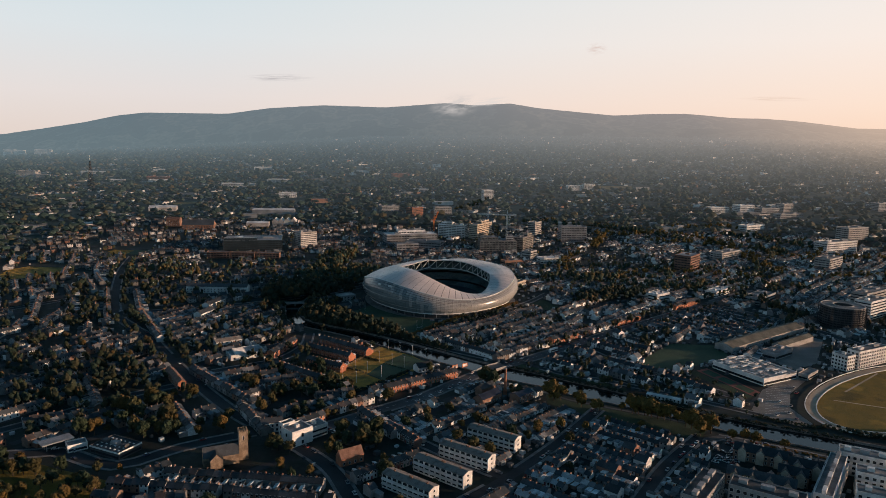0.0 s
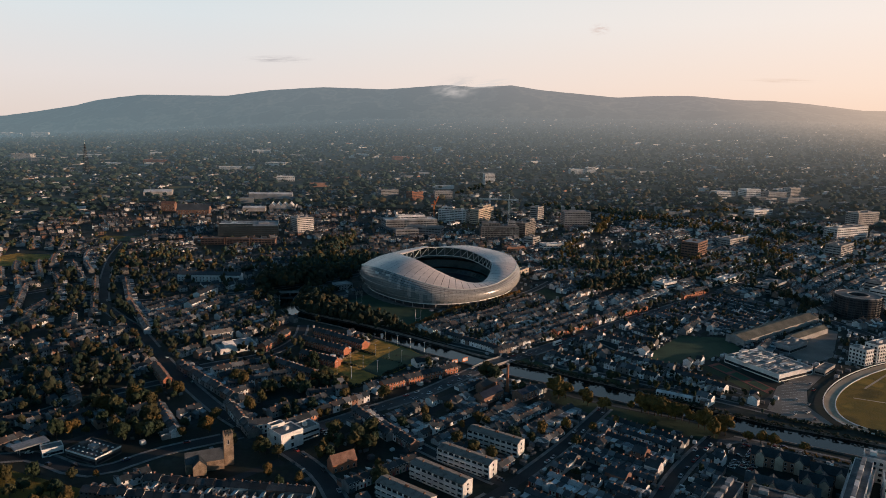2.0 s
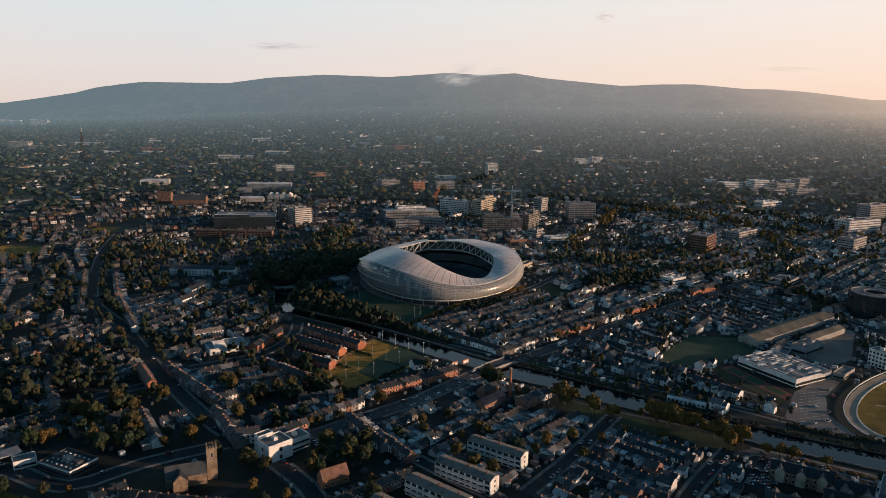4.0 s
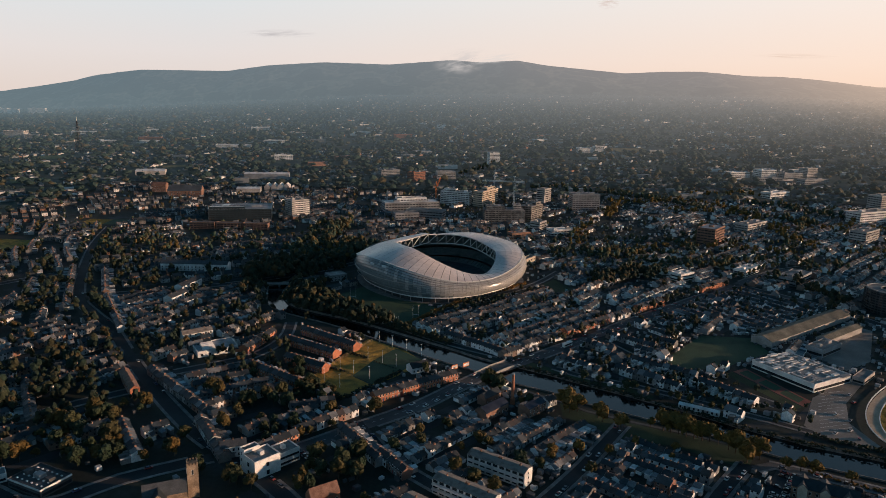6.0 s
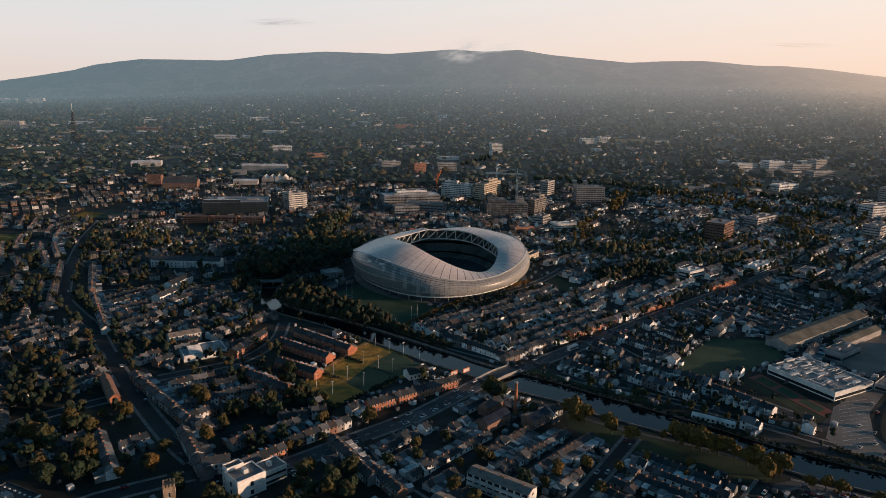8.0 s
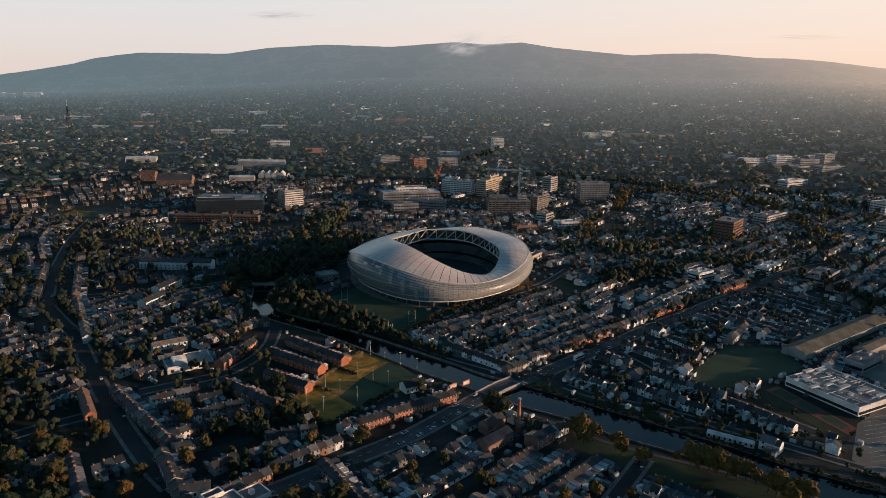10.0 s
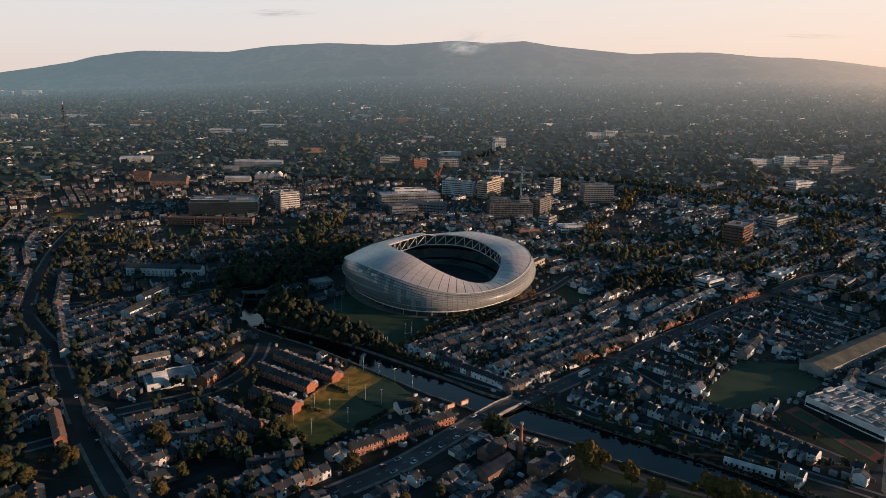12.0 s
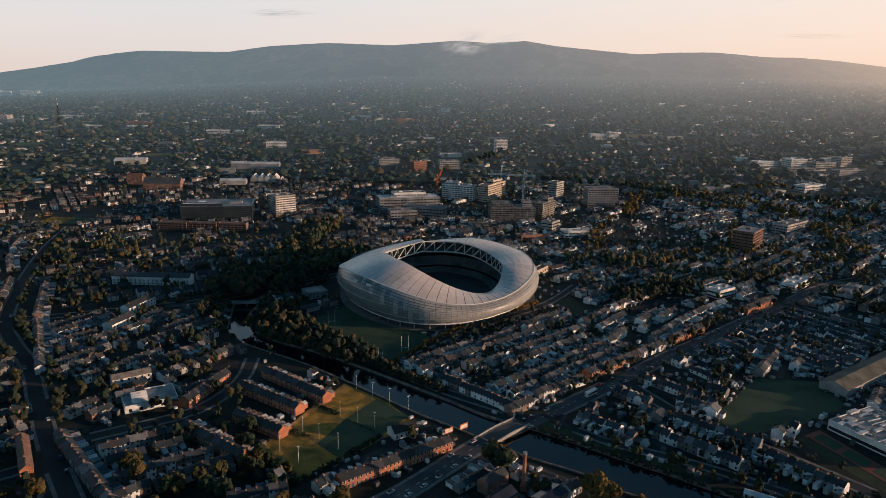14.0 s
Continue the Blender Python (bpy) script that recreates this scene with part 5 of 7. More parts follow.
# bridge
br = tagged(new("road_bridge"), "low stone road bridge with pale parapets over the river", "bridge")
bc, ba, bl, bw = (2, 557), 51.3, 36.0, 11.0
br.matrix_basis = place(bc[0], bc[1], ba)
sh = Shell()
prof = []
for i in range(13):
    x = -bl / 2 + bl * i / 12
    prof.append((x, 0.25 + 0.75 * math.cos(math.pi * x / bl) ** 2))
for (xa, za), (xb, zb) in zip(prof, prof[1:]):
    sh.face([(xa, -bw / 2, za), (xb, -bw / 2, zb), (xb, bw / 2, zb), (xa, bw / 2, za)])
part("deck", sh.mesh("deck", "road_worn"), br)
for sgn in (-1, 1):
    sh = Shell()
    for (xa, za), (xb, zb) in zip(prof, prof[1:]):
        y0, y1 = sorted((sgn * bw / 2, sgn * (bw / 2 + 0.5)))
        k = len(sh.v)
        sh.v += [(xa, y0, za - 1.0), (xb, y0, zb - 1.0), (xb, y1, zb - 1.0), (xa, y1, za - 1.0), (xa, y0, za + 1.15), (xb, y0, zb + 1.15), (xb, y1, zb + 1.15), (xa, y1, za + 1.15)]
        sh.f += [tuple(k + q for q in f) for f in ((0, 1, 5, 4), (1, 2, 6, 5), (2, 3, 7, 6), (3, 0, 4, 7), (4, 5, 6, 7), (3, 2, 1, 0))]
        sh.m += [0] * 6
    part("parapet", sh.mesh("parapet", "concrete"), br, "pale concrete parapet")
    sh = Shell()
    for (xa, za), (xb, zb) in zip(prof, prof[1:]):
        ya, yb = sorted((sgn * bw / 2, sgn * (bw / 2 - 1.8)))
        sh.face([(xa, ya, za + 0.14), (xb, ya, zb + 0.14), (xb, yb, zb + 0.14), (xa, yb, za + 0.14)])
    part("footway", sh.mesh("footway", "paving"), br)
for x in (-6, 6):
    sh = Shell()
    sh.box(x - 0.9, x + 0.9, -bw / 2 - 0.3, bw / 2 + 0.3, -3.5, 0.1)
    part("pier", sh.mesh("pier", "stone"), br)

# big buildings beyond the stadium
block("office_block", "large dark glass office block with pale roof", -398, 1110, 16, 92, 62, 19, 6, "glass_band", "panel_grey", bands=True, plant=2, category="office")
block("office_block", "white glazed atrium roof over an office", -412, 1088, 16, 52, 12, 22, 6, "glass_band", "white", bands=True, plant=0, category="office")
for k in range(3):
    block("town_house_row", "row of brick town houses with white trim", -425 + 38 * k, 1030 + 3 * k, 3, 36, 10, 9, 3, "office_brick", bays=10, plant=0, category="house", sides=(0,))
block("tower_block", "pale eight-storey apartment tower with balconies", -322, 1150, 42, 30, 24, 26, 8, "concrete", bays=7, plant=2, balcony=True, category="apartment block")
hall("brick_mansion", "red-brick mansion with tall windows", -640, 1330, 8, 26, 16, 14, 4, "office_brick", "tile_roof", "mansion", bays=6)
hall("assembly_hall", "large dark hall with a steep slate roof", -574, 1296, 10, 60, 22, 10, 9, "office_brick", "slate", "hall", bays=12)
hall("exhibition_hall", "long pale exhibition hall roof", -478, 1358, 12, 44, 18, 7, 2.5, "concrete", "white", "hall", windows=False)
for k in range(4):
    hall("exhibition_hall", "white ridged exhibition hall", -452 + 12 * k, 1392 + 2 * k, 100, 26, 11, 7, 5.5, "concrete", "white", "hall", windows=False)
hall("grandstand", "long blue-grey show ground grandstand", -500, 1528, 10, 94, 18, 10, 3, "panel_grey", "white", "grandstand", windows=False)
hall("warehouse", "low wide white-roofed warehouse", -766, 1540, 20, 60, 34, 8, 3.5, "concrete", "white", "warehouse", windows=False)
of = block("office_block", "stepped white and glass office block", -150, 1218, 22, 92, 34, 17, 4, "panel_grey", "white", bands=True, plant=2, category="office")
block("office_block", "low white office wing with glazed bands", -146, 1140, 22, 38, 20, 13, 3, "panel_grey", bands=True, plant=1, category="office")
block("office_block", "grey stepped office terrace", -118, 1170, -10, 60, 22, 13, 3, "panel_grey", bands=True, plant=1, category="office")
block("apartment_block", "new white apartment block under construction", -78, 1300, -14, 52, 20, 23, 7, "white", bays=14, plant=3, category="apartment block")
block("apartment_block", "new buff stone apartment block with deep window bays", -26, 1312, 66, 66, 18, 25, 7, "buff", bays=12, plant=1, category="apartment block")
block("unfinished_building", "concrete building shell behind scaffold sheeting", 6, 1165, 8, 62, 32, 19, 6, "scaffold", bays=16, plant=5, category="building site", parapet=0)
block("unfinished_building", "stepped concrete frame under construction", 50, 1195, 62, 42, 22, 22, 7, "scaffold", bays=12, plant=3, category="building site", parapet=0)
block("tower_block", "slender pale block at the building site", 78, 1340, 60, 26, 16, 26, 7, "concrete", bays=6, plant=1, category="building")
block("hotel", "grey nine-storey hotel slab with window bands", 145, 1290, 12, 48, 24, 27, 8, "panel_grey", bands=True, plant=2, category="hotel")
block("office_block", "orange brick office block with window bands", 289, 1040, 56, 40, 24, 26, 7, "office_brick", "panel_grey", bands=True, plant=1, category="office")
block("tower_block", "pale distant tower block", -21, 1824, 20, 26, 20, 31, 9, "white", bays=6, plant=1, category="apartment tower")
block("clubhouse", "low grey clubhouse with a pale flat roof", -172, 786, 38, 19, 16, 6, 2, "panel_grey", "concrete", bays=5, plant=0, category="clubhouse")
block("stadium_annex", "brick annex bridge beside the stadium", 35, 886, 62, 26, 8, 9, 2, "buff", bays=6, plant=0, category="building")
hall("pavilion", "white sports pavilion with a hipped grey roof", -54, 548, 36, 15, 9, 4.2, 2.8, "white", "slate", "pavilion", bays=5)
hall("institution", "long white institutional building with slate roof", -333, 800, 4, 74, 12, 8, 3, "white", "slate", "school", bays=18, chimneys=4)
hall("white_terrace", "tall white terrace with slate roof", -308, 727, 82, 34, 9, 7, 2.4, "white", "slate", "terrace", bays=9, chimneys=4)
hall("white_terrace", "white terrace above a garden", -300, 684, 80, 26, 9, 7, 2.4, "white", "slate", "terrace", bays=7, chimneys=3)
hall("white_terrace", "white rendered terrace beside the workshop", -238, 590, 40, 24, 8, 6, 2.2, "white", "worn_tile", "terrace", bays=6, chimneys=2)
ww = block("warehouse", "low white workshop with sawtooth rooflights", -213, 566, 36, 30, 21, 4.2, 1, "white", roof="panel_grey", bays=5, plant=0, category="workshop")
for k in range(4):
    wv, rv = gabled(9, 3.2, 0.2, 1.6, 0.05)
    part("rooflight", rv.mesh("rooflight", "white"), ww, m=pose(-6 + 0.2 * k, -6 + 3.6 * k, 4.3))
    part("rooflight_base", wv.mesh("rooflight_base", "white"), ww, m=pose(-6 + 0.2 * k, -6 + 3.6 * k, 4.3))
hall("brick_building", "red brick building with a long hipped roof", -241, 493, -51, 38, 6, 6.0, 2.2, "brick_i", "tile_roof", "building", bays=10, chimneys=2)
for (x, y, a, w, d, h, fl, wl_, lb) in ((430, 800, 40, 40, 18, 20, 6, "white", "white riverside apartment block with balconies"), (460, 860, 40, 60, 18, 18, 5, "concrete", "grey office block with window bands"), (420, 700, 40, 36, 16, 16, 5, "white", "white apartment block with balconies"),
                                   (330, 860, 50, 50, 20, 8, 2, "panel_grey", "low depot building beside the railway"), (380, 1150, 45, 60, 20, 14, 4, "concrete", "grey office slab among trees"), (520, 1100, 45, 50, 22, 18, 5, "concrete", "grey office block beyond the railway"),
                                   (600, 1250, 30, 80, 24, 20, 5, "white", "long white hospital block"), (700, 1400, 30, 60, 26, 24, 6, "concrete", "grey hospital tower among low blocks"), (455, 640, 40, 40, 16, 22, 7, "white", "white apartment tower by the dock")):
    block("office_block" if "office" in lb or "depot" in lb else "apartment_block", lb, x, y, a, w, d, h, fl, wl_, bands=True, plant=2, category="building")

# club buildings and a footbridge by the upper river
hall("club_hall", "long dark club hall beside the pitch", -170, 741, 52, 30, 9, 3.6, 1.6, "panel_grey", "slate", bays=7)
fb = tagged(new("footbridge"), "flat concrete bridge with railings over the upper river", "bridge")
fb.matrix_basis = place(-223.5, 754, 7, 1.6)
for nm, bx, mt in (("deck", (-19, 19, -2.2, 2.2, -0.5, 0.0), "concrete"), ("parapet", (-19, 19, -2.2, -2.0, 0.0, 1.1), "concrete"), ("parapet", (-19, 19, 2.0, 2.2, 0.0, 1.1), "concrete"), ("pier", (-0.8, 0.8, -1.8, 1.8, -5.0, -0.5), "stone")):
    sh = Shell()
    sh.box(*bx, 0, True)
    part(nm, sh.mesh(nm, mt), fb)

for x, y, a, w, d, h, wl_, lb in ((545, 1742, 20, 52, 24, 12, "white", "low white hospital wing"), (612, 1756, 20, 40, 30, 17, "white", "white hospital block with roof plant"), (672, 1764, 25, 56, 24, 10, "panel_grey", "long grey hospital wing"), (722, 1786, 30, 34, 24, 19, "concrete", "pale hospital block with flat roof"), (596, 1690, 15, 60, 20, 8, "panel_grey", "low grey hospital building"), (690, 1680, 25, 70, 22, 9, "panel_grey", "flat-roofed clinic among trees"),
                                  (236, 2120, 15, 44, 20, 14, "white", "white block in the far suburbs"), (276, 2128, 15, 26, 22, 18, "white", "pale stepped block in the far suburbs"), (538, 1485, 35, 60, 22, 10, "white", "long white school building among trees"), (90, 1079, 20, 40, 16, 8, "white", "low white building behind the stadium"), (58, 1110, 60, 22, 16, 12, "concrete", "pale block behind the stadium"),
                                  (28, 1040, 30, 30, 14, 9, "office_brick", "red-brick block behind the stadium"), (205, 848, 40, 24, 14, 8, "white", "white pitched hall by the railway"), (288, 888, 50, 40, 14, 7, "white", "white low depot by the level crossing"), (-780, 2054, 10, 96, 30, 8, "white", "white works far off"), (-700, 2180, 12, 60, 26, 9, "white", "white retail shed far off"),
                                  (-1064, 2112, 10, 54, 22, 10, "white", "pale low block far off"), (-1100, 2190, 10, 70, 22, 12, "brick_i", "long brick block far off"), (-1205, 2126, 10, 66, 22, 8, "white", "long low white block far off"), (-1590, 2250, 10, 62, 36, 22, "concrete", "pale works with stacks far off"), (-1640, 2262, 10, 34, 30, 14, "concrete", "lower pale works building far off"), (-1530, 2240, 10, 36, 24, 11, "concrete", "low pale works building far off"),
                                  (-2620, 3570, 10, 56, 26, 34, "white", "pale apartment slab far off"), (-2540, 3540, 10, 50, 26, 30, "white", "pale apartment slab far off"), (-2400, 3530, 10, 84, 26, 32, "white", "long pale apartment slab far off"), (-1220, 2480, 10, 80, 24, 9, "white", "low white sheds far off"), (-1430, 2380, 8, 90, 24, 10, "white", "low white sheds far off"), (-870, 2560, 12, 76, 24, 10, "white", "white school buildings far off"),
                                  (-330, 2380, 18, 60, 22, 12, "brick_i", "brick terrace block far off"), (-560, 1830, 15, 46, 20, 12, "white", "white villa block among trees"), (-122, 1600, 15, 40, 22, 15, "concrete", "stepped apartment block with lit ends"), (-182, 1560, 50, 34, 20, 18, "brick_i", "brick apartment block with balconies"), (-250, 1610, 30, 44, 24, 14, "panel_grey", "curved grey apartment block"), (980, 1840, 25, 44, 26, 20, "panel_grey", "grey tower in the far suburbs"), (1060, 1900, 25, 60, 24, 24, "white", "pale block below the sunset")):
    block("office_block" if y > 1500 else "hall", lb, x, y, a, w, d, h, max(1, int(h / 3.5)), wl_, "white" if wl_ == "white" else "flat_roof", bands=True, plant=2, category="building")
hall("boathouse", "long low white glazed shed on the river bank", 132, 505, -26, 25, 4.5, 2.6, 1.0, "white", "white", "shed", bays=9)
# upper steps of the building site and of the new blocks
for x, y, a, w, d, z0, h, fl, wl_, lb in ((-8, 1162, 8, 28, 22, 19, 5, 2, "scaffold", "stepped top floors of a building shell"), (26, 1168, 8, 12, 16, 19, 7, 2, "concrete", "concrete lift core on a building shell"), (56, 1202, 62, 18, 14, 22, 4, 1, "scaffold", "unfinished top floors with props"), (-88, 1301, -14, 22, 12, 23, 4, 1, "white", "set-back white penthouse floors"), (-22, 1320, 66, 34, 11, 25, 4, 1, "buff", "set-back buff penthouse floor"), (-150, 1226, 22, 50, 18, 17, 5, 1, "white", "set-back glazed office floor")):
    block("upper_floors", lb, x, y, a, w, d, h, fl, wl_, bands=True, plant=2, category="building", zoff=z0)

# ---------------------------------------------------------------- houses
# kind: width, depth, eaves, roof rise
HOUSE = {"terraced_house": (4.8, 6.6, 4.7, 1.8), "brick_house": (4.9, 7.2, 5.2, 2.0), "cottage": (4.2, 5.2, 2.7, 1.5), "villa": (8.0, 8.0, 5.0, 2.3)}
houses = []           # kind, x, y, angle


def house_parts(kind, stretch=1.0):
    """Shells of a house: wall, roof, back_extension, chimney; and where its windows and door sit."""
    w, d, h, rh = HOUSE[kind]
    w *= stretch
    wall, roof = gabled(w, d, h, rh)
    ext, eroof = Shell(), Shell()
    ew, ed, eh = w * (0.72 if kind == "cottage" else 0.45), 5.0 if kind != "villa" else 3.0, h * (0.85 if kind == "cottage" else 0.62)
    ext.box(-w / 2 + 0.2, -w / 2 + 0.2 + ew, d / 2 - 0.1, d / 2 + ed, -0.5, eh)
    rise = 0.25 if kind == "cottage" else 0.9
    eroof.v += [(-w / 2 + 0.05, d / 2 - 0.05, eh + rise), (-w / 2 + 0.35 + ew, d / 2 - 0.05, eh + 0.05), (-w / 2 + 0.35 + ew, d / 2 + ed + 0.2, eh + 0.05), (-w / 2 + 0.05, d / 2 + ed + 0.2, eh + rise),
                (-w / 2 + 0.05, d / 2 - 0.05, eh), (-w / 2 + 0.35 + ew, d / 2 - 0.05, eh - 0.1), (-w / 2 + 0.35 + ew, d / 2 + ed + 0.2, eh - 0.1), (-w / 2 + 0.05, d / 2 + ed + 0.2, eh)]
    eroof.f += [(0, 1, 2, 3), (3, 2, 6, 7), (0, 3, 7, 4), (1, 5, 6, 2), (4, 5, 1, 0)]
    eroof.m += [0] * 5
    wins = []
    floors = 1 if kind == "cottage" else 2
    for f in range(floors):
        xs = (-w * 0.27, w * 0.27) if f or kind == "villa" else (w * 0.22,)
        wins += [(x, -d / 2, 0.8 + 2.75 * f, 0) for x in xs] + [(w * 0.22, d / 2, 0.9 + 2.75 * f, 180)]
    return wall, roof, ext, eroof, wins, (-w * 0.27 if kind != "villa" else 0.0, -d / 2, 0.0), w, d, h, rh


def free_row(x0, y0, x1, y1, kind, gap=0.0, force=False):
    """A row of houses between two points; their fronts face the right-hand side."""
    w = HOUSE[kind][0] + gap
    L, ang = math.hypot(x1 - x0, y1 - y0), math.degrees(math.atan2(y1 - y0, x1 - x0))
    n = max(1, round(L / w))
    for i in range(n):
        t = (i + 0.5) / n
        x, y = x0 + (x1 - x0) * t, y0 + (y1 - y0) * t
        d = HOUSE[kind][1]
        if (force or is_free(x, y, ang, w * 0.8, d)) and not any(inside(RIVER, x + p * w, y + q * d) for p in (-1, 0, 1) for q in (-0.7, 0, 0.7)):
            houses.append((kind, x, y, ang, L / n / HOUSE[kind][0] if not gap else 1.0))
            c, s = math.cos(radians(ang)), math.sin(radians(ang))
            pend.append(rect(x - 1.5 * s, y + 1.5 * c, ang, w + 1.0, d + 3))


pend = []


def settle():
    for r in pend:
        claim(r, 7)
    pend.clear()


# rows that stand out
for a in ((-77, 492, -27, 537), (-157, 613, -106, 580), (-165, 590, -118, 563), (-152, 552, -119, 535), (-175, 535, -130, 507), (-189, 562, -181, 605), (-127, 417, -111, 437), (57, 638, 98, 679), (131, 716, 160, 745), (210, 796, 248, 835)):
    free_row(*a, "brick_house", force=True)
for a in ((-111, 443, -84, 473), (-125, 471, -100, 484), (-177, 465, -167, 478), (-163, 478, -148, 495), (-238, 517, -173, 459), (-173, 449, -141, 408), (-40, 621, 7, 585), (22, 603, 54, 631), (5, 580, 19, 593), (12, 624, 44, 657), (-18, 681, 9, 716),
          (144, 556, 104, 584), (172, 518, 144, 547), (101, 683, 121, 703), (-233, 563, -220, 573), (-198, 576, -189, 584), (-87, 449, -58, 414), (-63, 426, -42, 403), (-73, 354, -40, 387), (-137, 331, -87, 328), (-179, 317, -155, 323), (-190, 344, -180, 356),
          (-457, 634, -512, 727), (-384, 645, -464, 782), (-427, 780, -373, 690), (-367, 682, -303, 594), (-331, 428, -304, 470), (-301, 402, -283, 417), (-266, 431, -307, 484), (-187, 403, -215, 438), (-354, 453, -352, 478), (-295, 499, -277, 546), (-429, 568, -418, 608), (-443, 636, -451, 670)):
    free_row(*a, "terraced_house", force=True)
settle()


def district(poly, ang, kind, street=9.0, yard=9.0, gap=0.0, fill=0.95, wobble=0.0, mix=0.0):
    """Rows of houses back to back over a plan polygon, with a street every other row."""
    c, s = math.cos(radians(ang)), math.sin(radians(ang))
    U = [x * c + y * s for x, y in poly]
    Vv = [-x * s + y * c for x, y in poly]
    w, d = HOUSE[kind][0] + gap, HOUSE[kind][1]
    period = street + 2 * d + yard
    v = min(Vv) + street
    while v < max(Vv):
        line = []
        here = {}
        u = min(U)
        while u < max(U):
            for off, turn in ((d / 2, 0), (d * 1.5 + yard, 180)):
                chunk = (turn, int((u - min(U)) / (w * (6 if gap == 0 else 2))))
                if chunk not in here:
                    here[chunk] = rng.random() < fill
                vv = v + off + wobble * math.sin(u * 0.02)
                x, y = u * c - vv * s, u * s + vv * c
                if mix:
                    x, y = x + rng.normal() * mix, y + rng.normal() * mix
                    if noise.noise(Vector((x * 0.035, y * 0.035, 17.0))) > 0.50 - mix * 0.5:
                        continue
                    if rng.random() < mix * 0.3:
                        turn += 90
                if here[chunk] and inside(poly, x, y) and rng.random() < 0.97 and is_free(x, y, ang, w * 0.8, d):
                    houses.append((kind if rng.random() < 0.93 - mix * 0.6 else ("villa" if mix and rng.random() < 0.25 else "cottage" if mix and rng.random() < 0.5 else "terraced_house"), x, y, ang + turn + rng.normal() * 1.5, rng.uniform(0.96, 1.02)))
                    pend.append(rect(x, y, ang, w * 0.9, d + 2))
            x, y = u * c - (v - street / 2) * s, u * s + (v - street / 2) * c
            if inside(poly, x, y) and is_free(x, y, ang, 5, 3):
                line.append((x, y))
            elif line:
                streets.append((line, street))
                line = []
            u += w
        if line:
            streets.append((line, street))
        v += period
    settle()


streets = []
district([(8, 292), (2, 345), (56, 430), (64, 474), (74, 468), (136, 428), (112, 388), (82, 330), (56, 290)], -36, "cottage", 5.5, 6.5, fill=0.97, mix=0.1)
district([(58, 290), (90, 345), (140, 430), (168, 430), (150, 384), (128, 364), (95, 322), (84, 290)], -36, "cottage", 5.5, 6.0, fill=0.97, mix=0.1)
district([(-66, 442), (-38, 492), (-14, 524), (36, 506), (62, 484), (48, 428), (12, 378), (-20, 394), (-46, 420)], 50, "cottage", 7, 12, fill=0.72, wobble=2)
district([(-205, 294), (-205, 338), (-190, 350), (-100, 350), (-78, 345), (-48, 292)], -2, "terraced_house", 7, 9)
district([(-132, 418), (-128, 512), (-98, 490), (-72, 474)], 48, "terraced_house", 7, 9, fill=0.5)
district([(-240, 515), (-170, 455), (-135, 425), (-130, 512), (-180, 545), (-205, 540)], 42, "terraced_house", 7, 12, fill=0.5)
district([(-76, 638), (0, 584), (26, 588), (110, 672), (64, 740), (36, 776), (-6, 742), (-24, 690)], 48, "terraced_house", 7, 12, fill=0.93, mix=0.22)
district([(20, 566), (70, 540), (186, 480), (206, 520), (178, 575), (142, 628), (96, 650)], -38, "terraced_house", 7, 11, fill=0.9, mix=0.35)
district([(112, 676), (146, 636), (190, 702), (236, 668), (312, 748), (250, 828)], -54, "cottage", 6, 8, fill=0.95, mix=0.12)
district([(62, 742), (130, 704), (242, 832), (330, 910), (300, 1000), (60, 1000), (40, 880)], 50, "terraced_house", 9, 20, fill=0.75, wobble=5, mix=0.2)
district([(-225, 505), (-398, 690), (-240, 768), (-216, 662), (-182, 640), (-172, 590)], 66, "terraced_house", 7, 16, fill=0.72, wobble=4)
district([(-420, 376), (-300, 372), (-190, 396), (-236, 492), (-280, 545), (-330, 605), (-480, 610)], 64, "terraced_house", 8, 18, fill=0.5, wobble=4)
district([(-480, 610), (-330, 605), (-455, 785), (-560, 1020), (-758, 1020), (-758, 560)], -58, "terraced_house", 8, 18, fill=0.55, wobble=6)
district([(-392, 694), (-240, 772), (-244, 1000), (-500, 905)], 40, "villa", 8, 16, gap=4, fill=0.5, wobble=5)
district([(-192, 835), (-60, 965), (60, 985), (60, 1180), (-230, 1180), (-200, 960)], 30, "villa", 9, 14, gap=4, fill=0.5)
district([(256, 840), (330, 750), (420, 600), (650, 620), (650, 1390), (256, 1390)], 46, "terraced_house", 9, 16, fill=0.75, wobble=5, mix=0.2)
district([(-758, 900), (-240, 1000), (-200, 1390), (-758, 1390)], 38, "villa", 9, 16, gap=5, fill=0.42, wobble=6)
district([(-758, 244), (678, 244), (678, 1396), (-758, 1396)], 50, "terraced_house", 10, 30, fill=0.2, wobble=6)
side = Shell()
for nth, (line, w) in enumerate(streets):
    if len(line) > 3:
        (xa, ya), (xb, yb) = line[0], line[-1]
        L = math.hypot(xb - xa, yb - ya)
        q = (min(w, 7.0) - 1.0) / 2 / L
        nx, ny = (yb - ya) * q, -(xb - xa) * q
        n = max(1, int(L / 60))
        for i in range(n):
            p, r = i / n, (i + 1) / n
            pa, pb = (xa + (xb - xa) * p, ya + (yb - ya) * p), (xa + (xb - xa) * r, ya + (yb - ya) * r)
            side.face([(X, Y, float(terrain(X, Y)) + 0.022 + 0.003 * (nth % 8)) for X, Y in ((pa[0] - nx, pa[1] - ny), (pa[0] + nx, pa[1] + ny), (pb[0] + nx, pb[1] + ny), (pb[0] - nx, pb[1] - ny))])
        claim_line([line[0], line[-1]], 5, 3)
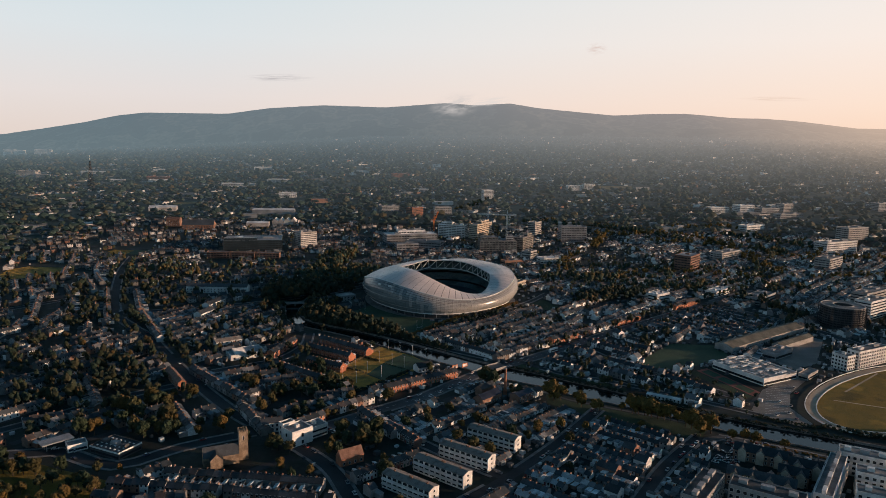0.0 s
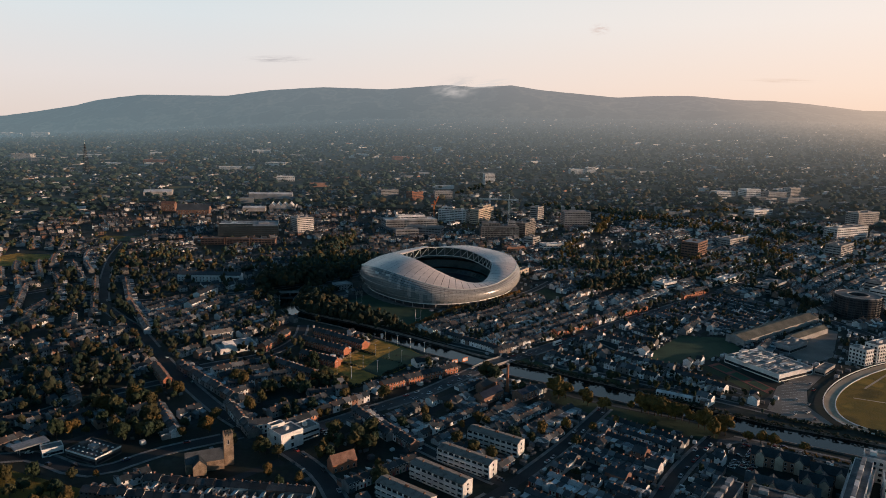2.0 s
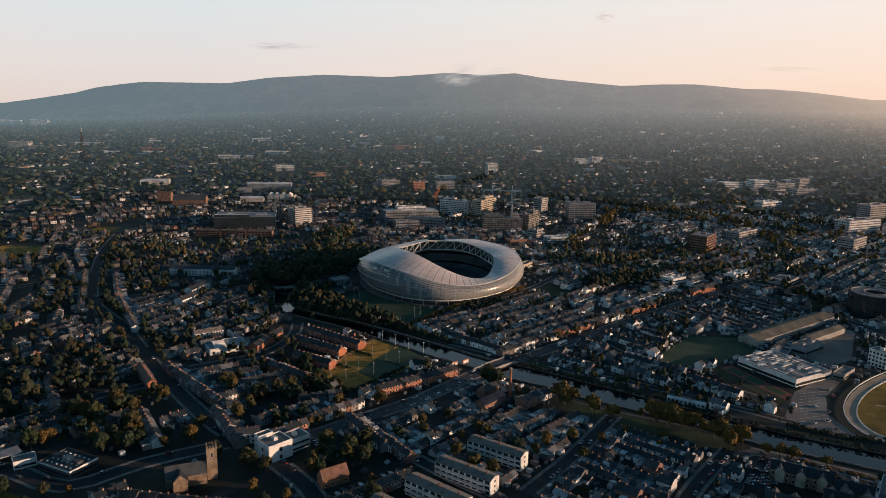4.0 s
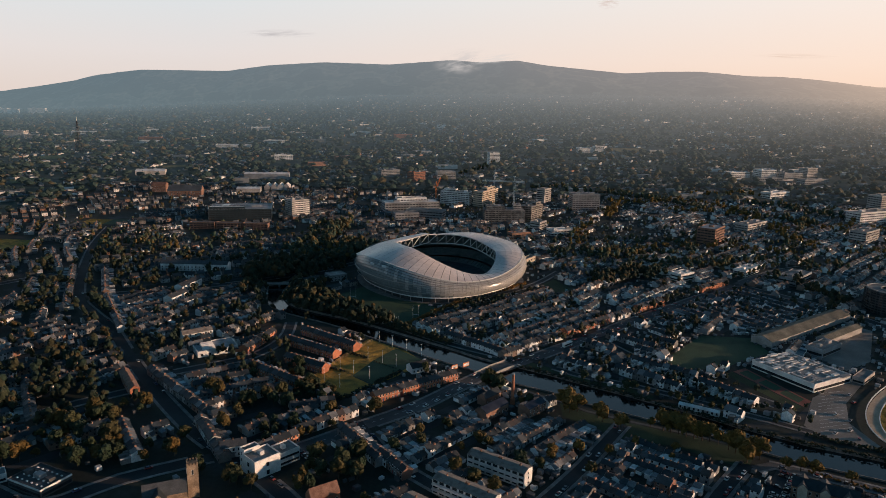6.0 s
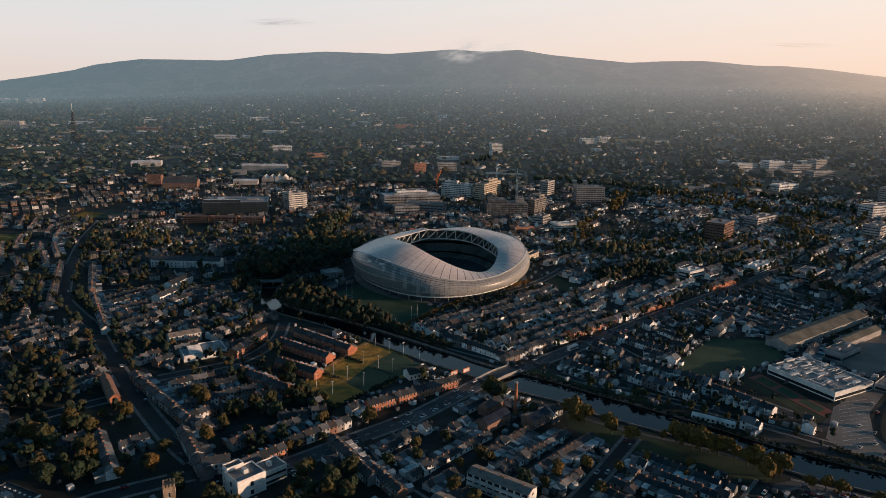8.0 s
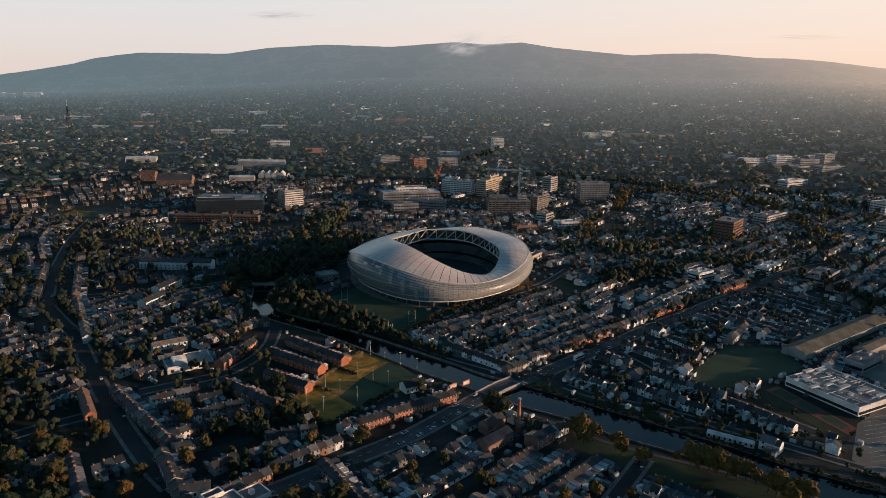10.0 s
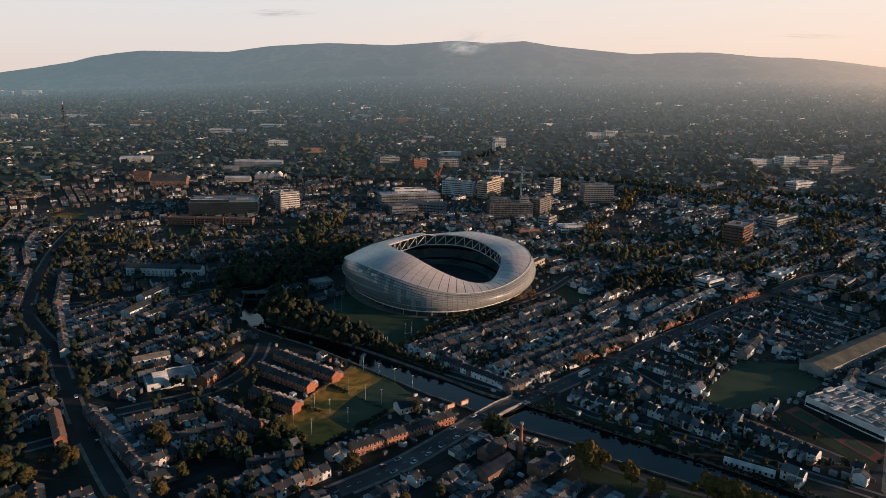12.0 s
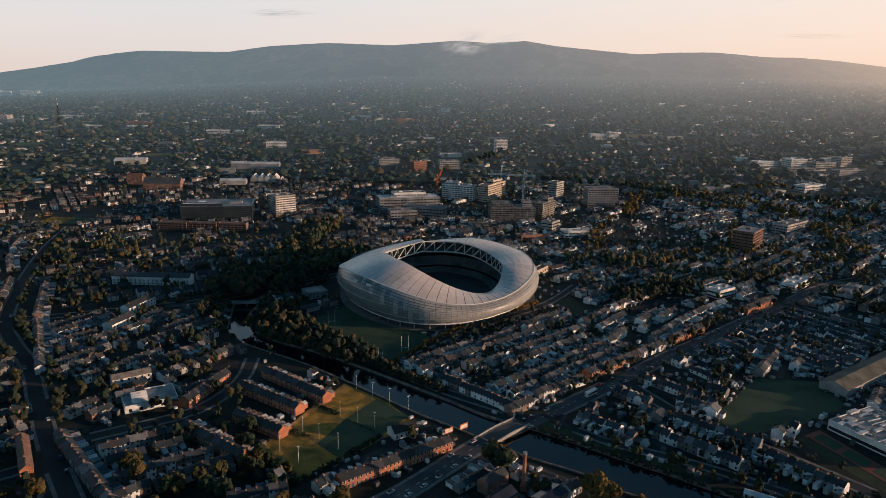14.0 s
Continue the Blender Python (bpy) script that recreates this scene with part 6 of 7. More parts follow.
tagged(new("road", side.mesh("road", "asphalt")), "narrow dark asphalt side streets", "road", kind="structure")

FOCUS = (-20.0, 300.0)
LIMIT = {"terraced_house": 100, "brick_house": 84, "cottage": 92, "villa": 8}
WALLS = {"terraced_house": "render_house", "brick_house": "brick", "cottage": "render_house", "villa": "render_house"}
LABELS = {"terraced_house": "two-storey terraced house with slate roof and brick chimney", "brick_house": "red-brick terraced house with slate roof", "cottage": "small single-storey terraced cottage with slate roof", "villa": "detached two-storey house with pitched roof"}
CATS = {"terraced_house": "house", "brick_house": "house", "cottage": "cottage", "villa": "house"}
houses.sort(key=lambda q: (q[1] - FOCUS[0]) ** 2 + (q[2] - FOCUS[1]) ** 2)
rest = {k: [] for k in HOUSE}
count = dict.fromkeys(HOUSE, 0)
models = {}
for kind, x, y, ang, st_ in houses:
    if count[kind] >= LIMIT[kind]:
        rest[kind].append((x, y, ang, st_))
        continue
    count[kind] += 1
    if kind not in models:
        wall, roof, ext, eroof, wins, dr, w, d, h, rh = house_parts(kind)
        root = tagged(new(kind if kind != "brick_house" else "terraced_house"), LABELS[kind], CATS[kind], group="houses of the near streets")
        part("wall", wall.mesh("wall", WALLS[kind]), root)
        part("roof", roof.mesh("roof", "cottage_roof" if kind == "cottage" else "slate"), root)
        o = len(ext.v)
        ext.v += eroof.v
        ext.f += [tuple(o + a for a in f) for f in eroof.f]
        ext.m += [1] * len(eroof.f)
        part("back_extension", ext.mesh("back_extension", WALLS[kind], "ext_roof"), root)
        part("chimney", CHIMNEY(), root, m=Matrix.Translation((w / 2 - 0.5, 0, h + rh - 0.45)))
        win = win_mesh(1.05, 1.45, "window")
        for wx, wy, wz, turn in wins:
            if wy < 0:
                part("window", win, root, m=pose(wx, wy, wz, 0, 0, turn))
        sh = Shell()
        sh.box(-0.5, 0.5, -0.08, 0.05, 0.0, 2.1, 0, True)
        part("door", sh.mesh("door", "door"), root, m=Matrix.Translation(dr))
        root.matrix_basis = place(x, y, ang, float(terrain(x, y)))
        models[kind] = root
    else:
        copy_thing(models[kind], place(x, y, ang, float(terrain(x, y))))
pieces = []
for kind, rows, pale in [(k, [q for q in r if (q[0] > -85) == p], p) for k, r in rest.items() for p in (False, True)]:
    if not rows:
        continue
    wall, roof, ext, eroof, wins, dr, w, d, h, rh = house_parts(kind)
    t = Shell()
    t.v, t.f, t.m = list(wall.v), list(wall.f), list(wall.m)
    for other, k in ((ext, 0), (roof, 1), (eroof, 5)):
        o = len(t.v)
        t.v += other.v
        t.f += [tuple(o + a for a in f) for f in other.f]
        t.m += [k] * len(other.f)
    for wx, wy, wz, turn in wins:
        y0, y1 = (wy - 0.08, wy + 0.05) if wy < 0 else (wy - 0.05, wy + 0.08)
        t.box(wx - 0.5, wx + 0.5, y0, y1, wz, wz + 1.4, 2)
    t.box(w / 2 - 0.8, w / 2 - 0.15, -0.6, 0.6, h + rh - 1.0, h + rh + 0.9, 3)
    rows = np.array(rows)
    sz = np.stack([rows[:, 3], np.ones(len(rows)), rng.uniform(0.9, 1.1, len(rows))], -1)
    wallk = 4 if kind == "brick_house" else 6 if pale else 0
    v_, t_, k_ = t.tris()
    k_ = np.where(k_ == 0, wallk, k_)
    pieces.append(scatter((v_, t_, k_), np.stack([rows[:, 0], rows[:, 1], terrain(rows[:, 0], rows[:, 1])], -1), np.radians(rows[:, 2]), sz))
V_, T_, K_ = joined(pieces)
tagged(new("house_rows", stuff_mesh("house_rows", V_, T_, K_, "render_island", "slate_i", "glass", "chimney_brick", "brick_i", "ext_roof_i", "render_pale")), "streets of terraced and detached houses with slate roofs", "houses", kind="stuff")

# sheds, glasshouses and lean-tos in the yards
sx, sy = rng.uniform(GX, GX + 1438, 60000), GY + 1158 * rng.random(60000) ** 1.4
ii, jj = ((sx - GX) / CELL).astype(int), ((sy - GY) / CELL).astype(int)
ok = (taken[ii, jj] == 0) | ((taken[ii, jj] == 7) & (rng.random(len(sx)) < np.where((sy < 480) & (sx > -10), 0.75, np.where(sx < -10, 0.06, 0.25))))
ok &= rng.random(len(sx)) < np.where(sx < -130, 0.03, np.where((sx < 5) & (sy < 500), 0.08, np.where(sy < 760, 0.85, 0.35)))
ok &= ~((sx > 140) & (sx < 340) & (sy > 440) & (sy < 562) & (rng.random(len(sx)) < 0.85))
sx, sy = sx[ok], sy[ok]
shed = Shell()
shed.box(-0.5, 0.5, -0.5, 0.5, -0.2, 1.0, 0)
n = len(sx)
V_, T_, K_ = scatter(shed.tris(), np.stack([sx, sy, terrain(sx, sy)], -1), np.radians(rng.choice([50.0, -38.0, -36.0, 48.0], n) + rng.normal(size=n) * 3), np.stack([rng.uniform(1.2, 4.0, n), rng.uniform(1.0, 3.4, n), rng.uniform(1.2, 2.5, n)], -1))
tagged(new("garden_sheds", stuff_mesh("garden_sheds", V_, T_, K_, "ext_roof_i")), "small sheds and lean-tos in back yards", "sheds", kind="stuff")

# ---------------------------------------------------------------- trees
def icosphere(sub):
    bm = bmesh.new()
    bmesh.ops.create_icosphere(bm, subdivisions=sub, radius=1.0)
    V = np.array([v.co[:] for v in bm.verts])
    T = np.array([[v.index for v in f.verts] for f in bm.faces])
    bm.free()
    return V, T


ICO1, ICO2 = icosphere(1), icosphere(2)


def crown_arrays(r, lobes, ico, leaves, tall=1.0):
    """An uneven crown of lobes with loose leaf clumps round them; unit size is about r."""
    V, T, o = [], [], 0
    cs = []
    for i in range(lobes):
        a, u = r.uniform(0, 6.283), r.uniform(-0.75, 1.0)
        q = math.sqrt(max(0, 1 - u * u)) * r.uniform(0.35, 0.72)
        c = np.array([q * math.cos(a), q * math.sin(a), u * 0.62 * tall])
        rad = r.uniform(0.30, 0.52)
        cs.append((c, rad))
        v = ico[0] * rad * r.uniform(0.72, 1.22, (len(ico[0]), 1)) + c
        V.append(v), T.append(ico[1] + o)
        o += len(v)
    for i in range(leaves):
        c, rad = cs[r.integers(len(cs))]
        d = r.normal(size=3)
        d /= np.linalg.norm(d)
        p = c + d * rad * r.uniform(0.95, 1.25)
        e1, e2 = r.normal(size=3) * 0.085, r.normal(size=3) * 0.085
        V.append(np.array([p - e1, p + e2, p + e1, p - e2]))
        T.append(np.array([[0, 1, 2], [0, 2, 3]]) + o)
        o += 4
    return np.concatenate(V), np.concatenate(T)


def trunk_mesh():
    sh = Shell()
    sh.tube(0, 0, -0.3, 3.2, 0.28, 0.18, 7)
    for k in range(4):
        a = 1.57 * k + 0.4
        sh.bar((0, 0, 2.4), (1.5 * math.cos(a), 1.5 * math.sin(a), 4.6), 0.09)
    return sh.mesh("trunk", "bark")


TRUNK = trunk_mesh()
CROWNS = []
for i in range(7):
    v, t = crown_arrays(rng, 11, ICO2, 260, 0.9 + 0.1 * (i % 3))
    CROWNS.append(stuff_mesh("crown", v * np.array([3.6, 3.6, 3.6]) + np.array([0, 0, 5.2]), t, np.zeros(len(t), int), "leaf"))
GOLDEN = []
for me in CROWNS[:4]:
    GOLDEN.append(me.copy())
    GOLDEN[-1].materials[0] = M["leaf_gold"]
trees = []            # x, y, size


def plant(x, y, size):
    i, j = int((x - GX) / CELL), int((y - GY) / CELL)
    if 0 <= i < GN and 0 <= j < GM and taken[i, j] in (0, 8):
        trees.append((x, y, size))
        r = max(1, int(size))
        taken[max(0, i - r):i + r + 1, max(0, j - r):j + r + 1] = np.where(taken[max(0, i - r):i + r + 1, max(0, j - r):j + r + 1] == 0, 9, taken[max(0, i - r):i + r + 1, max(0, j - r):j + r + 1])


def grove(poly, n, lo, hi, any_ground=False):
    xs, ys = [p[0] for p in poly], [p[1] for p in poly]
    for _ in range(n * 3):
        x, y = rng.uniform(min(xs), max(xs)), rng.uniform(min(ys), max(ys))
        if inside(poly, x, y) and n > 0:
            n -= 1
            if any_ground:
                trees.append((x, y, rng.uniform(lo, hi)))
            else:
                plant(x, y, rng.uniform(lo, hi))


# riverside trees, the wood by the upper river, the park round the church
for x, y, s in ((46, 500, 1.5), (50, 497, 1.7), (54, 494, 1.5), (49, 492, 1.3), (66, 487, 1.2), (68, 482, 1.3), (77, 472, 1.2), (80, 476, 0.9), (96, 478, 0.8), (103, 475, 1.4), (107, 473, 1.6), (111, 471, 1.6), (115, 469, 1.7), (119, 467, 1.5), (123, 465, 1.3), (127, 464, 1.3), (131, 461, 0.9), (135, 455, 1.3), (138, 452, 1.4), (142, 447, 1.6), (146, 449, 1.5), (149, 446, 1.5), (141, 442, 1.4), (-2, 521, 1.6), (3, 516, 1.5), (160, 438, 0.9), (167, 436, 0.9), (174, 434, 0.9), (189, 427, 0.9)):
    trees.append((x, y, s))
grove([(-206, 760), (-209, 738), (-200, 712), (-184, 692), (-158, 674), (-128, 660), (-96, 641), (-84, 647), (-130, 682), (-162, 712), (-176, 740)], 190, 1.1, 1.8, True)
for x, y in BANK_S:
    if -204 < x < -96:
        for k in range(4):
            trees.append((x - 1.5 + rng.normal() * 2.2, y - 3.0 + rng.normal() * 2.2, rng.uniform(1.0, 1.7)))
for x, y in ((-221, 696), (-226, 704), (-224, 712), (-229, 719), (-231, 728), (-229, 736), (-234, 744), (-216, 688), (-210, 679), (-201, 671)):
    trees.append((x - 2 + rng.normal(), y - 2 + rng.normal(), rng.uniform(0.9, 1.4)))
grove([(-90, 634), (-34, 600), (-38, 606), (-84, 645)], 60, 0.6, 1.0, True)
# trees down both sides of the avenue and of the old main road
for line, off, y0, y1, step_, lo, hi in ((AVENUE, -9.5, 600, 900, 9, 0.7, 1.3), (AVENUE, 9.0, 640, 900, 22, 0.6, 1.0), (MAIN, 9, 520, 1000, 12, 0.8, 1.4), (MAIN, -9, 520, 1000, 12, 0.8, 1.4)):
    run = 0.0
    for (xa, ya), (xb, yb) in zip(line, line[1:]):
        L = math.hypot(xb - xa, yb - ya)
        run += L
        if run > step_ and y0 < ya < y1:
            run = 0.0
            if rng.random() < 0.75:
                trees.append((xa + off * (yb - ya) / L + rng.normal(), ya - off * (xb - xa) / L + rng.normal(), rng.uniform(lo, hi)))
grove([(-232, 800), (-180, 800), (-150, 880), (-120, 935), (-196, 960)], 120, 1.3, 2.0, True)
grove([(-262, 800), (-241, 770), (-234, 728), (-250, 700), (-262, 770)], 24, 1.1, 1.7, True)
grove([(-262, 760), (-226, 764), (-222, 774), (-221, 786), (-262, 782)], 34, 2.0, 2.6, True)
grove([(-268, 782), (-221, 786), (-221, 850), (-262, 840)], 50, 1.5, 2.1, True)
grove([(-211, 764), (-196, 764), (-198, 840), (-212, 830)], 22, 1.4, 2.0, True)
grove([(-254, 880), (-234, 860), (-226, 960), (-244, 1080), (-270, 1060)], 40, 1.2, 1.8, True)
grove([(-95, 385), (-60, 400), (-62, 425), (-98, 425)], 26, 0.9, 1.4)
grove([(-138, 385), (-120, 380), (-110, 392), (-128, 396)], 8, 0.9, 1.4)
grove([(-178, 392), (-150, 400), (-190, 425), (-215, 415)], 14, 0.8, 1.2)
grove([(-128, 490), (-104, 486), (-98, 494), (-124, 516)], 18, 0.6, 1.0)
grove([(-330, 350), (-262, 355), (-206, 340), (-206, 300), (-330, 298)], 24, 0.8, 1.2, True)
grove([(160, 600), (170, 590), (190, 608), (166, 604)], 10, 0.6, 1.0)
grove([(135, 640), (142, 628), (190, 698), (184, 706)], 24, 0.7, 1.1, True)
grove([(270, 690), (340, 720), (360, 800), (300, 790)], 40, 0.8, 1.3)
grove([(70, 880), (420, 915), (420, 945), (66, 925)], 70, 0.8, 1.4, True)
grove([(100, 800), (190, 850), (176, 872), (90, 830)], 60, 0.9, 1.6, True)
grove([(80, 1010), (420, 1030), (420, 1060), (80, 1050)], 60, 0.8, 1.4, True)
grove([(GX, GY), (GX + 1438, GY), (GX + 1438, GY + 1158), (GX, GY + 1158)], 2700, 0.5, 1.2)
grove([(-758, 400), (-190, 400), (-240, 560), (-240, 1000), (-758, 1000)], 560, 0.8, 1.7)
grove([(-345, 420), (-250, 430), (-262, 545), (-330, 560)], 130, 1.0, 1.8)
grove([(-300, 380), (-180, 400), (-240, 480), (-340, 470)], 60, 0.9, 1.6)
grove([(-60, 430), (-20, 500), (40, 500), (40, 440), (10, 390)], 40, 0.7, 1.2)
grove([(-420, 600), (-240, 770), (-240, 1000), (-500, 905)], 330, 0.9, 1.7)


def belt(pts, apart, wide, lo, hi):
    """A line of trees, uneven in place and size."""
    for (xa, ya), (xb, yb) in zip(pts, pts[1:]):
        L = math.hypot(xb - xa, yb - ya)
        for k in range(int(L / apart)):
            t = (k + rng.random()) * apart / L
            trees.append((xa + (xb - xa) * t + rng.normal() * wide, ya + (yb - ya) * t + rng.normal() * wide, rng.uniform(lo, hi)))


grove([(-420, 400), (-200, 400), (-240, 500), (-300, 600), (-440, 600)], 90, 0.8, 1.4)
grove([(-245, 500), (-130, 420), (-126, 520), (-170, 600), (-225, 690), (-300, 600)], 170, 0.7, 1.4)
grove([(-130, 420), (-60, 470), (-98, 492), (-126, 512)], 60, 0.6, 1.0)
grove([(-76, 638), (0, 584), (110, 672), (64, 740), (36, 776), (-6, 742)], 330, 0.5, 0.9)
grove([(20, 566), (186, 480), (206, 520), (142, 628), (96, 650)], 260, 0.5, 0.9)
grove([(112, 676), (146, 636), (190, 702), (312, 748), (250, 828)], 200, 0.5, 0.9)
belt([(60, 1480), (202, 1442), (287, 1384), (368, 1289)], 5, 5, 1.2, 2.0)
belt([(395, 1295), (444, 1239), (500, 1190)], 5, 5, 1.2, 2.0)
belt([(370, 987), (399, 1058), (442, 1128), (513, 1274)], 12, 4, 1.2, 1.8)
belt([(65, 955), (137, 972), (223, 967), (342, 948), (430, 930)], 6, 3, 0.8, 1.4)
belt([(152, 915), (233, 897), (290, 924)], 4, 4, 1.0, 1.7)
belt([(65, 935), (105, 961), (130, 923), (178, 954)], 4, 5, 1.2, 2.0)
belt([(-95, 1628), (-6, 1824)], 9, 4, 1.2, 1.8)
belt([(106, 805), (163, 886)], 4, 4, 1.0, 1.6)
belt([(300, 850), (327, 840), (332, 800), (345, 760)], 4, 4, 1.0, 1.8)
belt([(440, 1380), (499, 1365), (560, 1262)], 5, 5, 1.3, 2.0)
belt([(240, 960), (250, 1000), (320, 1180)], 8, 3, 1.0, 1.6)
belt([(-230, 1090), (-226, 960), (-224, 860)], 3.5, 6, 1.2, 2.0)
grove([(-330, 350), (-262, 355), (-206, 340), (-206, 300), (-330, 298)], 50, 0.6, 1.1, True)
green = len(trees)
belt([(177, 1205), (208, 1345), (274, 1348), (325, 1382), (378, 1351)], 7, 5, 1.1, 1.8)
belt([(357, 1452), (442, 1467), (507, 1479)], 7, 6, 1.1, 1.8)
belt([(425, 1028), (413, 1055), (414, 1118), (413, 1267), (378, 1351)], 8, 5, 1.1, 1.8)
belt([(519, 1152), (580, 1262), (622, 1348)], 13, 4, 0.9, 1.5)
belt([(450, 1180), (560, 1170), (680, 1190)], 8, 5, 0.9, 1.5)
belt([(460, 1010), (600, 1050)], 8, 5, 0.9, 1.5)
belt([(279, 1287), (413, 1267)], 9, 5, 1.0, 1.6)
belt([(180, 985), (250, 1010), (330, 1000), (400, 985)], 8, 5, 0.9, 1.5)
belt([(100, 1000), (120, 1100), (150, 1190)], 9, 5, 0.9, 1.5)
golden_belts = trees[green:]
del trees[green:]
trees.sort(key=lambda q: (q[0] - FOCUS[0]) ** 2 + (q[1] - FOCUS[1]) ** 2)
for i, (x, y, s) in enumerate(trees[:290]):
    k = i % len(CROWNS)
    z = float(terrain(x, y))
    m = pose(x, y, z, 0, 0, rng.uniform(0, 360)) @ Matrix.Diagonal((s, s, s * rng.uniform(0.85, 1.15), 1))
    root = tagged(new("tree"), "broad-leaved tree with an uneven autumn-tinged crown", "tree", group="trees of the near streets")
    root.matrix_basis = m
    part("trunk", TRUNK, root)
    # riverside crowns get the leaves with sunlight in their colour
    golden = 40 < x < 195 and 425 < y < 505
    part("crown", GOLDEN[k % 4] if golden else CROWNS[k], root, "leaves in painted low-sun gold" if golden else "")
pieces = []
far = np.array(trees[290:])
for i in range(6):
    v, t = crown_arrays(rng, 5, ICO1, 8)
    sel = far[i::6]
    s = sel[:, 2] * 3.7
    pieces.append(scatter((v + np.array([0, 0, 1.25]), t, np.zeros(len(t), int)), np.stack([sel[:, 0], sel[:, 1], terrain(sel[:, 0], sel[:, 1])], -1), rng.uniform(0, 6.28, len(sel)), np.stack([s, s, s * rng.uniform(0.9, 1.3, len(s))], -1)))
gold = np.array(golden_belts)
for i in range(4):
    v, t = crown_arrays(rng, 5, ICO1, 8)
    sel = gold[i::4]
    s = sel[:, 2] * 3.7
    pieces.append(scatter((v + np.array([0, 0, 1.25]), t, np.full(len(t), 2)), np.stack([sel[:, 0], sel[:, 1], terrain(sel[:, 0], sel[:, 1])], -1), rng.uniform(0, 6.28, len(sel)), np.stack([s, s, s * rng.uniform(0.9, 1.3, len(s))], -1)))
V_, T_, K_ = joined(pieces)
# crowns past 860 m take the leaves with haze in their colour
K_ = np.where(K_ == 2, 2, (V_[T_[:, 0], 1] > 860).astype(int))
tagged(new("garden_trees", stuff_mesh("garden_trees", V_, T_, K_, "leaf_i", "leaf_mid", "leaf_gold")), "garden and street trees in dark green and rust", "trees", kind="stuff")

# ---------------------------------------------------------------- suburbs out to the hills
def spread(n, y0, y1, power):
    """Chance places in the wedge of plain that the city fills, denser near."""
    u = rng.random(n)
    y = (y0 ** power + u * (y1 ** power - y0 ** power)) ** (1 / power)
    half = 0.80 * y + 200
    x = rng.uniform(-1, 1, n) * half - 0.08 * y
    ok = ~((x > GX) & (x < GX + 1440) & (y < GY + 1160))
    for bx, by, br_ in KEEP_OUT:
        ok &= (x - bx) ** 2 + (y - by) ** 2 > (br_ + 4) ** 2
    return x[ok], y[ok]


# open meadows among the far suburbs
for pts, wide, mt in (([(-980, 1385), (-929, 1425)], 60, "far_meadow"), ([(-794, 1647), (-748, 1675)], 40, "far_meadow_golden"), ([(-1440, 2479), (-1271, 2505)], 70, "far_meadow"), ([(-1184, 1757), (-1123, 1778)], 80, "far_meadow"), ([(-742, 2832), (-568, 2874)], 70, "far_meadow"), ([(333, 2186), (435, 2204)], 90, "far_meadow_golden")):
    line = [(pts[0][0] + (pts[1][0] - pts[0][0]) * k / 6, pts[0][1] + (pts[1][1] - pts[0][1]) * k / 6) for k in range(7)]
    ribbon("meadow", "open grass meadow in the far suburbs", line, wide, 0.8, mt, "grass")
    KEEP_OUT += [(x, y, wide / 2) for x, y in line]


def blotch(x, y, s, k):
    return np.array([noise.noise(Vector((a * s, b * s, k))) for a, b in zip(x, y)])


box = Shell()
wv, rv = gabled(1.0, 1.0, 0.62, 0.38, 0.04, 0.05)
box.v, box.f, box.m = list(wv.v), list(wv.f), list(wv.m)
o = len(box.v)
box.v += rv.v
box.f += [tuple(o + a for a in f) for f in rv.f[4:6]]
box.m += [1, 1]
HB = box.tris()
flat = Shell()
flat.box(-0.5, 0.5, -0.5, 0.5, -0.2, 1.0, 0)
FB = flat.tris()
pieces = []
# rows of houses with gardens and trees behind them; open country and parks between
cx, cy = spread(12500, 900, 4330, 1.42)
open_land = blotch(cx, cy * 1.5, 0.0030, 3.0)
keep = (open_land > rng.uniform(-0.26, 0.06, len(cx))) & (rng.random(len(cx)) < np.clip((4500 - cy) / 900, 0.2, 1))
cx, cy = cx[keep], cy[keep]
RX, RY, RA, RW, GX_, GY_ = [], [], [], [], [], []
for x, y in zip(cx, cy):
    a = radians(38 + 40 * noise.noise(Vector((x * 0.0008, y * 0.0008, 8.0)))) + (math.pi / 2 if rng.random() < 0.4 else 0)
    n = rng.integers(2, 7)
    w = rng.uniform(5.0, 9.0)
    for i in range(n):
        if rng.random() < 0.85:
            RX.append(x + (i - n / 2) * w * 1.04 * math.cos(a)), RY.append(y + (i - n / 2) * w * 1.04 * math.sin(a)), RA.append(a), RW.append(w)
    for off in (13.0, -12.0):
        for i in range(1):
            t = rng.uniform(-n / 2, n / 2) * w
            GX_.append(x + t * math.cos(a) - off * math.sin(a) + rng.normal() * 2), GY_.append(y + t * math.sin(a) + off * math.cos(a) + rng.normal() * 2)
RX, RY, RA, RW = map(np.array, (RX, RY, RA, RW))
RW = RW * (1 + 0.6 * np.clip((RY - 1900) / 1500, 0, 1))
pieces.append(scatter(HB, np.stack([RX, RY, terrain(RX, RY)], -1), RA, np.stack([RW, rng.uniform(6, 8.5, len(RW)), rng.uniform(4.5, 7.5, len(RW)) * (1 + 0.3 * np.clip((RY - 1900) / 1500, 0, 1))], -1)))
fx, fy = spread(420, 950, 4200, 1.5)
pieces.append(scatter(FB, np.stack([fx, fy, terrain(fx, fy)], -1), rng.uniform(0, 0.8, len(fx)), np.stack([rng.uniform(14, 50, len(fx)), rng.uniform(9, 18, len(fx)), rng.uniform(5, 11, len(fx))], -1)))
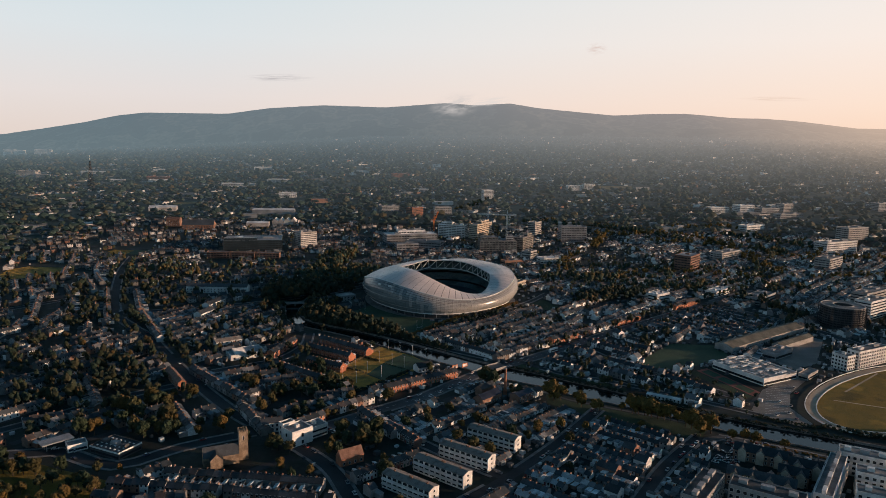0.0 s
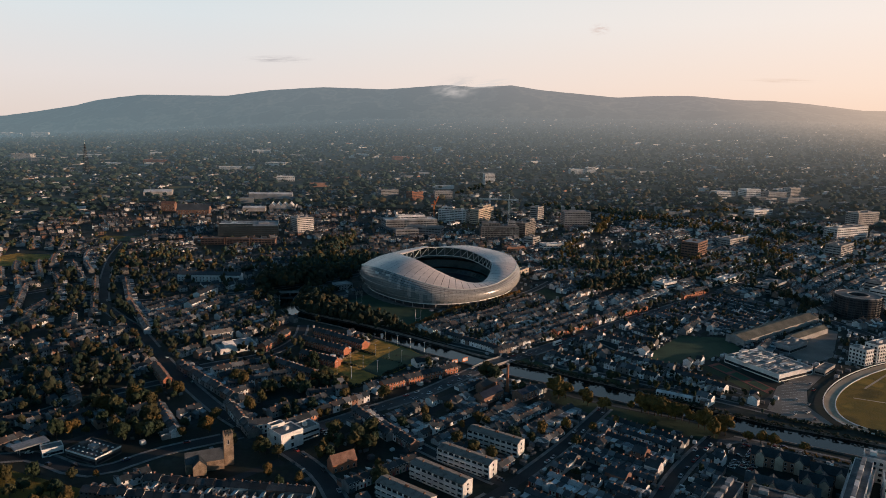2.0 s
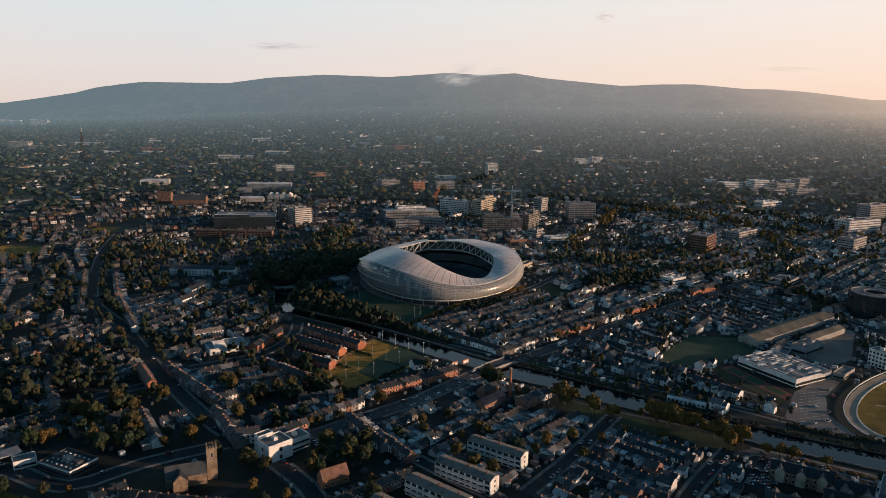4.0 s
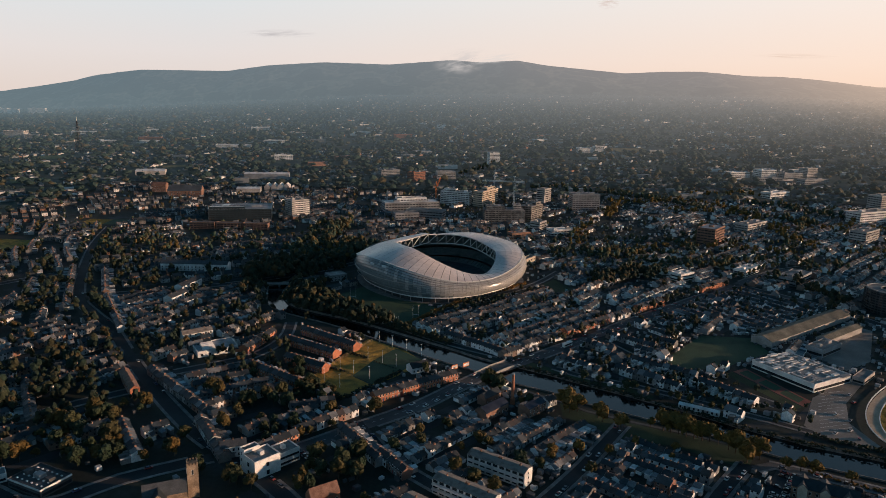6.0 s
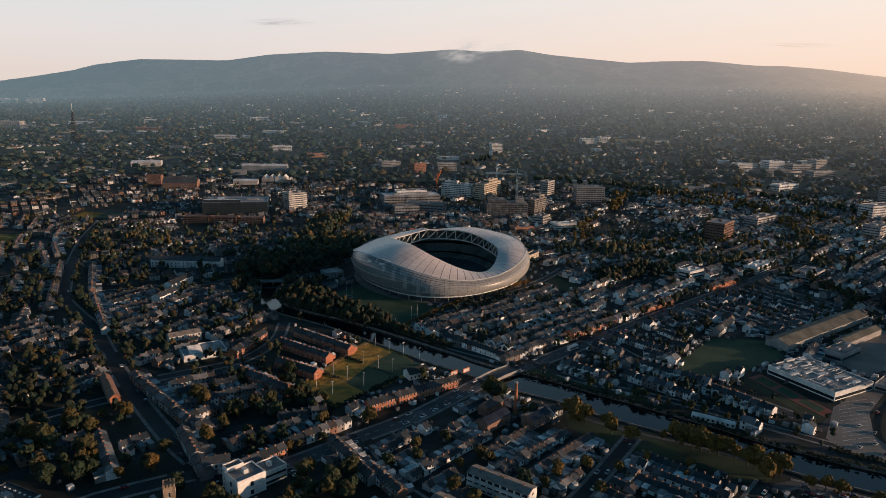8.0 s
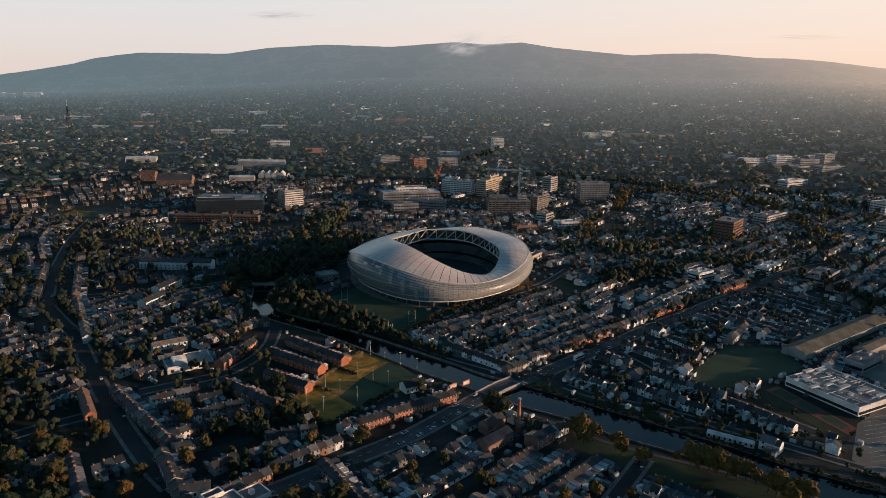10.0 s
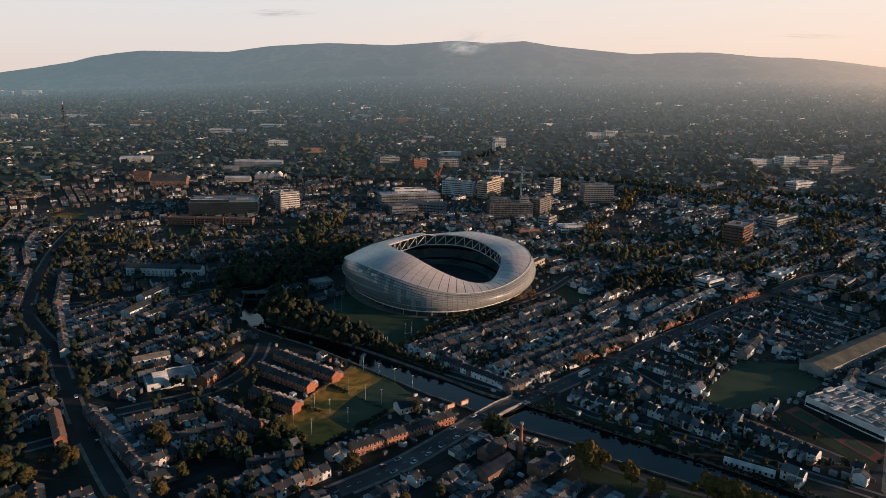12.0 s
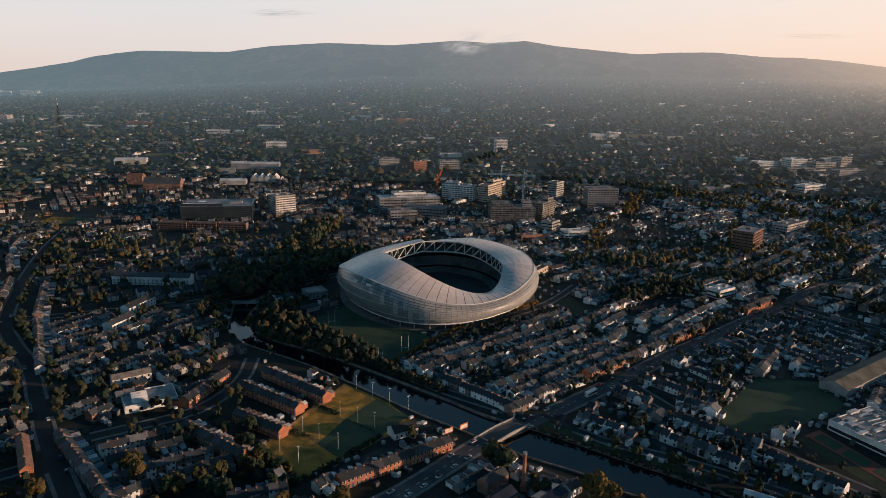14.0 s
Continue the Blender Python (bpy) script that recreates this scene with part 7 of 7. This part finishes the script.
# a long bright estate at the foot of the hills
ex = np.linspace(-2020, -1590, 30) + rng.normal(size=30) * 6
ey = 4290 - 0.62 * (ex + 2020) + rng.normal(size=30) * 14
pieces.append(scatter(FB, np.stack([ex, ey, terrain(ex, ey)], -1), rng.uniform(0, 0.5, 30), np.stack([rng.uniform(8, 22, 30), rng.uniform(8, 14, 30), rng.uniform(7, 13, 30)], -1)))
V_, T_, K_ = joined(pieces)
tagged(new("distant_houses", stuff_mesh("distant_houses", V_, T_, K_, "far_wall", "far_roof")), "distant suburban houses and blocks among trees", "houses", kind="stuff")
pieces = []
tx, ty = spread(21000, 900, 4330, 1.4)
keep = blotch(tx, ty * 1.5, 0.0030, 3.0) < rng.uniform(-0.25, 0.3, len(tx))
tx, ty = np.concatenate([tx[keep], GX_]), np.concatenate([ty[keep], GY_])
clear = ~((tx > GX) & (tx < GX + 1440) & (ty < GY + 1160))
for bx, by, br_ in KEEP_OUT:
    clear &= (tx - bx) ** 2 + (ty - by) ** 2 > (br_ + 3) ** 2
tx, ty = tx[clear], ty[clear]
for i in range(5):
    v, t = crown_arrays(rng, 1 if i else 2, ICO1, 2)
    if i:
        v = v * np.array([1.9, 1.8, 1.5])
    x, y = tx[i::5], ty[i::5]
    s = rng.uniform(3.2, 6.6, len(x)) * (1 + np.minimum(y - 900, 2200) / 6000)
    pieces.append(scatter((v + np.array([0, 0, 0.8]), t, np.zeros(len(t), int)), np.stack([x, y, terrain(x, y)], -1), rng.uniform(0, 6.28, len(x)), np.stack([s * 1.7, s * 1.35, s * 1.1], -1)))
V_, T_, K_ = joined(pieces)
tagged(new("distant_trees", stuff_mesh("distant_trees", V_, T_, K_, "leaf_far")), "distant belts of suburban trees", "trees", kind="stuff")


# ---------------------------------------------------------------- posts, masts, cranes, cars
def lamp_post(name, label, x, y, h, arm=0.8, group=""):
    root = tagged(new(name), label, "lamp post", group)
    root.matrix_basis = place(x, y, rng.uniform(0, 360), float(terrain(x, y)))
    sh = Shell()
    sh.tube(0, 0, 0, h, 0.13, 0.08, 7)
    part("post", sh.mesh("post", "white_steel"), root)
    sh = Shell()
    sh.box(-arm, arm, -0.18, 0.18, h - 0.05, h + 0.15, 0, True)
    part("lamp_head", sh.mesh("lamp_head", "white_steel"), root)
    return root


for x, y in ((-94, 564), (-82, 558), (-71, 553), (-110, 542), (-99, 536), (-86, 527), (-116, 520), (-103, 511)):
    lamp_post("floodlight_mast", "slim white floodlight mast on the sports ground", x, y, 9.5, 0.7, "sports ground masts")
for x, y in ((-92, 600), (-80, 592), (-68, 585), (-55, 576)):
    lamp_post("street_lamp", "tall pale lamp post along the quay wall", x, y, 9.5, 1.1, "quay lamps")
for i in range(26):
    t = i / 25
    x, y = -128 + 44 * t, 682 - 33 * t
    root = tagged(new("net_post"), "thin white net post along the training pitch", "post", "net posts")
    root.matrix_basis = place(x, y)
    sh = Shell()
    sh.tube(0, 0, 0, 5.5 + 1.5 * (i % 3), 0.17, 0.14, 6)
    part("pole", sh.mesh("pole", "white_steel"), root)
for x, y in ((-71, 668), (-138, 715)):
    root = tagged(new("rugby_posts"), "tall white rugby goal posts", "goal posts", "rugby posts")
    root.matrix_basis = place(x, y, 30)
    for k in (-2.8, 2.8):
        sh = Shell()
        sh.tube(k, 0, 0, 12, 0.12, 0.1, 6)
        part("upright", sh.mesh("upright", "white_steel"), root)
    sh = Shell()
    sh.bar((-2.8, 0, 3), (2.8, 0, 3), 0.09)
    part("crossbar", sh.mesh("crossbar", "white_steel"), root)

# fences across the sports ground
def fence(x0, y0, x1, y1, h, step, label, material="dark_steel"):
    root = tagged(new("fence"), label, "fence")
    L = math.hypot(x1 - x0, y1 - y0)
    root.matrix_basis = place(x0, y0, math.degrees(math.atan2(y1 - y0, x1 - x0)))
    for k in range(int(L / step) + 1):
        sh = Shell()
        sh.box(k * step - 0.06, k * step + 0.06, -0.06, 0.06, 0, h)
        part("post", sh.mesh("post", material), root)
    for z in (0.35 * h, h - 0.15):
        sh = Shell()
        sh.box(0, L, -0.04, 0.04, z, z + 0.12, 0, True)
        part("rail", sh.mesh("rail", material), root)


fence(-112, 574, -56, 560, 1.8, 3.0, "dark wire fence dividing the sports ground")
fence(-120, 548, -84, 518, 1.8, 3.0, "dark wire fence across the grass courts")
fence(-128, 521, -98, 603, 2.0, 3.0, "boundary fence beside the brick terraces", "sandstone")

# hedges and banks of shrub
def hedge(pts, w, h, label, material="hedge", lumps=2.2, stuff="hedge"):
    P = []
    for (x0, y0), (x1, y1) in zip(pts, pts[1:]):
        n = max(1, int(math.hypot(x1 - x0, y1 - y0) / lumps))
        for k in range(n):
            t = (k + rng.random()) / n
            for r in range(2):
                P.append((x0 + (x1 - x0) * t + rng.uniform(-w / 2, w / 2), y0 + (y1 - y0) * t + rng.uniform(-w / 2, w / 2)))
    P = np.array(P)
    v, t = crown_arrays(rng, 3, ICO1, 10)
    s = rng.uniform(0.8, 1.2, len(P)) * h
    V_, T_, K_ = scatter((v * np.array([0.8, 0.8, 0.55]) + np.array([0, 0, 0.35]), t, np.zeros(len(t), int)), np.stack([P[:, 0], P[:, 1], terrain(P[:, 0], P[:, 1])], -1), rng.uniform(0, 6.28, len(P)), np.stack([s, s, s], -1))
    tagged(new(stuff, stuff_mesh(stuff, V_, T_, K_, material)), label, "hedge", kind="stuff")


hedge([(-78, 642), (-55, 688), (-30, 728)], 3.0, 3.2, "tall copper beech hedge beside the stadium lane")
hedge([(-30, 728), (0, 762), (30, 800)], 3.0, 3.0, "copper hedge at the stadium foot")
hedge([(x + 4, y + 5) for x, y in BANK_S if -206 < x < -34], 7.0, 4.5, "dark scrub along the far river bank", "leaf_i")
hedge([p for p in BANK_S if 14 < p[0] < 240], 3.0, 2.2, "low scrub along the lower river bank", "leaf_i")
hedge([(-98, 494), (-83, 513), (-66, 545)], 3.0, 3.0, "dark hedge beside the sports ground", "leaf_i")
hedge([(-126, 516), (-99, 493)], 4.0, 4.0, "dark trees closing the sports ground", "leaf_i")
hedge([(-114, 577), (-94, 565)], 1.6, 1.8, "clipped dark hedge across the sports ground", "leaf_i")
hedge([(-123, 547), (-105, 537)], 1.6, 1.8, "clipped dark hedge across the sports ground", "leaf_i")
hedge([(-90, 561), (-67, 546)], 0.6, 1.0, "low dark hedge beside the sports turf", "leaf_i")
hedge([(172, 435), (205, 418), (228, 404)], 2.0, 2.0, "small rust bushes along the quay")
hedge([(236, 468), (222, 464), (190, 480)], 3.0, 2.6, "dark scrub between car park and river", "leaf_i")
hedge([(240, 460), (300, 438), (380, 405)], 5.0, 3.5, "dark scrub below the racing track", "leaf_i")


def crane(label, x, y, h, jib, ang, material, luff=0.0):
    root = tagged(new("tower_crane"), label, "crane")
    root.matrix_basis = place(x, y, ang, float(terrain(x, y)))

    def lattice(name, a, b, r):
        sh = Shell()
        a, b = Vector(a), Vector(b)
        d = (b - a).normalized()
        s = d.cross(Vector((0, 1, 0))).normalized() * r
        t = d.cross(s).normalized() * r
        n = max(3, int((b - a).length / (2.5 * r)))
        for u, v in ((1, 1), (1, -1), (-1, 1), (-1, -1)):
            sh.bar(a + s * u + t * v, b + s * u + t * v, 0.22)
        for k in range(n):
            p, q = a.lerp(b, k / n), a.lerp(b, (k + 1) / n)
            sg = 1 if k % 2 else -1
            for v in (1, -1):
                sh.bar(p + s * sg + t * v, q - s * sg + t * v, 0.14)
                sh.bar(p + s * v + t * sg, q + s * v - t * sg, 0.14)
        part(name, sh.mesh(name, material), root)
    lattice("mast", (0, 0, 0), (0, 0, h), 1.0)
    lattice("jib", (1, 0, h), (jib * math.cos(luff), 0, h + jib * math.sin(luff)), 0.8)
    lattice("counter_jib", (-1, 0, h), (-jib * 0.3, 0, h), 0.8)
    sh = Shell()
    sh.box(-jib * 0.3 - 1, -jib * 0.3 + 3, -1.2, 1.2, h - 3, h - 0.5, 0, True)
    part("counterweight", sh.mesh("counterweight", "concrete"), root)
    sh = Shell()
    sh.bar((0, 0, h), (0, 0, h + 9), 0.5)
    sh.bar((0, 0, h + 9), (jib * 0.6 * math.cos(luff), 0, h + 0.9 + jib * 0.6 * math.sin(luff)), 0.12)
    sh.bar((0, 0, h + 9), (-jib * 0.28, 0, h + 0.8), 0.12)
    part("apex", sh.mesh("apex", material), root)


crane("white lattice tower crane over the building site", 22, 1195, 58, 52, 175, "white_steel")
crane("orange luffing tower crane behind the offices", -118, 1340, 24, 18, 20, "orange_steel", 1.1)
crane("white lattice tower crane beside new apartments", -12, 1350, 40, 30, 90, "white_steel")
# radio mast on the left horizon
rm = tagged(new("radio_mast"), "tall tapering steel lattice radio mast", "mast")
rm.matrix_basis = place(-1150, 1890, 0, float(terrain(-1150, 1890)))
sh = Shell()
for u, v in ((1, 1), (1, -1), (-1, 1), (-1, -1)):
    sh.bar((7 * u, 7 * v, 0), (0.8 * u, 0.8 * v, 84), 0.4)
for k in range(12):
    f0, f1 = 7 - 6.2 * k / 12, 7 - 6.2 * (k + 1) / 12
    for u, v, p, q in ((1, 1, -1, 1), (-1, 1, -1, -1), (-1, -1, 1, -1), (1, -1, 1, 1)):
        sh.bar((f0 * u, f0 * v, 7 * k), (f1 * p, f1 * q, 7 * k + 7), 0.22)
part("lattice", sh.mesh("lattice", "dark_steel"), rm)
sh = Shell()
sh.tube(0, 0, 84, 104, 0.6, 0.3, 6)
part("aerial", sh.mesh("aerial", "white_steel"), rm)

# cars
def car_model():
    root = tagged(new("car"), "parked car at the kerb", "car", "cars in the streets")
    sh = Shell()
    prof = [(-2.1, 0.35), (2.1, 0.35), (2.15, 0.75), (1.3, 0.9), (-1.75, 0.95), (-2.15, 0.8)]
    sh.v = [(x, y, z) for y in (-0.88, 0.88) for x, z in prof]
    sh.f = [(0, 1, 2, 3, 4, 5), (11, 10, 9, 8, 7, 6)] + [(a, a + 6, (a + 1) % 6 + 6, (a + 1) % 6) for a in range(6)]
    sh.m = [0] * 8
    part("body", sh.mesh("body", "car"), root)
    sh = Shell()
    prof = [(-1.7, 0.93), (1.2, 0.88), (0.45, 1.42), (-1.2, 1.45)]
    sh.v = [(x, y * (1 if z < 1 else 0.84), z) for y in (-0.8, 0.8) for x, z in prof]
    sh.f = [(0, 1, 2, 3), (7, 6, 5, 4)] + [(a, a + 4, (a + 1) % 4 + 4, (a + 1) % 4) for a in range(4)]
    sh.m = [0] * 6
    part("glasshouse", sh.mesh("glasshouse", "glass"), root)
    sh = Shell()
    sh.box(-1.15, 0.4, -0.66, 0.66, 1.43, 1.49)
    part("roof", sh.mesh("roof", "car"), root)
    wheel = Shell()
    wheel.tube(0, 0, -0.11, 0.11, 0.33, 0.33, 10)
    wm = wheel.mesh("wheel", "tyre")
    for x in (-1.3, 1.35):
        for y in (-0.8, 0.8):
            part("wheel", wm, root, m=pose(x, y, 0.33, 90, 0, 0))
    return root


car0 = car_model()
spots = []


def kerbside(line, w, n, y_max=700):
    for _ in range(n):
        i = rng.integers(len(line) - 1)
        a, b = Vector(line[i]), Vector(line[i + 1])
        d = (b - a).normalized()
        p = a.lerp(b, rng.random()) + Vector((d.y, -d.x)) * (w / 2 - 1.2) * (1 if rng.random() < 0.5 else -1)
        if p.y < y_max and not inside(RIVER, p.x, p.y) and all((p.x - q[0]) ** 2 + (p.y - q[1]) ** 2 > 27 for q in spots):
            spots.append((p.x, p.y, math.degrees(math.atan2(d.y, d.x)) + (180 if rng.random() < 0.5 else 0), 0.15))


kerbside(AVENUE, 10.5, 90, 830)
kerbside(MAIN, 8.5, 40)
kerbside(FLATS_ST, 6.8, 22)
kerbside(B5_ST, 6.5, 18)
kerbside(CAR_ST, 7, 40)
kerbside(QUAY_ST, 6.0, 14)
kerbside(LEFT, 9, 14)
for _ in range(26):
    x, y = rng.uniform(190, 258), rng.uniform(470, 582)
    if inside([(192, 482), (222, 472), (258, 568), (250, 580)], x, y) and all((x - q[0]) ** 2 + (y - q[1]) ** 2 > 30 for q in spots):
        spots.append((x, y, 50 + rng.normal() * 6, 0.06))
for k in range(16):
    spots.append((-106 + 2.6 * (k % 8), 424 - 2.2 * (k % 8) + 7 * (k // 8) * 0.6, 48, 0.06)) if k < 6 else None
    spots.append((232 + 3.0 * k, 640 + 2.6 * k, -48, 0.06))
for row in range(4):
    for k in range(9):
        if rng.random() < 0.7:
            spots.append((214 + 3.1 * k + 4.5 * row, 640 + 3.6 * k - 6.5 * row, 50 + rng.normal() * 3, 0.06))
for row in range(3):
    for k in range(9):
        if rng.random() < 0.75:
            spots.append((139 + 2.3 * k + 4.2 * row, 403 + 3.7 * k - 2.6 * row, -34 + rng.normal() * 3, 0.06))
car0.matrix_basis = place(*spots[0][:3], spots[0][3])
for x, y, a, z in spots[1:]:
    copy_thing(car0, place(x, y, a, z))
# a yellow bus or lorry by the junction and one on the avenue
for x, y, a, mt, lb in ((-164, 437, 140, "yellow", "yellow double-deck bus waiting at the junction"), (58, 613, 49, "white", "white single-deck bus on the avenue")):
    root = tagged(new("bus"), lb, "bus")
    root.matrix_basis = place(x, y, a, 0.1)
    sh = Shell()
    sh.box(-5.2, 5.2, -1.25, 1.25, 0.5, 3.6)
    part("body", sh.mesh("body", mt), root)
    sh = Shell()
    sh.box(-5.0, 5.24, -1.29, 1.29, 1.5, 2.5, 0, True)
    part("window_band", sh.mesh("window_band", "glass"), root)
    for wx in (-3.4, 3.4):
        for wy in (-1.1, 1.1):
            sh = Shell()
            sh.tube(0, 0, -0.15, 0.15, 0.5, 0.5, 10)
            part("wheel", sh.mesh("wheel", "tyre"), root, m=pose(wx, wy, 0.5, 90, 0, 0))
# billboards by the bridge
for x, y in ((-28, 549), (-20, 555)):
    root = tagged(new("billboard"), "roadside billboard in orange and white", "billboard")
    root.matrix_basis = place(x, y, 45)
    sh = Shell()
    sh.box(-3.0, 3.0, -0.15, 0.15, 2.0, 5.2, 0, True)
    part("panel", sh.mesh("panel", "orange_steel"), root)
    sh = Shell()
    sh.box(-2.5, 2.5, -0.2, -0.155, 2.6, 4.6, 0, True)
    part("poster", sh.mesh("poster", "white"), root)
    for k in (-2, 2):
        sh = Shell()
        sh.box(k - 0.12, k + 0.12, -0.1, 0.1, 0, 2.0)
        part("leg", sh.mesh("leg", "dark_steel"), root)


# thin evening clouds and the smoke over the hills, far behind everything
def wisp(name, label, x, z, w, h, colour, strength, y=4826.0, seed=0.0, tilt=0.0):
    """A soft flat wisp of vapour, its evening light put in as glow, that fades out to its rim."""
    sh = Shell()
    n = 28
    sh.v = [(0, 0, 0)] + [(math.cos(6.28319 * i / n), 0, math.sin(6.28319 * i / n)) for i in range(n)]
    sh.f = [(0, i + 1, (i + 1) % n + 1) for i in range(n)]
    sh.m = [0] * n
    m = bpy.data.materials.new(name)
    m.use_nodes = True
    nt = m.node_tree
    nt.nodes.remove(nt.nodes["Principled BSDF"])
    tc = nt.nodes.new("ShaderNodeTexCoord")
    ln = nt.nodes.new("ShaderNodeVectorMath")
    ln.operation = "LENGTH"
    nt.links.new(tc.outputs["Object"], ln.inputs[0])
    fall = nt.nodes.new("ShaderNodeMapRange")
    fall.interpolation_type = "SMOOTHSTEP"
    fall.inputs["From Min"].default_value, fall.inputs["From Max"].default_value = 1.0, 0.1
    nt.links.new(ln.outputs["Value"], fall.inputs["Value"])
    mp = nt.nodes.new("ShaderNodeMapping")
    mp.inputs["Location"].default_value = (seed, seed, seed)
    mp.inputs["Scale"].default_value = (1.3, 1.0, 2.2)
    nt.links.new(tc.outputs["Object"], mp.inputs["Vector"])
    nz = nt.nodes.new("ShaderNodeTexNoise")
    nz.inputs["Scale"].default_value, nz.inputs["Detail"].default_value = 1.6, 4
    nt.links.new(mp.outputs[0], nz.inputs["Vector"])
    cut = nt.nodes.new("ShaderNodeMapRange")
    cut.inputs["From Min"].default_value, cut.inputs["From Max"].default_value = 0.38, 0.72
    nt.links.new(nz.outputs["Fac"], cut.inputs["Value"])
    mul = nt.nodes.new("ShaderNodeMath")
    mul.operation = "MULTIPLY"
    nt.links.new(fall.outputs[0], mul.inputs[0])
    nt.links.new(cut.outputs[0], mul.inputs[1])
    mul2 = nt.nodes.new("ShaderNodeMath")
    mul2.operation = "MULTIPLY"
    mul2.inputs[1].default_value = strength
    nt.links.new(mul.outputs[0], mul2.inputs[0])
    em, tr, mx = nt.nodes.new("ShaderNodeEmission"), nt.nodes.new("ShaderNodeBsdfTransparent"), nt.nodes.new("ShaderNodeMixShader")
    em.inputs["Color"].default_value = (*colour, 1)
    nt.links.new(mul2.outputs[0], mx.inputs[0])
    nt.links.new(tr.outputs[0], mx.inputs[1])
    nt.links.new(em.outputs[0], mx.inputs[2])
    nt.links.new(mx.outputs[0], nt.nodes["Material Output"].inputs["Surface"])
    M[name] = m
    ob = tagged(new(name, sh.mesh(name, name)), label, "cloud" if "cloud" in name else "smoke", kind="structure")
    ob.matrix_basis = pose(x, y, z, 0, tilt, 0) @ Matrix.Diagonal((w, 1, h, 1))


wisp("cloud_wisp_1", "thin mauve evening cloud low in the sky", -1530, 585, 290, 34, (0.50, 0.47, 0.48), 1.0)
wisp("cloud_wisp_2", "small pale cloud in the evening sky", 640, 800, 85, 48, (0.70, 0.55, 0.50), 0.9, seed=3.0)
wisp("cloud_wisp_3", "thin streak of cloud near the sunset", 1830, 490, 300, 20, (0.76, 0.56, 0.45), 0.8, seed=5.0)
wisp("smoke_plume_1", "pale smoke drifting over the hillside", -262, 396, 190, 90, (0.66, 0.61, 0.59), 1.0, y=4330.0, seed=7.0, tilt=-12)
wisp("smoke_plume_2", "white smoke rising from the ridge", -60, 418, 190, 34, (0.74, 0.69, 0.66), 1.0, y=4330.0, seed=9.0, tilt=-8)
